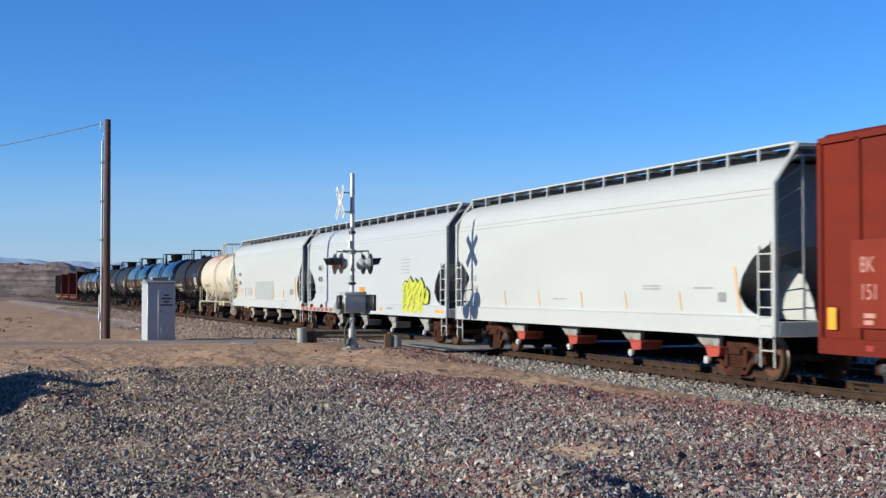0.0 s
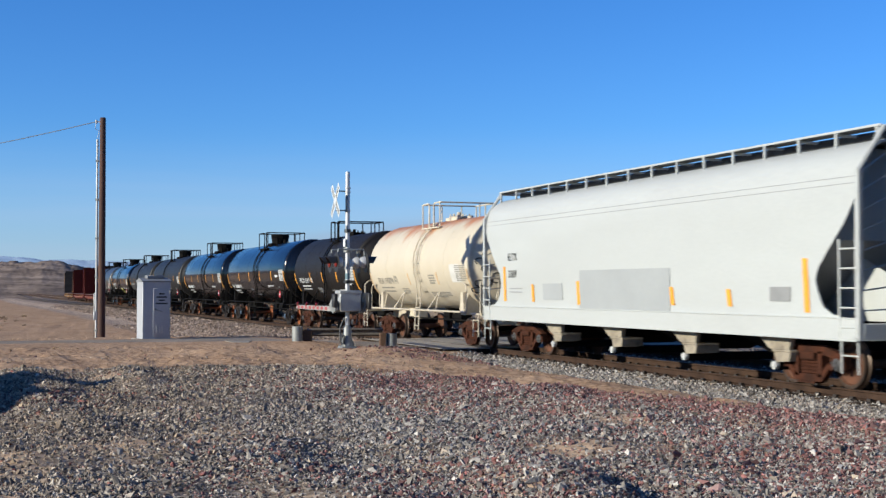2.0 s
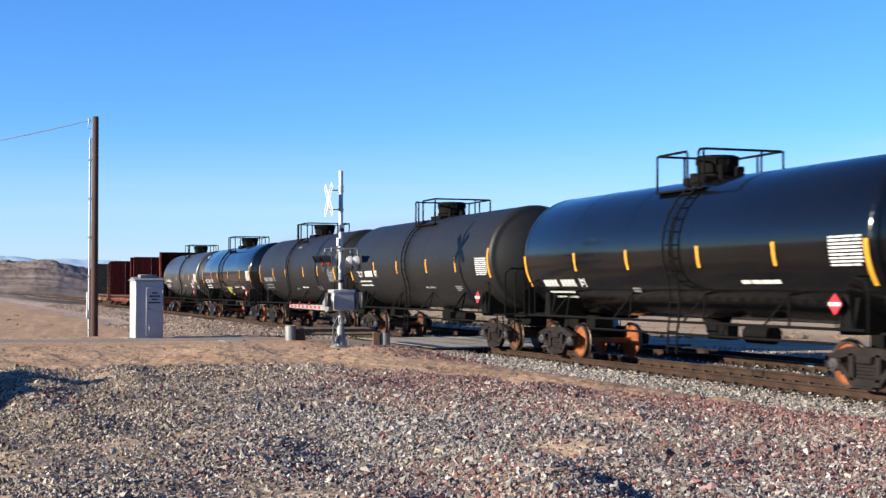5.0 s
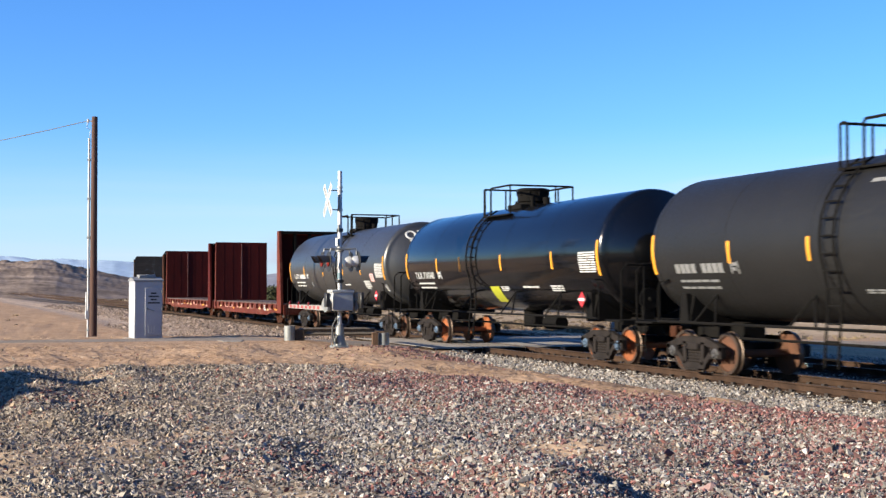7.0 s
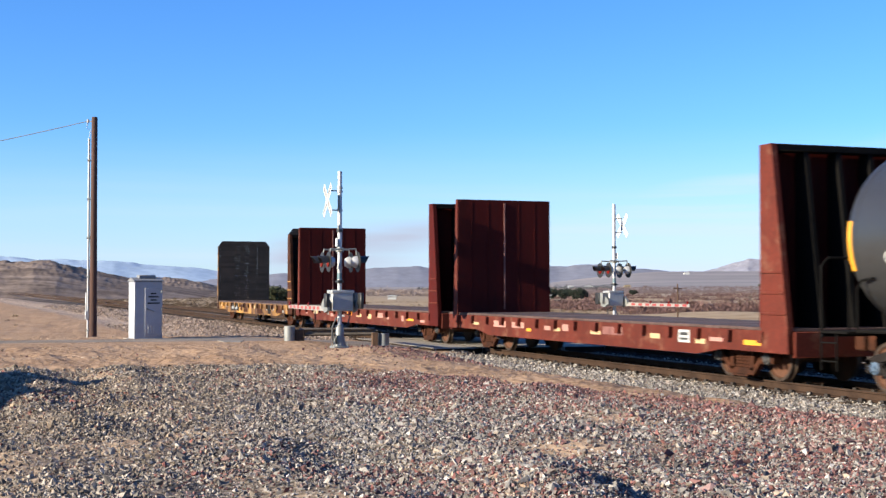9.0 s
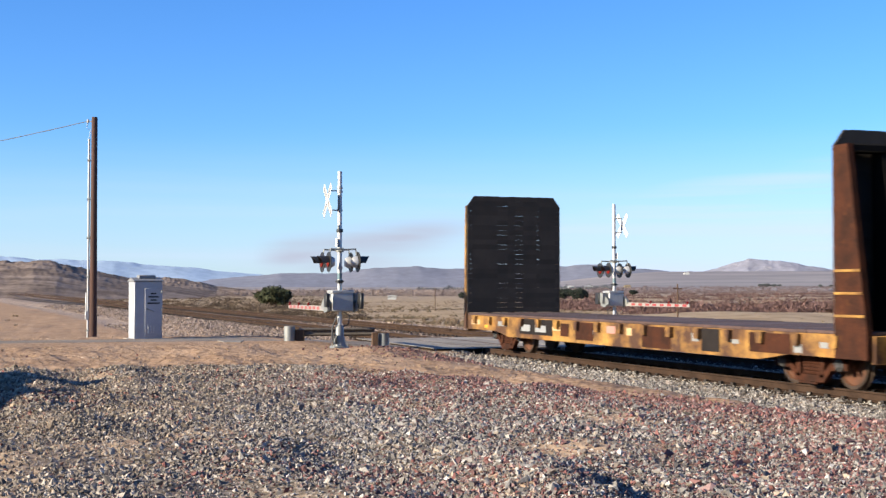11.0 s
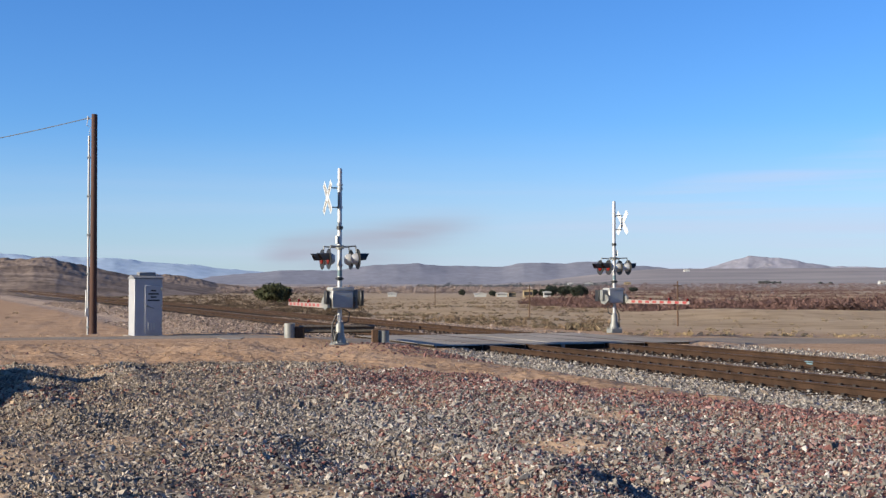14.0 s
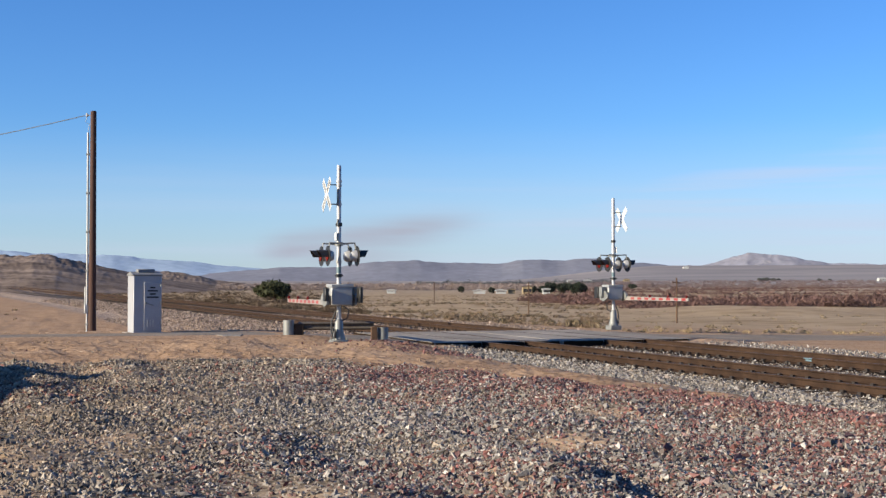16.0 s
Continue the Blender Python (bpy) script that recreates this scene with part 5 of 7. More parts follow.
TRAIN.append(build_tank(141.9, 156.7, M["tank_grey"], M["under"], "dusty dark grey tank car with bold white lettering", text="TILX", text_at=(-8.0, -18.0), blocks=((1.1, 2.1, -32.2, -34.4, 1, G_), (4.0, 4.6, -31.5, -39.0, 3, G_))))
TRAIN.append(build_tank(159.3, 174.1, M["tank_grey"], M["under"], "dusty dark grey tank car", 1.59, 2.75, G_, (-4.25, -1.55, 2.0, 4.57), rails=(-1.32, 0.6), housing=-0.08, steps=-1.08,
                        blocks=((-0.24, 0.31, -35.0, -38.8, 2, G_), (1.09, 2.11, -32.2, -34.4, 1, W), (4.0, 4.58, -31.5, -39.0, 3, G_), (-0.13, 0.44, 40.7, 37.5, 1, G_)), panel=(-3.7, -23.9)))
TRAIN.append(build_tank(176.8, 191.7, M["tank_gloss"], M["under"], "long glossy black tank car with a yellow sticker", 1.59, 2.75, W, (-4.3, -2.2, 1.17, 4.7), rails=(-1.45, 0.6), housing=-0.05, steps=-1.35, text="TILX 731048", number=False,
                        blocks=((0.66, 1.24, -32.1, -38.6, 3, W), (2.3, 3.42, -31.8, -33.8, 1, W), (4.18, 4.96, -31.0, -38.5, 3, W)), wheel="wheel_orange", cap="bearing_blue"))
TRAIN.append(build_tank(194.4, 209.2, M["tank_slate"], M["under"], "slate grey tank car with a sprayed tag on its end", 1.59, 2.75, W, (-4.63, -1.34, 1.8, 4.35), rails=(-0.57, 1.35), housing=0.0, steps=0.72, text="GATX", text_at=(-9.4, -18.2),
                        blocks=((1.67, 2.46, -27.5, -29.5, 1, W), (4.54, 5.31, -22.5, -36.3, 5, W), (5.52, 5.98, -12.5, -24.0, 0, "pink_sign"), (5.60, 5.90, -14.0, -22.5, 3, "red_ink"), (7.02, 7.29, -28.7, -40.0, 4, W), (-3.7, -3.5, -24.0, -32.0, 3, G_)), cap="bearing_blue"))
tag = TRAIN[-1]
tank_mark(TRAIN[10], "sticker", -0.25, 0.44, -55, -32, M["graffiti"], 1.59, 2.75, lean=-0.19)
rnd = random.Random(8)
for cy, cz, ry, rz, turns in ((-1.20, 2.72, 0.12, 0.10, 0.5), (-0.98, 2.48, 0.16, 0.12, 0.6), (-1.16, 2.03, 0.14, 0.10, 1.1), (-0.96, 2.05, 0.10, 0.14, 1.0), (-1.2, 1.82, 0.16, 0.08, 0.7), (-0.7, 2.2, 0.15, 0.16, 0.7), (-1.05, 2.95, 0.07, 0.05, 0.6)):
    bm = B()
    pts = []
    for k in range(11):
        a = 1.0 + 2 * math.pi * turns * k / 10
        y, z = cy + ry * math.cos(a) + rnd.uniform(-0.02, 0.02), cz + rz * math.sin(a)
        pts.append((5.27 + head_out(min(1.555, math.hypot(y, z - 2.72)), 1.56) + 0.006, y, z))
    pipe(bm, pts, 0.02, 5)
    part("sprayed_tag", bm, M["black_mark"], TRAIN[4], "dark sprayed tag")
for cy, cz, ry, rz, turns in ((-0.58, 3.82, 0.17, 0.14, 1.0), (-0.30, 3.82, 0.13, 0.15, 0.8), (-0.05, 3.86, 0.14, 0.10, 1.0), (0.20, 3.84, 0.12, 0.14, 0.75), (-0.10, 3.62, 0.22, 0.14, 0.6), (0.32, 3.66, 0.13, 0.12, 1.0), (0.05, 3.46, 0.14, 0.12, 0.7), (-0.42, 3.64, 0.20, 0.05, 0.5)):
    bm = B()
    pts = []
    for k in range(13):
        a = math.pi + 2 * math.pi * turns * k / 12
        y, z = cy + ry * math.cos(a), cz + rz * math.sin(a)
        pts.append((7.32 + head_out(min(1.585, math.hypot(y, z - 2.75)), 1.59) + 0.006, y, z))
    pipe(bm, pts, 0.04, 5)
    part("sprayed_tag", bm, M["white_mark"], tag, "white sprayed tag")
for car, hh, rows in ((TRAIN[6], 7.47, (3.16, 3.00)), (TRAIN[11], 7.32, (3.20, 3.06, 2.94))):
    for k, z in enumerate(rows):
        bm = B()
        x = hh + head_out(0.45, 1.59) + 0.012
        box(bm, x - 0.03, x, -0.32 + 0.10 * k, 0.10, z, z + 0.09)
        part("stencil_bar", bm, M["white_mark"], car, "", False)
SIDE_MARKS = ((5.14, 5.62, 0.70, 0.97, "cap_white"), (5.22, 5.54, 0.75, 0.80, "black_mark"), (5.22, 5.54, 0.85, 0.92, "black_mark"), (7.7, 8.63, 0.74, 0.84, "orange"), (6.42, 6.93, 0.77, 0.85, "faded_pink"),
              (5.85, 6.25, 0.70, 0.80, "tan_tape"), (3.89, 4.33, 0.74, 0.85, "tan_tape"), (-5.49, -4.58, 0.74, 0.92, "faded_pink"), (-4.13, -3.27, 0.75, 0.91, "faded_pink"), (1.52, 2.56, 0.75, 0.94, "faded_strip"),
              (0.86, 1.41, 0.73, 0.82, "tan_tape"), (-1.92, -1.53, 0.75, 0.86, "faded_pink"), (-1.28, -0.91, 0.74, 0.83, "tan_tape"), (-0.78, -0.42, 0.76, 0.93, "faded_pink"), (8.75, 8.98, 0.91, 0.95, "white_mark"), (-3.1, -2.8, 0.68, 0.76, "orange"), (-7.2, -6.7, 0.76, 0.84, "tan_tape"))
TRAIN.append(build_flat(210.83, 229.4, M["flat_red"], M["flat_red"], M["flat_red"], "empty red bulkhead flat car with a plank deck", marks=SIDE_MARKS))
TRAIN.append(build_flat(230.3, 250.1, M["flat_red"], M["face_red"], M["flat_red"], "empty red bulkhead flat car with a plank deck"))
TRAIN.append(build_flat(250.65, 270.05, M["flat_yellow"], M["dark_planks"], M["dark_planks"], "rusty yellow bulkhead flat car with dark plank bulkheads", 4.72, True))


for x0, x1, z0, z1, mm in ((-5.5, -3.3, 0.60, 1.02, "truck_dark"), (-5.35, -4.75, 0.68, 0.86, "pale_mark"), (-4.4, -3.7, 0.68, 0.86, "pale_mark"), (-1.9, -0.9, 0.56, 1.0, "rust"), (1.6, 2.9, 0.52, 1.0, "rust"),
                           (4.2, 4.9, 0.55, 1.02, "truck_dark"), (6.0, 7.4, 0.62, 1.0, "rust"), (-2.8, -2.3, 0.62, 0.95, "rust")):
    patch(TRAIN[14], "painted_panel", x0, x1, z0, z1, -1.536 - (0.006 if mm == "pale_mark" else 0.0), M[mm])
mark_hoppers(*TRAIN[1:4])


# ---- crossing signals, pole, cabinet ----
def build_signal(place, turn, label, length=4.7):
    """A crossing signal: mast, crossbuck facing local -y, lamp pairs facing -y and +y, gate mechanism and lowered arm towards local -x."""
    sig = empty("crossing_signal", Matrix.Translation(place) @ pose(0, 0, 0, 0, 0, turn), label, "crossing signal", "crossing signals")
    sig.scale = (1.023, 1.023, 1.023)
    bm = B()
    spin(bm, [(0.05, 0.20), (0.09, 0.20), (0.36, 0.13), (0.60, 0.12), (0.64, 0.10), (0.68, 0.075)], 'Z', 16)
    box(bm, -0.24, 0.24, -0.24, 0.24, -0.12, 0.06, 0.02)
    for a in (-0.19, 0.19):
        for b in (-0.19, 0.19):
            rod(bm, (a, b, 0.05), (a, b, 0.13), 0.02, 6)
    part("base", bm, M["zinc"], sig, "tapered aluminium mast base")
    bm = B()
    spin(bm, [(0.6, 0.066), (5.17, 0.066), (5.2, 0.055), (5.2, 0.0)], 'Z', 16)
    for z in (2.35, 2.9, 4.05, 4.6, 4.72):
        spin(bm, [(z - 0.03, 0.066), (z - 0.03, 0.085), (z + 0.03, 0.085), (z + 0.03, 0.066)], 'Z', 14)
    part("mast", bm, M["aluminium"], sig, "silver tubular mast")
    for z in (4.62, 4.05):
        bm = B()
        box(bm, -0.025, 0.025, -0.36, 0.02, z - 0.015, z + 0.015)
        part("sign_bracket", bm, M["black_metal"], sig)
    for k, a in enumerate((45, -45)):
        bm = B()
        box(bm, -0.61, 0.61, -0.003 - 0.004 * k, 0.003 - 0.004 * k, -0.115, 0.115)
        bmesh.ops.rotate(bm, verts=bm.verts, matrix=Matrix.Rotation(radians(a), 3, 'Y'))
        bmesh.ops.translate(bm, verts=bm.verts, vec=(0, -0.37 - 0.006 * k, 4.33))
        blade = part("crossbuck_blade", bm, M["cross_white"], sig, "white crossbuck blade with dark lettering")
        for s in (-1, 1):
            for j in range(4):
                bm = B()
                x = s * (0.17 + 0.11 * j)
                box(bm, x - 0.035, x + 0.035, -0.003, 0.003, -0.06, 0.06)
                bmesh.ops.rotate(bm, verts=bm.verts, matrix=Matrix.Rotation(radians(a), 3, 'Y'))
                bmesh.ops.translate(bm, verts=bm.verts, vec=(0, -0.378 - 0.012 * k, 4.33))
                part("letter_bar", bm, M["grey_mark"], blade, "", False)
    bm = B()
    box(bm, -0.11, 0.11, -0.105, -0.095, 2.98, 3.22, 0.003)
    part("number_sign", bm, M["cross_white"], sig, "small white plate")
    bm = B()
    spin(bm, [(2.82, 0.066), (2.82, 0.12), (2.94, 0.12), (2.94, 0.066)], 'Z', 14)
    rod(bm, (-0.40, 0, 2.88), (0.40, 0, 2.88), 0.035, 8)
    for x in (-0.37, 0.37):
        for d in (-1, 1):
            pipe(bm, [(x, 0, 2.88), (x, d * 0.38, 2.90), (x, d * 0.41, 2.72)], 0.028)
    part("lamp_crossarm", bm, M["zinc"], sig, "grey lamp crossarm")
    for x in (-0.37, 0.37):
        for d in (-1, 1):
            cx, cy, cz = x, d * 0.44, 2.52
            bm = B()
            spin(bm, [(0.0, 0.0), (0.0, 0.30), (0.012, 0.30), (0.012, 0.0)], 'Y', 28)
            bmesh.ops.translate(bm, verts=bm.verts, vec=(cx, cy, cz))
            lamp = part("lamp_background", bm, M["black_metal"], sig, "round black lamp background")
            bm = B()
            spin(bm, [(-d * 0.02, 0.175), (-d * 0.10, 0.165), (-d * 0.17, 0.12), (-d * 0.20, 0.0)], 'Y', 20)
            bmesh.ops.translate(bm, verts=bm.verts, vec=(cx, cy, cz))
            part("lamp_body", bm, M["aluminium"], lamp, "silver rounded lamp back")
            bm = B()
            spin(bm, [(d * 0.013, 0.150), (d * 0.03, 0.145), (d * 0.045, 0.10), (d * 0.05, 0.0)], 'Y', 20)
            bmesh.ops.translate(bm, verts=bm.verts, vec=(cx, cy, cz))
            part("lens", bm, M["lens"], lamp, "red signal lens")
            bm = B()
            n = 14
            rows = []
            for i in range(n + 1):
                a = radians(-10 + 200 * i / n)
                long = 0.36 - 0.16 * abs(i / n - 0.5) * 2
                for rr in (0.165, 0.172):
                    rows.append([bm.verts.new((cx + rr * math.cos(a), cy + d * yy, cz + rr * math.sin(a))) for yy in (0.012, long)])
            for i in range(n):
                for k in (0, 1):
                    p, q = rows[2 * i + k], rows[2 * i + 2 + k]
                    bm.faces.new((p[0], p[1], q[1], q[0]))
                p, q, p2_, q2_ = rows[2 * i], rows[2 * i + 2], rows[2 * i + 1], rows[2 * i + 3]
                bm.faces.new((p[1], q[1], q2_[1], p2_[1]))
            part("hood", bm, M["black_metal"], lamp, "black lamp hood")
    bm = B()
    box(bm, -0.24, 0.30, -0.30, 0.34, 1.08, 1.66, 0.03)
    box(bm, -0.26, 0.32, -0.32, 0.36, 1.60, 1.70, 0.02)
    box(bm, 0.05, 0.12, -0.34, -0.30, 1.50, 1.58)
    part("gate_mechanism", bm, M["gate_grey"], sig, "grey gate mechanism box")
    bm = B()
    prism(bm, [(-0.42, 1.18), (-0.05, 1.03), (0.26, 1.10), (0.26, 1.36), (-0.15, 1.47), (-0.42, 1.30)], -0.44, -0.36)
    part("arm_bracket", bm, M["zinc"], sig, "grey gate arm bracket")
    bm = B()
    prism(bm, [(-0.42, 1.18), (-0.05, 1.03), (0.26, 1.10), (0.26, 1.36), (-0.15, 1.47), (-0.42, 1.30)], 0.42, 0.48)
    part("arm_bracket", bm, M["zinc"], sig, "grey gate arm bracket")
    bm = B()
    box(bm, 0.30, 0.62, 0.46, 0.56, 1.15, 1.62, 0.02)
    part("counterweight", bm, M["black_metal"], sig, "dark iron counterweight")
    bm = B()
    box(bm, 0.30, 0.55, -0.56, -0.44, 1.20, 1.60, 0.02)
    part("counterweight", bm, M["black_metal"], sig, "dark iron counterweight")
    bm = B()
    pipe(bm, [(0.05, -0.10, 0.9), (0.02, -0.22, 0.62), (0.05, -0.24, 0.3), (0.1, -0.2, 0.1)], 0.025)
    part("cable", bm, M["wire"], sig, "black flexible cable")
    bm = B()
    pipe(bm, [(0.0, 0.12, 1.05), (0.02, 0.30, 0.95), (0.02, 0.26, 0.7), (0.0, 0.10, 0.62)], 0.022)
    part("cable", bm, M["wire"], sig, "black flexible cable")
    arm_y = -0.40
    bm = B()
    prism(bm, [(-0.2, 1.085), (-0.2, 1.235), (-0.5 - length, 1.215), (-0.5 - length, 1.105)], arm_y - 0.02, arm_y + 0.02)
    arm = part("gate_arm", bm, M["arm_white"], sig, "white gate arm with red reflective squares", False)
    for i in range(8):
        x = -0.75 - (length - 0.45) * i / 7.5
        bm = B()
        box(bm, x - 0.30 * length / 4.7, x, arm_y - 0.024, arm_y + 0.024, 1.115, 1.205)
        part("red_square", bm, M["stripe_red"], arm, "", False)
    for z, w in ((1.95, 0.30), (3.45, 0.10)):
        bm = B()
        spin(bm, [(z - 0.05, 0.066), (z - 0.05, 0.095), (z + 0.05, 0.095), (z + 0.05, 0.066)], 'Z', 14)
        box(bm, -w / 2, w / 2, -0.09, 0.09, z - 0.02, z + 0.02)
        part("mast_collar", bm, M["black_metal"], sig, "dark iron mast collar")
    for z, h in ((4.25, 0.5), (3.5, 0.22)):
        bm = B()
        box(bm, 0.03, 0.085, -0.075, -0.03, z - h / 2, z + h / 2, 0.01)
        part("conduit_clip", bm, M["zinc"], sig)
    bm = B()
    spin(bm, [(2.02, 0.066), (2.02, 0.069), (2.20, 0.069), (2.20, 0.066)], 'Z', 14)
    part("mast_sticker", bm, M["blue_mark"], sig, "faded blue sticker round the mast")
    for x in (-0.14, 0.14):
        bm = B()
        box(bm, x - 0.045, x + 0.045, -0.165, -0.13, 0.12, 0.40, 0.01)
        part("base_cover", bm, M["black_metal"], sig, "dark base cover plate")
    bm = B()
    box(bm, -0.12, 0.12, 0.40, 0.60, 1.20, 1.62, 0.02)
    part("junction_box", bm, M["zinc"], sig, "small grey junction box")
    for f in (0.38, 0.68, 0.97):
        bm = B()
        x = -0.5 - length * f
        spin(bm, [(1.20, 0.0), (1.20, 0.045), (1.29, 0.045), (1.32, 0.02), (1.32, 0)], 'Z', 10)
        bmesh.ops.translate(bm, verts=bm.verts, vec=(x, arm_y, 0))
        part("gate_light", bm, M["lens"], sig, "small red gate lamp")
    return sig


sig1 = build_signal(spot(-3.11, 39.8, 0.25), 0, "aluminium crossing signal with crossbuck, lamps and lowered gate", 4.2)
sig2 = build_signal(spot(7.07, 54.6, 0.20), 180, "aluminium crossing signal with lowered gate beyond the tracks")


def build_guard():
    """A low guard rail round the near signal's foot, ending in two standing pipes."""
    a, b = spot(-4.80, 41.4), spot(-1.88, 42.0)
    guard = empty("guard_rail", Matrix.Translation(a), "low steel guard rail on timber posts behind the signal", "guard rail")
    d = b - a
    n = d.normalized()
    side = Vector((-n.y, n.x, 0))
    za = float(height(a.x, a.y))
    bm = B()
    prof = [(-0.02, 0.14), (0.05, 0.19), (-0.02, 0.25), (-0.02, 0.29), (0.05, 0.35), (-0.02, 0.40), (-0.05, 0.40), (0.02, 0.35), (-0.05, 0.29), (-0.05, 0.25), (0.02, 0.19), (-0.05, 0.14)]
    ends = [[bm.verts.new(n * t * d.length + side * -u + Vector((0, 0, za + z))) for u, z in prof] for t in (0.10, 0.90)]
    for i in range(len(prof)):
        j = (i + 1) % len(prof)
        bm.faces.new((ends[0][i], ends[0][j], ends[1][j], ends[1][i]))
    bm.faces.new(ends[0])
    bm.faces.new(ends[1][::-1])
    part("beam", bm, M["guard_steel"], guard, "dull galvanised beam")
    for t, w in ((0.105, 0.30), (0.47, 0.12), (0.90, 0.20)):
        bm = B()
        box(bm, -w / 2, w / 2, -0.08, 0.08, -0.4, 0.47 if t > 0.2 else 0.35, 0.015)
        # The first post takes the dark tie colour for the pipe's cast shade.
        p = part("post", bm, M["timber"] if t > 0.2 else M["tie"], guard, "weathered brown timber post" if t > 0.2 else "timber post coloured dark for the shade of the pipe")
        q = a + d * t
        p.location = n * t * d.length + side * (0.11 if t == 0.47 else 0.0 if t < 0.2 else -0.10) + Vector((0, 0, float(height(q.x, q.y))))
        p.rotation_euler = (0, 0, math.atan2(n.y, n.x))
    for q in (a, b):
        z = float(height(q.x, q.y))
        pipe_ob = empty("steel_pipe_bollard", Matrix.Translation((q.x, q.y, z)), "short galvanised pipe standing on end", "bollard", "pipe bollards")
        bm = B()
        spin(bm, [(-0.3, 0.17), (0.46, 0.17), (0.46, 0.155), (0.30, 0.155), (0.30, 0.0)], 'Z', 24)
        part("pipe", bm, M["zinc"], pipe_ob)


build_guard()
bm = B()
run = [spot(-9.9 + 4.4 * k / 16, 49.4 + 1.2 * k / 16 + 0.2 * math.sin(k * 1.1)) for k in range(17)]
pipe(bm, [(p.x, p.y, float(height(p.x, p.y)) + 0.03) for p in run], 0.035, 6)
tagged(part("ground_cable", bm, M["wire"]), "black cable lying on the ground beside the cabinet", "cable")


def build_pole():
    q = spot(-14.41, 54.5)
    z = float(height(q.x, q.y))
    top = 2.05 + 303.5 / LENS * 54.5 - z
    pole = empty("utility_pole", Matrix.Translation((q.x, q.y, z)), "brown wooden utility pole with grey conduit", "utility pole")
    right = spot(1, 0) - spot(0, 0)
    bm = B()
    spin(bm, [(-0.3, 0.165), (0.0, 0.16), (2.0, 0.15), (4.5, 0.138), (top - 0.03, 0.12), (top, 0.105), (top, 0)], 'Z', 18)
    part("shaft", bm, M["pole_wood"], pole, "weathered brown shaft")
    out = -right * 0.20 + Vector((0.05, -0.02, 0))
    bm = B()
    rod(bm, out, out + Vector((0, 0, top - 0.9)), 0.045, 10)
    part("conduit", bm, M["conduit"], pole, "pale grey conduit running up the pole")
    bm = B()
    box(bm, -0.08, 0.08, -0.07, 0.07, 1.0, 1.95, 0.015)
    box(bm, -0.12, 0.12, -0.08, 0.08, 0.85, 1.2, 0.015)
    bmesh.ops.translate(bm, verts=bm.verts, vec=-right * 0.25)
    part("meter_box", bm, M["conduit"], pole, "grey meter box")
    for zz in (0.4, 2.6, 4.2, 5.8, 7.4):
        bm = B()
        rod(bm, out + Vector((0, 0, zz)) - right * 0.06, out + Vector((0, 0, zz)) + right * 0.06, 0.055, 8)
        part("conduit_strap", bm, M["zinc"], pole)
    bm = B()
    rod(bm, (0, 0, top - 0.22), -right * 0.26 + Vector((0, 0, top - 0.16)), 0.025, 8)
    spin_at = -right * 0.27 + Vector((0, 0, top - 0.17))
    rod(bm, spin_at - Vector((0, 0, 0.07)), spin_at + Vector((0, 0, 0.07)), 0.045, 8)
    pipe(bm, [spin_at, spin_at + Vector((0.02, -0.05, -0.30)), -right * 0.16 + Vector((0, 0, top - 0.55)), out + Vector((0, 0, top - 0.85))], 0.014)
    part("insulator", bm, M["conduit"], pole, "wire bracket with drip loop")
    a = Vector((q.x, q.y, z)) + spin_at
    b = spot(-57.0, 70.0, a.z - 0.5)
    pts = []
    for i in range(25):
        t = i / 24
        p = a.lerp(b, t)
        p.z -= 4 * 1.7 * t * (1 - t)
        pts.append(p)
    bm = B()
    pipe(bm, pts, 0.018, 5)
    tagged(part("overhead_wire", bm, M["wire"]), "thin dark service wire sagging from the pole", "wire")


build_pole()
bm = B()
slab = [(-41.7, -8.4), (-41.1, -7.9), (-40.1, -8.2), (-40.2, -8.7), (-41.2, -8.7)]
low, high = ([bm.verts.new((x, y, float(height(x, y)) + dz)) for x, y in slab] for dz in (-0.1, 0.02))
bm.faces.new(low)
bm.faces.new(high[::-1])
for k in range(5):
    bm.faces.new((low[k], high[k], high[(k + 1) % 5], low[(k + 1) % 5]))
tagged(part("concrete_slab", bm, M["concrete"], None, "", False), "pale broken concrete slab lying beside the road", "slab")


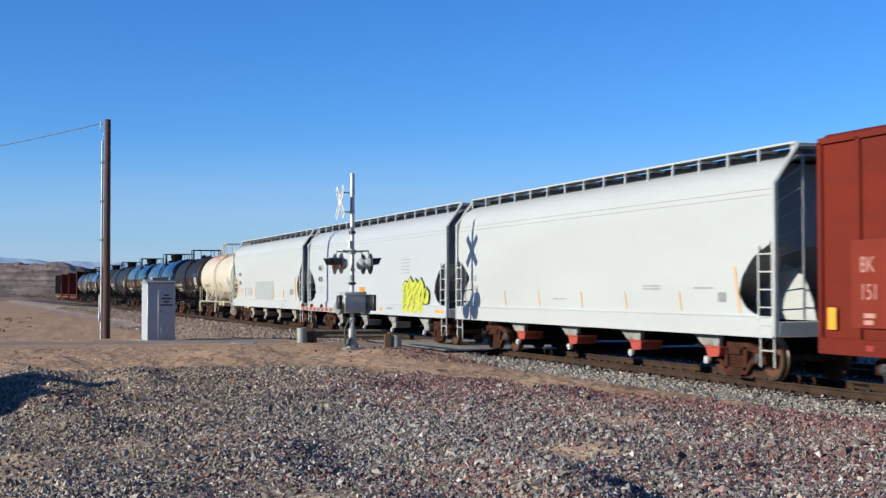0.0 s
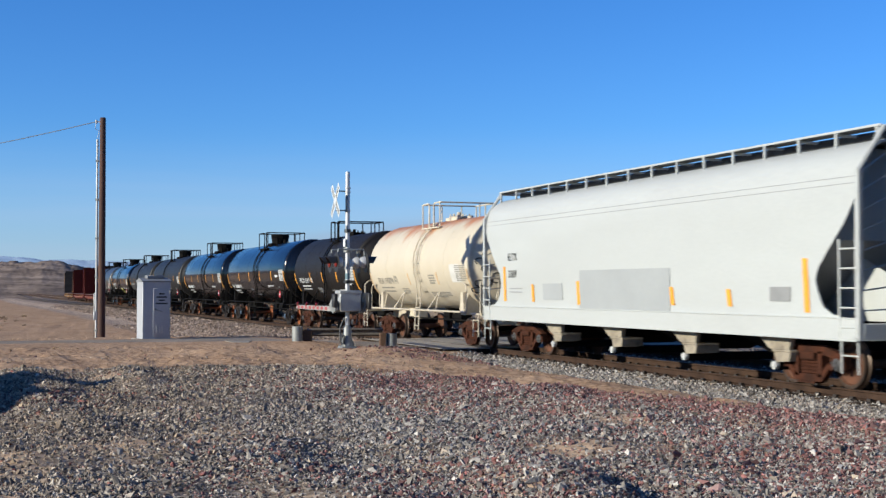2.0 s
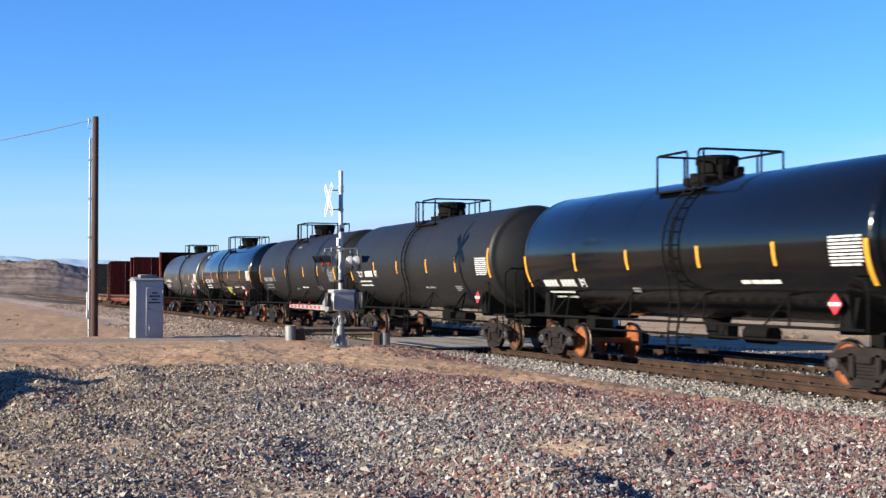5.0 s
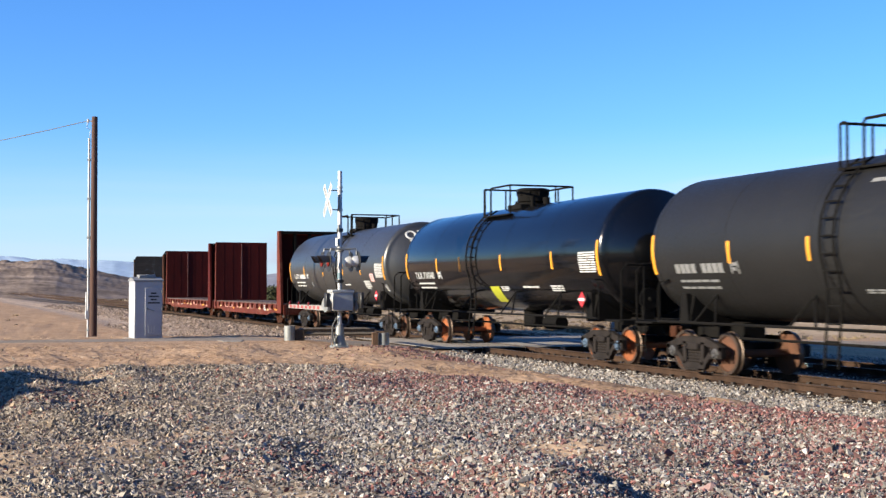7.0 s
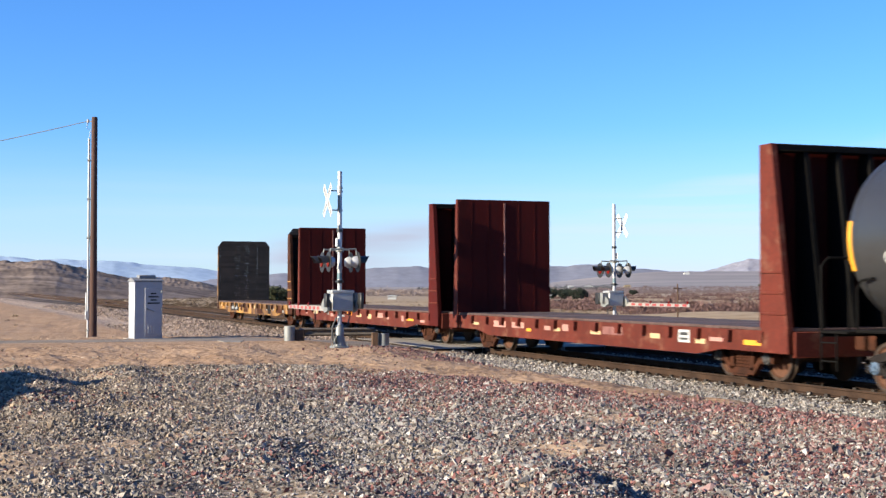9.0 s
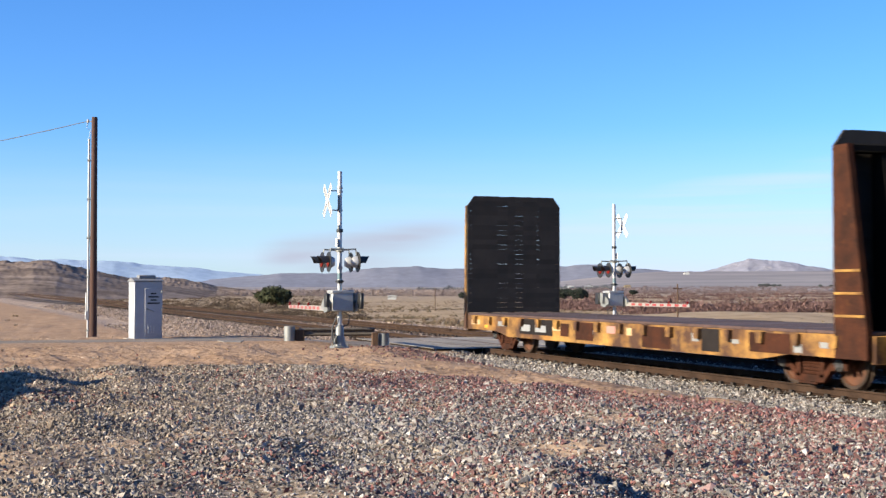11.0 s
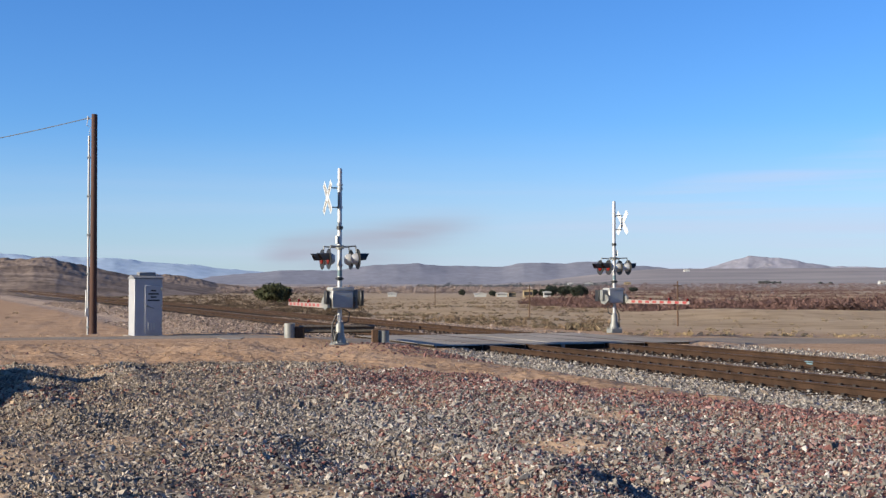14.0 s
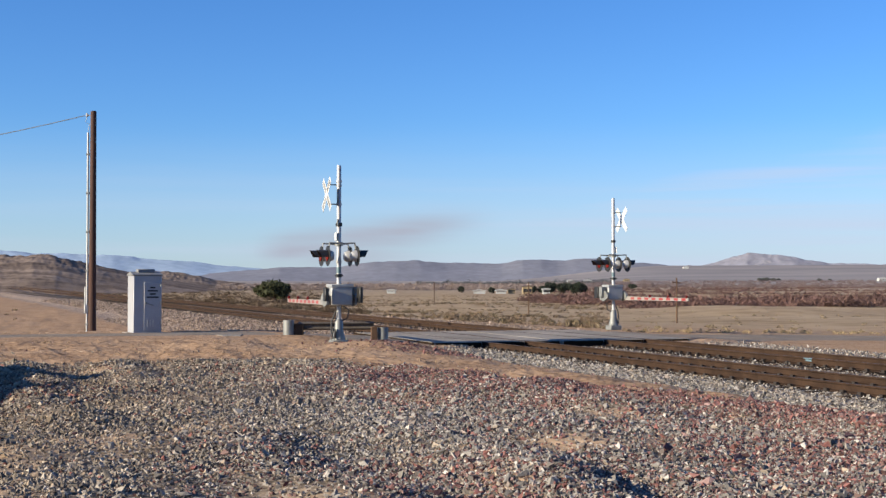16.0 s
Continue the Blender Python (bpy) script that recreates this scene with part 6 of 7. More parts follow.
def build_case():
    q = spot(-10.57, 47.0)
    z = float(height(q.x, q.y))
    face = math.degrees(math.atan2(EYE.y - q.y, EYE.x - q.x)) + 90
    case = empty("relay_cabinet", Matrix.Translation((q.x, q.y, z)) @ pose(0, 0, 0, 0, 0, face + 14), "silver grey steel relay cabinet on the roadside", "relay cabinet")
    case.scale = (1.08, 1.08, 1.08)
    H = 1.88
    bm = B()
    box(bm, -0.46, 0.46, -0.40, 0.40, -0.15, H, 0.015)
    part("body", bm, M["case_paint"], case, "silver grey painted body")
    bm = B()
    prism(bm, [(-0.43, H + 0.0), (0.43, H), (0.43, H + 0.03), (0.0, H + 0.13), (-0.43, H + 0.03)], -0.49, 0.49, 'X')
    part("roof", bm, M["case_roof"], case, "shallow overhanging roof")
    bm = B()
    box(bm, -0.26, 0.30, -0.16, 0.16, H + 0.08, H + 0.21, 0.02)
    part("vent_cap", bm, M["case_roof"], case)
    bm = B()
    box(bm, -0.12, 0.42, -0.425, -0.40, 0.10, H - 0.22, 0.008)
    door = part("door", bm, M["case_paint"], case, "access door with louvres")
    for k in range(3):
        bm = B()
        box(bm, -0.02 + 0.09 * k, 0.02 + 0.09 * k, -0.436, -0.424, 0.20, 0.44, 0.004)
        part("louvre", bm, M["conduit"], door)
    bm = B()
    rod(bm, (-0.05, -0.44, 0.98), (0.18, -0.44, 0.90), 0.016, 6)
    rod(bm, (-0.05, -0.42, 0.98), (-0.05, -0.46, 0.98), 0.04, 10)
    part("handle", bm, M["zinc"], door, "steel door handle")
    for zz in (0.35, 0.98, 1.55):
        bm = B()
        rod(bm, (0.43, -0.43, zz - 0.05), (0.43, -0.43, zz + 0.05), 0.025, 8)
        part("hinge", bm, M["zinc"], door)
    for k, w in enumerate((0.18, 0.34, 0.20, 0.40)):
        bm = B()
        box(bm, 0.16 - w / 2, 0.16 + w / 2, -0.431, -0.424, 1.46 - 0.105 * k, 1.51 - 0.105 * k)
        part("notice_bar", bm, M["black_mark"], door, "dark stencilled notice line", False)
    bm = B()
    box(bm, -0.62, 0.62, -0.52, 0.52, -0.2, 0.02, 0.02)
    part("slab", bm, M["concrete"], case, "thin concrete slab")


build_case()


# ---- loose rock ----
def build_stones(name, place, size, colour, label, seed):
    """One object of many jagged rocks: place (n, 3), size (n,), colour (n, 3)."""
    rng = np.random.RandomState(seed)
    n = len(place)
    base = np.array([(-1, -0.45, -0.2), (0.9, -0.5, 0.1), (0.15, 1, -0.1), (-0.55, 0.6, 0.35), (0.1, 0.1, -1), (0.05, -0.05, 1)], float) * 0.56
    v = base[None] + rng.uniform(-0.22, 0.22, (n, 6, 3))
    v = v * (size[:, None] * rng.uniform(0.65, 1.35, (n, 3)) * np.array([1.12, 0.95, 0.72]))[:, None, :]
    q = rng.normal(size=(n, 4)) * np.array([1.3, 0.6, 0.6, 1.4])
    q /= np.linalg.norm(q, axis=1)[:, None]
    w, x, y, z = q.T
    rot = np.stack([1 - 2 * (y * y + z * z), 2 * (x * y - z * w), 2 * (x * z + y * w), 2 * (x * y + z * w), 1 - 2 * (x * x + z * z), 2 * (y * z - x * w),
                    2 * (x * z - y * w), 2 * (y * z + x * w), 1 - 2 * (x * x + y * y)], -1).reshape(n, 3, 3)
    v = np.einsum('nij,nkj->nki', rot, v) + place[:, None, :]
    tris = np.array([(0, 1, 5), (1, 2, 5), (2, 3, 5), (3, 0, 5), (1, 0, 4), (2, 1, 4), (3, 2, 4), (0, 3, 4)])
    f = (tris[None] + 6 * np.arange(n)[:, None, None]).reshape(-1, 3)
    me = bpy.data.meshes.new(name)
    me.vertices.add(n * 6)
    me.vertices.foreach_set("co", v.astype('f').ravel())
    me.loops.add(len(f) * 3)
    me.loops.foreach_set("vertex_index", f.astype('i').ravel())
    me.polygons.add(len(f))
    me.polygons.foreach_set("loop_start", np.arange(0, len(f) * 3, 3, dtype='i'))
    me.polygons.foreach_set("use_smooth", np.zeros(len(f), dtype=bool))
    at = me.color_attributes.new("tone", 'FLOAT_COLOR', 'POINT')
    c = np.ones((n, 6, 4), 'f')
    c[:, :, :3] = colour[:, None, :]
    at.data.foreach_set("color", c.ravel())
    me.update()
    me.validate()
    me.materials.append(stone_material(name + "_rock"))
    return tagged(new(name, me), label, "gravel", kind="stuff")


def stone_material(name):
    m = surf(name, (1, 1, 1), (0.85, 0.84, 0.82), 0.9, 0, 6.0, 60.0, 0.22, 0.3, spec=0.25)
    n, l = m.node_tree.nodes, m.node_tree.links
    b = n["Principled BSDF"]
    grain = b.inputs["Base Color"].links[0].from_socket
    at = n.new("ShaderNodeAttribute")
    at.attribute_name = "tone"
    x = n.new("ShaderNodeMix")
    x.data_type, x.blend_type = 'RGBA', 'MULTIPLY'
    x.inputs[0].default_value = 1.0
    l.new(at.outputs["Color"], x.inputs[6])
    l.new(grain, x.inputs[7])
    l.new(x.outputs[2], b.inputs["Base Color"])
    return m


PALETTE = np.array((0.735, 0.73, 0.735)) * np.array([(0.39, 0.36, 0.325), (0.27, 0.248, 0.225), (0.50, 0.46, 0.415), (0.17, 0.152, 0.138), (0.32, 0.265, 0.23), (0.44, 0.365, 0.285), (0.52, 0.49, 0.45)])
REDS = 0.66 * np.array([(0.35, 0.155, 0.138), (0.27, 0.14, 0.13), (0.38, 0.245, 0.222), (0.19, 0.105, 0.098)])


def scatter_gravel():
    rng = np.random.RandomState(11)
    n = 640000
    deep = np.sqrt(rng.uniform(8.8 ** 2, 31.0 ** 2, n))
    lat = rng.uniform(-0.37, 0.40, n) * deep
    keep = rng.uniform(0, 1, n) < np.interp(deep, [9, 13, 20, 31], [1.0, 0.80, 0.58, 0.50])
    deep, lat = deep[keep], lat[keep]
    x = lat * SIN - deep * COS
    y = EYE.y + lat * COS + deep * SIN
    g = gravel_mask(x, y)
    thin = 0.22 + 0.78 * step(-0.8, -0.1, wave(x, y, 3.0, 21) + 0.35 * wave(x, y, 0.9, 22) + 0.30 * lat * step(-1.0, -2.5, lat) * step(21, 13, deep) + 0.10 * lat * step(16, 10, deep) * step(-2.5, -1.0, lat))
    stray = 0.0025
    keep = rng.uniform(0, 1, len(x)) < np.maximum(g * thin, np.where(y < -3.2, stray, 0))
    x, y, deep, lat = x[keep], y[keep], deep[keep], lat[keep]
    size = np.exp(rng.normal(math.log(0.0265), 0.36, len(x))) * np.interp(deep, [9, 14, 20, 31], [1.0, 1.05, 1.12, 1.3])
    z = height(x, y) + size * rng.uniform(-0.05, 0.40, len(x))
    col = PALETTE[rng.choice(len(PALETTE), len(x), p=[0.26, 0.22, 0.12, 0.15, 0.12, 0.08, 0.05])]
    red = np.clip(0.03 + 0.30 * step(-2.0, 3, lat) + 0.95 * step(-7.6, -5.2, y) * step(-34, -22, x) + 0.20 * step(0.1, 0.9, wave(x, y, 4.0, 23)) + 0.68 * np.exp(-((deep - 23.5) / 3.4) ** 2) * step(-4.5, -0.5, lat), 0, 0.88)
    isred = rng.uniform(0, 1, len(x)) < red
    size = np.clip(size, 0.012, 0.11)
    col = np.where(isred[:, None], REDS[rng.choice(4, len(x))], col) * np.clip(np.exp(rng.normal(-0.13, 0.34, (len(x), 1))), 0.32, 1.3)
    dusty = step(-0.5, -4.5, lat)[:, None]
    col = col * (1 - dusty + dusty * np.array([[1.02, 0.94, 0.83]]))
    build_stones("gravel", np.stack([x, y, z], -1), size, col, "loose grey, tan and reddish crushed rock", 12)


def scatter_ballast():
    rng = np.random.RandomState(13)
    n = 108000
    x = -9 - 75 * rng.uniform(0, 1, n) ** 1.6
    y = np.where(rng.uniform(0, 1, n) < 0.66, rng.uniform(-4.4 - 3.6 * step(-46, -52, x), -0.86, n), rng.uniform(5.0, 9.0, n))
    inner = rng.uniform(0, 1, n) < 0.08
    y = np.where(inner, rng.uniform(0.95, 3.35, n), y)
    far = np.arange(n) > 90000
    x = np.where(far, rng.uniform(-190, -84, n), x)
    y = np.where(far, rng.uniform(-5.9, -1.4, n), y)
    keep = rng.uniform(0, 1, n) < ballast_mask(x, y)
    x, y = x[keep], y[keep]
    size = np.exp(rng.normal(math.log(0.036), 0.32, len(x))) * np.interp(-x, [9, 40, 85, 190], [1.0, 1.3, 1.8, 3.2])
    z = height(x, y) + size * rng.uniform(0.0, 0.45, len(x))
    col = PALETTE[rng.choice(len(PALETTE), len(x), p=[0.26, 0.22, 0.16, 0.14, 0.06, 0.08, 0.08])] * rng.uniform(0.5, 1.3, (len(x), 1))
    col = col * np.where((x < -46)[:, None], np.array([[0.98, 0.83, 0.75]]), np.array([[0.97, 0.97, 0.965]]))
    build_stones("ballast", np.stack([x, y, z], -1), size, col, "pale grey crushed ballast beside the rails", 14)


def scatter_clods():
    """Lumps of dry sand and a few rocks on the verge between the rock spread and the road."""
    rng = np.random.RandomState(15)
    n = 8000
    deep = rng.uniform(24, 52, n)
    lat = rng.uniform(-0.36, 0.12, n) * deep
    x, y = lat * SIN - deep * COS, EYE.y + lat * COS + deep * SIN
    keep = (gravel_mask(x, y) < 0.2) & (y < -3.6) & (np.abs(x + 43) > 4.6)
    keep &= rng.uniform(0, 1, n) < 0.25 + 0.75 * step(-0.2, 0.6, wave(x, y, 2.0, 24))
    x, y = x[keep], y[keep]
    size = np.exp(rng.normal(math.log(0.026), 0.45, len(x)))
    size = np.clip(size, 0.012, 0.09)
    z = height(x, y) + size * rng.uniform(-0.2, 0.2, len(x))
    col = np.array((0.31, 0.218, 0.136)) * rng.uniform(0.75, 1.15, (len(x), 1))
    rock = rng.uniform(0, 1, len(x)) < 0.12 + 0.6 * np.exp(-((x + 33) / 3) ** 2 - ((y + 6) / 2) ** 2)
    col = np.where(rock[:, None], REDS[rng.choice(4, len(x))], col)
    k = 1500
    xm, ym = rng.normal(-32.6, 1.9, k), rng.normal(-5.3, 0.9, k)
    keep = (ym < -3.4) & (xm < -29)
    xm, ym = xm[keep], ym[keep]
    sm = np.clip(np.exp(rng.normal(math.log(0.036), 0.5, len(xm))), 0.015, 0.13)
    x, y, size = np.concatenate([x, xm]), np.concatenate([y, ym]), np.concatenate([size, sm])
    z = np.concatenate([z, height(xm, ym) + sm * rng.uniform(-0.1, 0.35, len(xm))])
    col = np.concatenate([col, REDS[rng.choice(4, len(xm))] * rng.uniform(0.6, 1.1, (len(xm), 1))])
    build_stones("dirt_clods", np.stack([x, y, z], -1), size, col, "lumps of dry sand and rock on the verge", 16)


scatter_gravel()
scatter_ballast()
scatter_clods()


# ---- far country ----
def build_ridge(name, label, dist, a0, a1, peaks, base, colour, rough, seed, deep=0.35, line=None, sink=22, fold=0.02):
    """A range of hills on an arc round the viewer: peaks are (angle, width, height) in degrees and metres."""
    rng = np.random.RandomState(seed)
    na, nr = 420, 72
    ang = np.linspace(a0, a1, na)
    prof = np.interp(ang, line[0], line[1]) if line else np.zeros(na)
    for c, w, h in peaks:
        prof = prof + h * np.exp(-((ang - c) / w) ** 2)
    jag = sum(np.sin(ang * f + p) / (k + 2) for k, (f, p) in enumerate(zip((1.3, 2.5, 4.3, 7.1, 10.3), rng.uniform(0, 6.28, 5))))
    t = np.linspace(-1, 1, nr)
    A, T = np.meshgrid(ang, t, indexing='ij')
    shape = np.clip(1 - np.abs(T), 0, 1) ** 0.8
    R = dist * (1 + T * deep * 0.5)
    az = np.pi - TH - np.radians(A)
    X, Y = R * np.cos(az), EYE.y + R * np.sin(az)
    s = dist * fold
    folds = sum(np.abs(wave(X, Y, s * f, seed + k)) / (k + 1) for k, f in enumerate((3.0, 1.4, 0.7, 0.35))) / 1.6
    Z = base + prof[:, None] * shape * (1 + rough * (0.35 - folds) + 0.04 * jag[:, None] * shape ** 12) - sink * (1 - shape)
    co = np.stack([X, Y, Z], -1).reshape(-1, 3)
    i = np.arange(na - 1)[:, None] * nr
    j = np.arange(nr - 1)[None, :]
    quads = np.stack([i + j, i + nr + j, i + nr + j + 1, i + j + 1], -1).reshape(-1, 4)
    me = bpy.data.meshes.new(name)
    me.from_pydata(co.tolist(), [], quads.tolist())
    for p in me.polygons:
        p.use_smooth = True
    me.materials.append(colour)
    return tagged(new(name, me), label, "hills", kind="structure")


HILL = surf("eroded_tan_hill", (0.29, 0.225, 0.18), (0.15, 0.115, 0.095), 0.95, 0, 0.035, 0.9, 0.4, 0.0, (0.095, 0.074, 0.062), 0.5, 0.09, (1, 1, 2.2), spec=0.0)
# Aerial haze is put into these three base colours; the peak's patches are rock.
HAZED_BLUE_RANGE = surf("haze_blue_range", (0.345, 0.435, 0.545), (0.315, 0.40, 0.505), 1.0, 0, 0.004, 0.03, 0.12, 0.0, spec=0.0)
HAZED_MAUVE_RANGE = surf("haze_mauve_range", (0.205, 0.21, 0.248), (0.185, 0.192, 0.23), 1.0, 0, 0.004, 0.03, 0.15, 0.0, spec=0.0)
HAZED_PEAK_ROCK = surf("haze_tinted_peak", (0.235, 0.233, 0.272), (0.20, 0.20, 0.238), 1.0, 0, 0.006, 0.03, 0.2, 0.0, (0.46, 0.42, 0.40), 0.36, 0.012, spec=0.0)
build_ridge("hill_near", "eroded tan badland hill with dark gullies", 760, -34, -8.6, [], -2.6, HILL, 0.12, 31, 0.9,
            ((-34, -26, -18.5, -17.2, -16.3, -15.6, -14.9, -14.0, -13.3, -12.2, -11, -10, -8.6), (20, 20.5, 19.4, 19.9, 19.1, 17.0, 14.7, 12.2, 10.4, 7.5, 4.5, 2.2, 0)), 5, 0.012)
build_ridge("mesa_low", "low eroded tan mesa beside the line", 1150, -16.2, -6.5, [], -2.0, HILL, 0.20, 32, 0.5,
            ((-16.2, -15, -13.8, -12.6, -11.7, -11.0, -10.3, -9.7, -8.2, -6.5), (6, 11, 12.5, 12.5, 13.2, 11.5, 9.0, 6.0, 2.5, 0)), 5, 0.008)
build_ridge("mountains_left", "far mountain range coloured blue for haze", 4300, -40, -1.0, [], 4, HAZED_BLUE_RANGE, 0.06, 33, 0.2,
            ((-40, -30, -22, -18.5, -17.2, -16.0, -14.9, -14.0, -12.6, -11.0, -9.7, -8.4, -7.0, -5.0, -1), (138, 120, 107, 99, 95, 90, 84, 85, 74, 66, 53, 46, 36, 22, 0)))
build_ridge("mountains_middle", "far desert range coloured mauve for haze", 4100, -14, 14.0, [], 4, HAZED_MAUVE_RANGE, 0.05, 34, 0.2,
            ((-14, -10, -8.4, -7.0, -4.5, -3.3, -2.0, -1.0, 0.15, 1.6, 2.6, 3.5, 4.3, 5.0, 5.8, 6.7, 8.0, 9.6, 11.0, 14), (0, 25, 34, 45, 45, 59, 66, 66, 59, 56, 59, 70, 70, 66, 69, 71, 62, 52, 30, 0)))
build_ridge("mountain_right", "far rocky peak with pale patches, tinted for haze", 4450, 5.0, 30.0, [], 7, HAZED_PEAK_ROCK, 0.16, 35, 0.1,
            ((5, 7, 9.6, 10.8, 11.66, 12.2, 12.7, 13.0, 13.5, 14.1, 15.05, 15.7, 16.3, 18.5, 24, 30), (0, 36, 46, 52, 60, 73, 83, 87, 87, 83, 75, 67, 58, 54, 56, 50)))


def build_scrub(name, label, count, size, tone, zone, seed, tall=0.7):
    """Many small ragged bushes as one object: each a tuft of upright blades. zone(rng, n) gives lat and deep."""
    rng = np.random.RandomState(seed)
    lat, deep = zone(rng, count)
    x = lat * SIN - deep * COS
    y = EYE.y + lat * COS + deep * SIN
    z = height(x, y)
    s = size * np.exp(rng.normal(0, 0.35, len(x)))
    k = 34 if size < 0.7 else 64
    ang = rng.uniform(0, 6.28, (len(x), k))
    rad = np.sqrt(rng.uniform(0, 1, (len(x), k))) * 0.6
    px = x[:, None] + s[:, None] * rad * np.cos(ang)
    py = y[:, None] + s[:, None] * rad * np.sin(ang)
    pz = z[:, None] + s[:, None] * tall * (1 - rad ** 2 * 1.6) * rng.uniform(0.15, 1.0, (len(x), k))
    w = s[:, None] * rng.uniform(0.05, 0.13, (len(x), k)) * (0.85 if size < 0.7 else 0.5)
    a2 = rng.uniform(0, 6.28, (len(x), k))
    tip = np.stack([px + rng.normal(0, 0.2, px.shape) * s[:, None], py + rng.normal(0, 0.2, px.shape) * s[:, None], pz + w * 2.2], -1)
    l = np.stack([px - w * np.cos(a2), py - w * np.sin(a2), pz - w * 0.9], -1)
    r = np.stack([px + w * np.cos(a2), py + w * np.sin(a2), pz - w * 0.9], -1)
    v = np.stack([l, r, tip], 2).reshape(-1, 3)
    nt = len(v) // 3
    me = bpy.data.meshes.new(name)
    me.vertices.add(len(v))
    me.vertices.foreach_set("co", v.astype('f').ravel())
    me.loops.add(nt * 3)
    me.loops.foreach_set("vertex_index", np.arange(nt * 3, dtype='i'))
    me.polygons.add(nt)
    me.polygons.foreach_set("loop_start", np.arange(0, nt * 3, 3, dtype='i'))
    me.update()
    me.materials.append(surf(name + "_twigs", tone[0], tone[1], 0.95, 0, 0.05, 3.0, 0.3, 0, island=0.3, spec=0.1))
    return tagged(new(name, me), label, "scrub", kind="stuff")


def band(d0, d1, l0, l1, power=1.0, gaps=0.0):
    def zone(rng, n):
        if gaps:
            n *= 2
        deep = d0 + (d1 - d0) * rng.uniform(0, 1, n) ** power
        lat = rng.uniform(l0, l1, n) * deep
        y = EYE.y + lat * COS + deep * SIN
        x = lat * SIN - deep * COS
        keep = (y > 11) & ~((np.abs(x + 43) < 6.5) & (y < 62))
        if gaps:
            keep &= (wave(x, y * 0.5, gaps, 47) + 0.5 * wave(x, y * 0.5, gaps * 0.3, 48) > np.where(deep < 235, 0.0, 0.32)) & (deep > 150 + 26 * wave(lat, deep * 0.0, 12, 49) + 420 * np.clip(0.2 - lat / deep, 0, 1))
        return lat[keep], deep[keep]
    return zone


build_scrub("dry_scrub", "low dry tan desert bushes", 6500, 0.25, ((0.212, 0.150, 0.098), (0.148, 0.106, 0.070)), band(60, 420, -0.34, 0.13, 1.5), 41, 0.36)
build_scrub("grass_tufts", "low pale tufts of dry grass", 260, 0.20, ((0.2508, 0.1976, 0.1292), (0.1976, 0.152, 0.0988)), band(60, 180, 0.1, 0.37, 1.2), 46, 0.4)
build_scrub("sage_scrub", "grey-green sage bushes", 1700, 0.33, ((0.140, 0.108, 0.068), (0.100, 0.079, 0.052)), band(58, 260, -0.34, 0.12, 1.4), 42, 0.5)
build_scrub("red_thicket", "reddish-brown bare thicket on the flats", 6500, 1.2, ((0.150, 0.088, 0.076), (0.108, 0.068, 0.060)), band(142, 900, 0.06, 0.37, 1.25, 60.0), 43, 0.62)
# Haze is mixed into this brush's tone as a pale mauve.
build_scrub("far_brush", "brown brush tinted mauve for haze, thinning out up the slope", 2800, 2.2, ((0.190, 0.142, 0.136), (0.155, 0.120, 0.116)), band(850, 1500, 0.07, 0.37, 1.0), 59, 0.55)
build_scrub("dark_scrub", "dark brown brush on the plain below the hills", 4200, 0.75, ((0.114, 0.0798, 0.0532), (0.076, 0.057, 0.0395)), band(85, 800, -0.37, -0.06, 1.3), 50, 0.5)
build_scrub("pale_trees", "band of pale leafless trees across the valley", 5000, 2.2, ((0.27, 0.215, 0.19), (0.205, 0.163, 0.147)), band(680, 1050, -0.17, 0.10, 1.0), 44, 0.75)
build_scrub("town_trees", "far line of dark trees among houses", 500, 3.2, ((0.115, 0.12, 0.125), (0.085, 0.09, 0.10)), band(1350, 1750, -0.02, 0.13, 1.0), 57, 0.7)


def weed_zone(rng, n):
    x, y = rng.uniform(-50.5, -48.0, n), 9.5 + 26 * rng.uniform(0, 1, n)
    return x * SIN + (y - EYE.y) * COS, -x * COS + (y - EYE.y) * SIN


build_scrub("roadside_weeds", "dry straw-coloured weeds along the road edge", 130, 0.19, ((0.30, 0.225, 0.13), (0.20, 0.15, 0.09)), weed_zone, 58, 0.7)
build_scrub("verge_scrub", "sparse dry bushes on the sandy bank", 26, 0.28, ((0.1672, 0.1178, 0.0722), (0.114, 0.0836, 0.057)), lambda rng, n: (rng.uniform(-0.37, -0.322, n) * (dd := rng.uniform(70, 120, n)), dd), 45, 0.6)


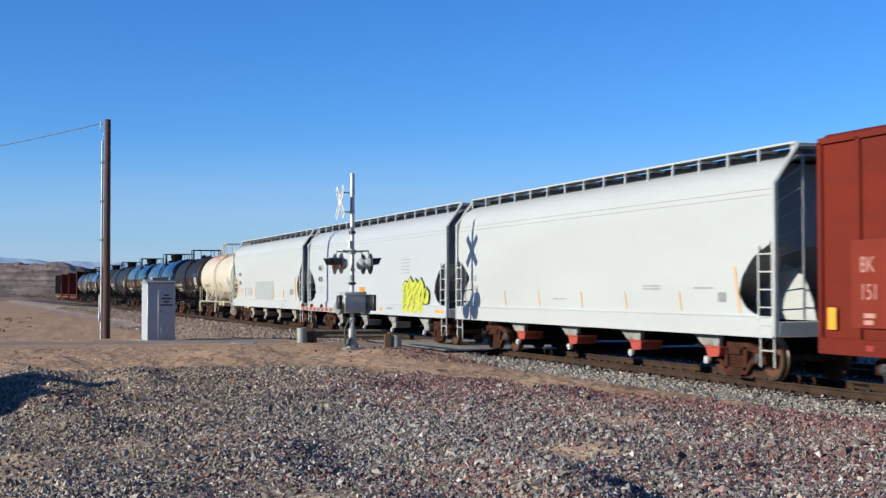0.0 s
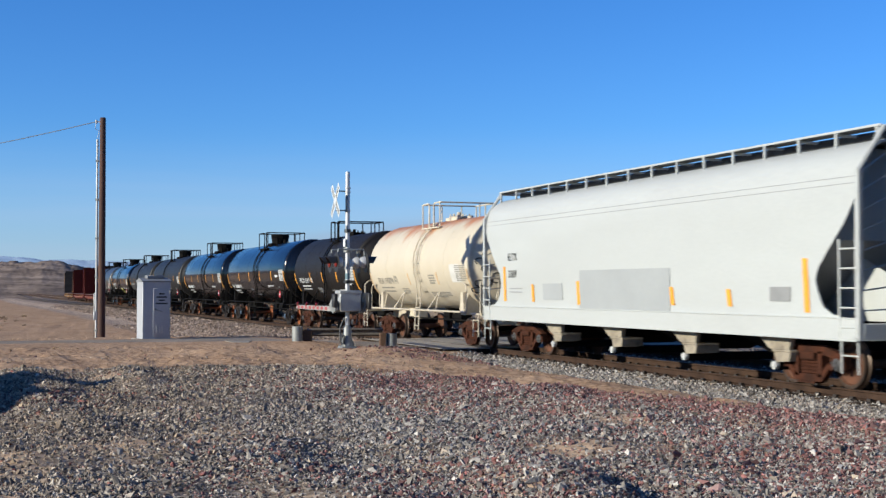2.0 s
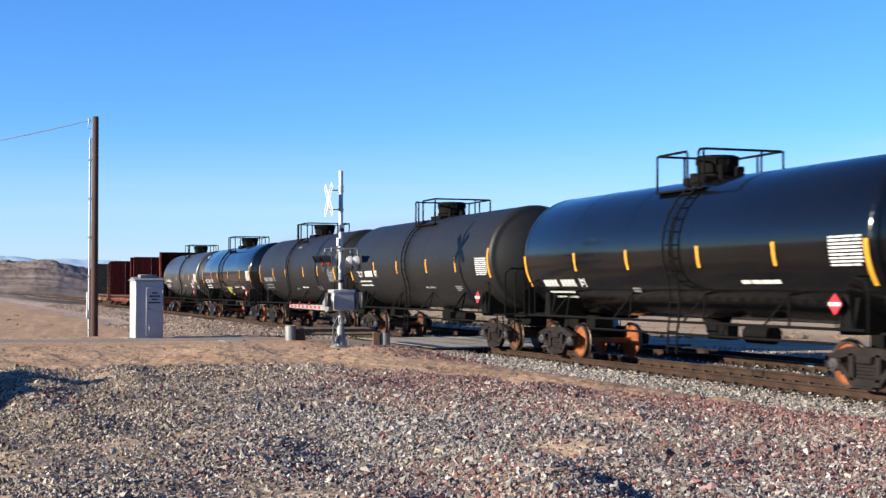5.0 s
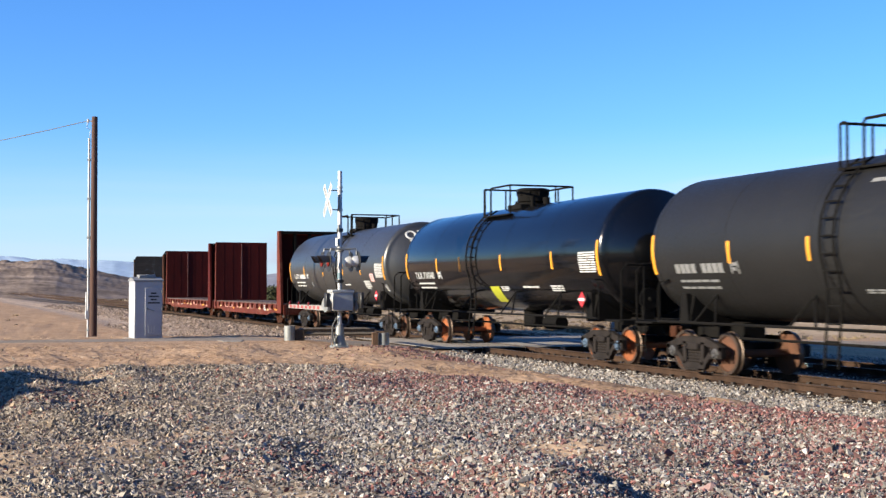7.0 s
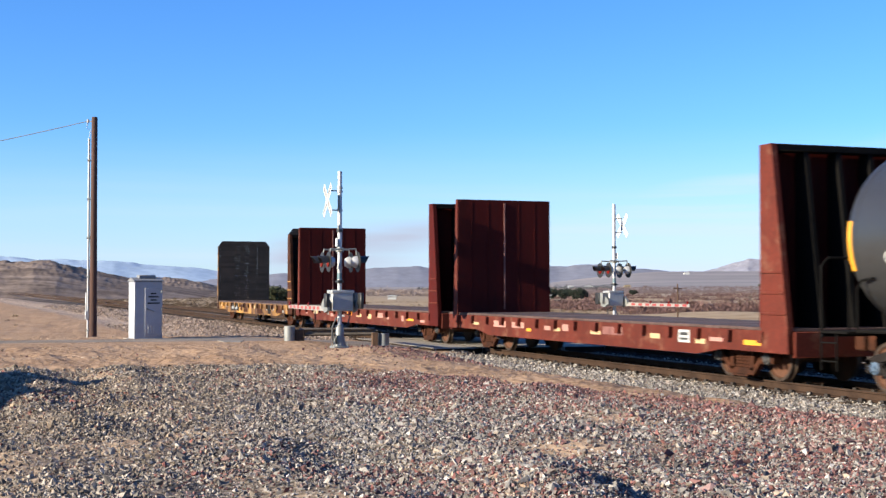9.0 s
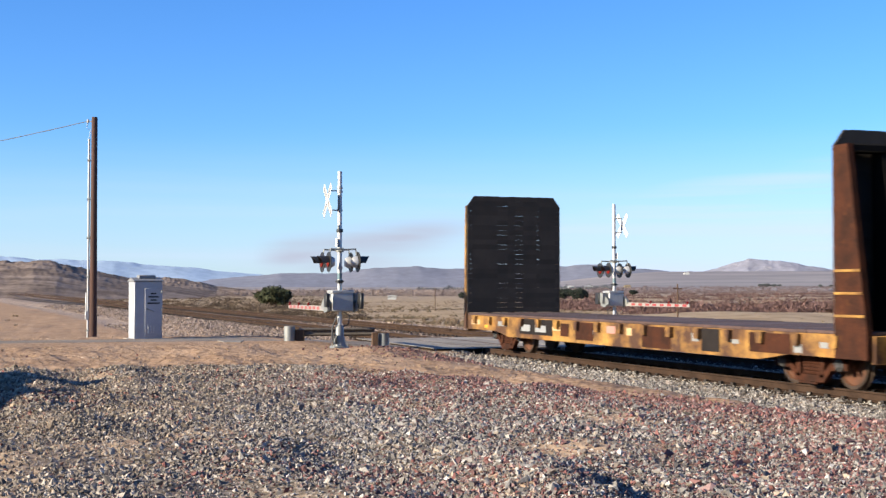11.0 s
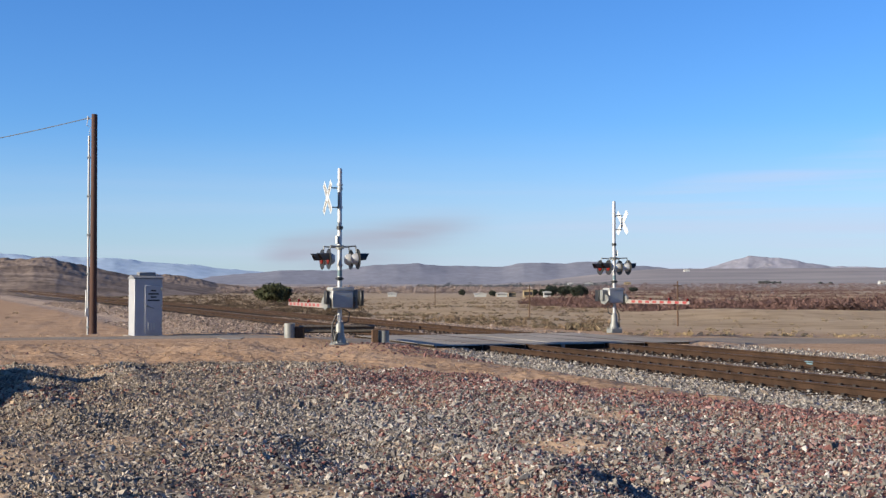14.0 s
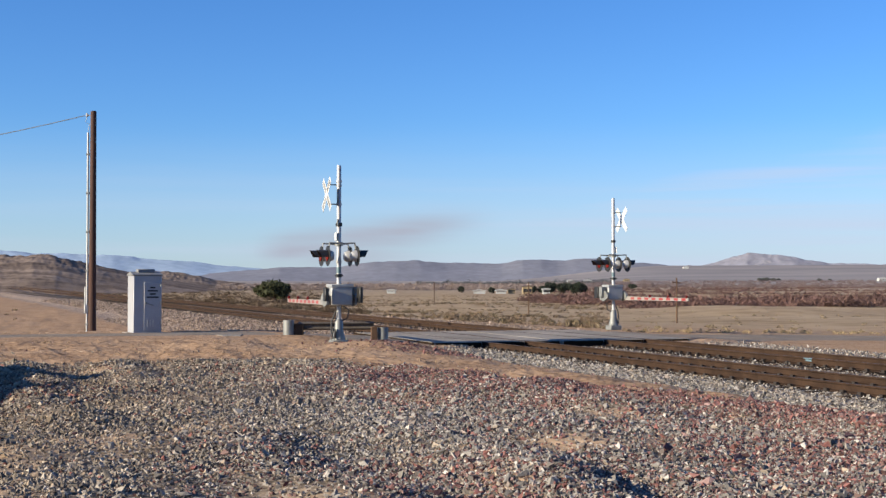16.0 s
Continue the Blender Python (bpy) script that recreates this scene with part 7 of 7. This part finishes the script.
def build_tree(lat, deep, wide, tall, seed, label, tone):
    """A bushy tree: trunk, limbs and a crown of leaf clumps."""
    q = spot(lat, deep)
    z = float(height(q.x, q.y))
    tree = empty("tree", Matrix.Translation((q.x, q.y, z)), label, "tree", "far trees")
    rng = np.random.RandomState(seed)
    bm = B()
    rod(bm, (0, 0, -0.3), (0, 0, tall * 0.4), wide * 0.05, 7, wide * 0.03)
    for k in range(5):
        a = k * 1.26
        rod(bm, (0, 0, tall * 0.25), (wide * 0.3 * math.cos(a), wide * 0.3 * math.sin(a), tall * 0.65), wide * 0.025, 5, wide * 0.01)
    part("trunk", bm, M["timber"], tree, "brown trunk and limbs")
    n = 2400
    d = rng.normal(size=(n, 3))
    d /= np.linalg.norm(d, axis=1)[:, None]
    lump = 0.8 + 0.25 * np.sin(3 * d[:, 0] + seed) * np.cos(4 * d[:, 1] + 2 * d[:, 2])
    rr = rng.uniform(0.55, 1.0, n) ** 0.5 * lump
    c = d * rr[:, None] * np.array([wide / 2, wide / 2, tall * 0.46]) + np.array([0, 0, tall * 0.52])
    bm = B()
    for p in c:
        s = wide * rng.uniform(0.015, 0.04)
        e = rng.normal(size=(3, 3)) * s
        vs = [bm.verts.new(p + u) for u in e]
        bm.faces.new(vs)
    part("crown", bm, tone, tree, "dense crown of small leaves", False)
    return tree


GREEN = surf("olive_foliage", (0.062, 0.066, 0.034), (0.042, 0.046, 0.026), 0.9, 0, 0.3, 4, 0.3, 0, island=0.4, spec=0.1)
DARK_GREEN = surf("dark_conifer_foliage", (0.0418, 0.0502, 0.0365), (0.0289, 0.0365, 0.0274), 0.9, 0, 0.3, 4, 0.3, 0, island=0.35, spec=0.1)
# Leaf colour greyed and lightened to carry haze on the farthest trees.
HAZY_GREEN = surf("haze_greyed_foliage", (0.115, 0.12, 0.115), (0.09, 0.096, 0.094), 0.9, 0, 0.3, 4, 0.3, 0, island=0.3, spec=0.05)
build_tree(-31.7, 250, 8.4, 4.2, 51, "broad olive-green bushy tree beyond the tracks", GREEN)
for i, (px, deep, w, h_) in enumerate(((962, 470, 4.5, 3.4), (975, 480, 6.0, 4.6), (999, 490, 6.5, 4.4), (1022, 480, 6.5, 4.6), (1033, 485, 4.5, 4.0), (818, 520, 3.2, 3.0), (872, 500, 3.4, 2.9), (944, 500, 4.0, 3.0), (1346, 1500, 8, 3.6), (1357, 1520, 10, 4.2), (1370, 1510, 8, 3.4), (1380, 1530, 6, 2.8), (1452, 1450, 6, 3.4), (1470, 1480, 5, 2.6), (1120, 760, 6, 3))):
    build_tree((px - 784) / LENS * deep, deep, w, h_, 52 + i, "dark green tree among far houses", DARK_GREEN if deep < 1000 else HAZY_GREEN)


def build_house(px, deep, wide, tall, long, wall, label):
    q = spot((px - 784) / LENS * deep, deep)
    z = float(height(q.x, q.y))
    house = empty("house", Matrix.Translation((q.x, q.y, z)) @ pose(0, 0, 0, 0, 0, 70), label, "house", "far houses")
    bm = B()
    box(bm, -wide / 2, wide / 2, -long / 2, long / 2, -0.5, tall)
    prism(bm, [(-wide / 2, tall), (wide / 2, tall), (0, tall + wide * 0.08)], -long / 2, long / 2)
    part("wall", bm, wall, house, "", False)
    bm = B()
    prism(bm, [(-wide / 2 - 0.4, tall), (0, tall + wide * 0.1), (wide / 2 + 0.4, tall), (wide / 2 + 0.4, tall + 0.25), (0, tall + wide * 0.1 + 0.3), (-wide / 2 - 0.4, tall + 0.25)], -long / 2 - 0.3, long / 2 + 0.3)
    part("roof", bm, M["roof"] if wall is not M["house_white"] else wall, house, "", False)
    for k in (-0.28, 0.05, 0.3):
        bm = B()
        box(bm, wide * k - 0.5, wide * k + 0.5, -long / 2 - 0.05, -long / 2 + 0.05, 0.8, min(2.0, tall - 0.2))
        part("window", bm, M["black_metal"], house, "", False)


build_house(968, 462, 2.3, 1.7, 4, M["house_white"], "small white shed among far trees")
build_house(934, 470, 3.3, 2.6, 5, M["house_tan"], "ochre two-storey house on the flats")
build_house(888, 480, 3.6, 1.2, 4, M["house_white"], "low white farm building on the flats")
build_house(850, 480, 4.2, 1.0, 4, M["house_white"], "low white farm building on the flats")
build_house(906, 485, 2.6, 1.5, 4, M["house_tan"], "low tan farm building on the flats")
build_house(694, 500, 3.2, 1.1, 4, M["house_white"], "low white trailer on the flats")
build_house(1215, 3300, 13, 5, 12, M["house_white"], "white building far up the slope")
build_house(1562, 1450, 8, 3, 8, M["house_white"], "white house far up the slope")
build_house(1042, 1500, 9, 2.5, 8, M["house_white"], "white house far up the slope")
build_house(1010, 1600, 7, 2.5, 8, M["house_white"], "white house far up the slope")
build_house(1110, 1500, 7, 2.5, 8, M["house_tan"], "tan house far up the slope")


def build_far_pole(px, deep, tall, arm):
    q = spot((px - 784) / LENS * deep, deep)
    z = float(height(q.x, q.y))
    pole = empty("far_utility_pole", Matrix.Translation((q.x, q.y, z)), "thin brown utility pole beyond the tracks", "utility pole", "far poles")
    bm = B()
    rod(bm, (0, 0, -0.3), (0, 0, tall), 0.055, 8, 0.045)
    part("shaft", bm, M["timber"], pole)
    if arm:
        bm = B()
        box(bm, -0.03, 0.03, -arm, arm, tall - 0.35, tall - 0.28)
        part("crossarm", bm, M["timber"], pole)


build_far_pole(1199, 86, 2.95, 0.32)
build_far_pole(937, 110, 3.0, 0)
build_far_pole(770, 150, 3.0, 0)


# ---- parked van whose shadow falls on the rock ----
def build_van():
    q = Vector((-22.2, -21.6, 0))
    z = float(height(q.x, q.y))
    car = empty("parked_van", Matrix.Translation((q.x, q.y, z)), "dark parked van with a raised roof box beside the rock spread", "van")
    bm = B()
    prism(bm, [(-3.2, 0.45), (-3.2, 1.35), (-2.9, 1.62), (-2.2, 2.0), (0.2, 1.90), (1.7, 1.95), (2.0, 1.98), (2.6, 1.72), (3.1, 1.58), (3.2, 1.2), (3.2, 0.45)], -0.95, 0.95)
    part("body", bm, M["tank_grey"], car)
    bm = B()
    prism(bm, [(-2.3, 1.9), (-1.6, 2.30), (-1.15, 2.28), (-0.7, 1.9)], -0.9, 0.93)
    part("roof_box", bm, M["tank_grey"], car)
    for x in (-2.1, 2.0):
        for y in (-0.85, 0.85):
            bm = B()
            spin(bm, [(y - 0.12, 0.2), (y - 0.12, 0.36), (y + 0.12, 0.36), (y + 0.12, 0.2)], 'Y', 20)
            w = part("wheel", bm, M["black_metal"], car)
            w.location = (x, 0, 0.36)
    bm = B()
    box(bm, -2.7, 2.7, -0.8, 0.8, 0.12, 0.5, 0.03)
    part("chassis", bm, M["under"], car)


build_van()


# ---- thin cloud and smoke low in the sky ----
def build_haze():
    """A far curved veil: pale thin cloud and a faint brown smoke trail."""
    na, nz_ = 60, 12
    R = 4600.0
    co, quads = [], []
    for i in range(na + 1):
        a = math.pi - TH - radians(-32 + 64 * i / na)
        for j in range(nz_ + 1):
            co.append((R * math.cos(a), EYE.y + R * math.sin(a), 20 + 620 * j / nz_))
    for i in range(na):
        for j in range(nz_):
            k = i * (nz_ + 1) + j
            quads.append((k, k + nz_ + 1, k + nz_ + 2, k + 1))
    me = bpy.data.meshes.new("sky_haze")
    me.from_pydata(co, [], quads)
    me.uv_layers.new(name="veil")
    uv = me.uv_layers["veil"].data
    for loop in me.loops:
        i, j = divmod(loop.vertex_index, nz_ + 1)
        uv[loop.index].uv = (i / na, j / nz_)
    m = bpy.data.materials.new("thin_cloud")
    m.use_nodes = True
    n, l = m.node_tree.nodes, m.node_tree.links
    n.clear()
    out = n.new("ShaderNodeOutputMaterial")
    tc = n.new("ShaderNodeTexCoord")
    sep = n.new("ShaderNodeSeparateXYZ")
    l.new(tc.outputs["UV"], sep.inputs[0])

    def math_(op, a, b):
        x = n.new("ShaderNodeMath")
        x.operation = op
        for s, v in ((x.inputs[0], a), (x.inputs[1], b)):
            if isinstance(v, (int, float)):
                s.default_value = v
            else:
                l.new(v, s)
        return x.outputs[0]

    def rng_(v, a, b, c=0.0, d=1.0):
        x = n.new("ShaderNodeMapRange")
        x.interpolation_type = 'SMOOTHSTEP'
        for k, w in enumerate((a, b, c, d)):
            x.inputs[k + 1].default_value = w
        l.new(v, x.inputs[0])
        return x.outputs[0]

    def nz(scale, stretch, shift=0.0):
        mp = n.new("ShaderNodeMapping")
        mp.inputs["Scale"].default_value = stretch
        mp.inputs["Location"].default_value = (shift, shift, 0)
        mp.inputs["Rotation"].default_value = (0, 0, radians(-9))
        l.new(tc.outputs["UV"], mp.inputs[0])
        x = n.new("ShaderNodeTexNoise")
        x.inputs["Scale"].default_value, x.inputs["Detail"].default_value = scale, 6.0
        l.new(mp.outputs[0], x.inputs["Vector"])
        return x.outputs["Fac"]

    u, v = sep.outputs[0], sep.outputs[1]
    wisps = rng_(nz(2.6, (1.0, 2.4, 1)), 0.40, 0.72)
    low = rng_(v, 0.92, 0.02)
    cloud = math_('MULTIPLY', math_('ADD', math_('MULTIPLY', wisps, 0.36), 0.63), low)
    right = rng_(u, 0.30, 0.75, 0.62, 1.0)
    cloud = math_('MULTIPLY', cloud, right)
    rise = math_('SUBTRACT', math_('SUBTRACT', v, 0.44), math_('MULTIPLY', math_('SUBTRACT', u, 0.58), 1.45))
    sheet = math_('MULTIPLY', rng_(rise, 0.10, -0.10), rng_(u, 0.46, 0.64, 0.0, 0.62))
    sheet = math_('MULTIPLY', sheet, rng_(nz(3.4, (1.0, 3.2, 1), 5.0), 0.30, 0.62, 0.35, 1.0))
    cloud = math_('MAXIMUM', cloud, sheet)
    du = math_('SUBTRACT', u, 0.43)
    mid = math_('ADD', 0.145, math_('MULTIPLY', math_('SUBTRACT', u, 0.384), 1.15))
    dv = math_('SUBTRACT', v, mid)
    thick = math_('POWER', 2.718, math_('MULTIPLY', math_('MULTIPLY', dv, dv), -150.0))
    along = math_('MULTIPLY', rng_(u, 0.365, 0.40), rng_(u, 0.545, 0.47))
    smoke = math_('MULTIPLY', math_('MULTIPLY', thick, along), rng_(nz(5.0, (2, 3, 1), 3.0), 0.25, 0.65, 0.55, 1.0))
    pu, pv = math_('MULTIPLY', math_('SUBTRACT', u, 0.435), 22.0), math_('MULTIPLY', math_('SUBTRACT', v, 0.12), 12.0)
    pall = math_('POWER', 2.718, math_('MULTIPLY', math_('ADD', math_('MULTIPLY', pu, pu), math_('MULTIPLY', pv, pv)), -1.0))
    smoke = math_('MAXIMUM', smoke, math_('MULTIPLY', pall, 0.6))
    em1 = n.new("ShaderNodeEmission")
    em1.inputs[0].default_value, em1.inputs[1].default_value = (0.298, 0.329, 0.412, 1), 1.0
    em2 = n.new("ShaderNodeEmission")
    em2.inputs[0].default_value, em2.inputs[1].default_value = (0.218, 0.225, 0.267, 1), 1.0
    tr = n.new("ShaderNodeBsdfTransparent")
    m1 = n.new("ShaderNodeMixShader")
    l.new(cloud, m1.inputs[0])
    l.new(tr.outputs[0], m1.inputs[1])
    l.new(em1.outputs[0], m1.inputs[2])
    m2 = n.new("ShaderNodeMixShader")
    l.new(smoke, m2.inputs[0])
    l.new(m1.outputs[0], m2.inputs[1])
    l.new(em2.outputs[0], m2.inputs[2])
    l.new(m2.outputs[0], out.inputs[0])
    me.materials.append(m)
    tagged(new("backdrop", me), "thin pale cloud and a faint smoke trail low in the sky", "sky", kind="structure")


build_haze()


# ---- movement ----
def motions():
    """The train rolls by at a steady speed."""
    for car in TRAIN:
        home = car.matrix_basis.copy()
        walk(car, [(t, Matrix.Translation((SPEED * t, 0, 0)) @ home) for t in range(17)])
    turn = math.degrees(SPEED / FPS / 0.457)
    rolling = [(k / FPS, k * turn) for k in range(16 * FPS + 1)]
    for wheel in WHEELS:
        x, y, z = wheel.location
        walk(wheel, [(t, pose(x, y, z, 0, a, 0)) for t, a in rolling])


motions()
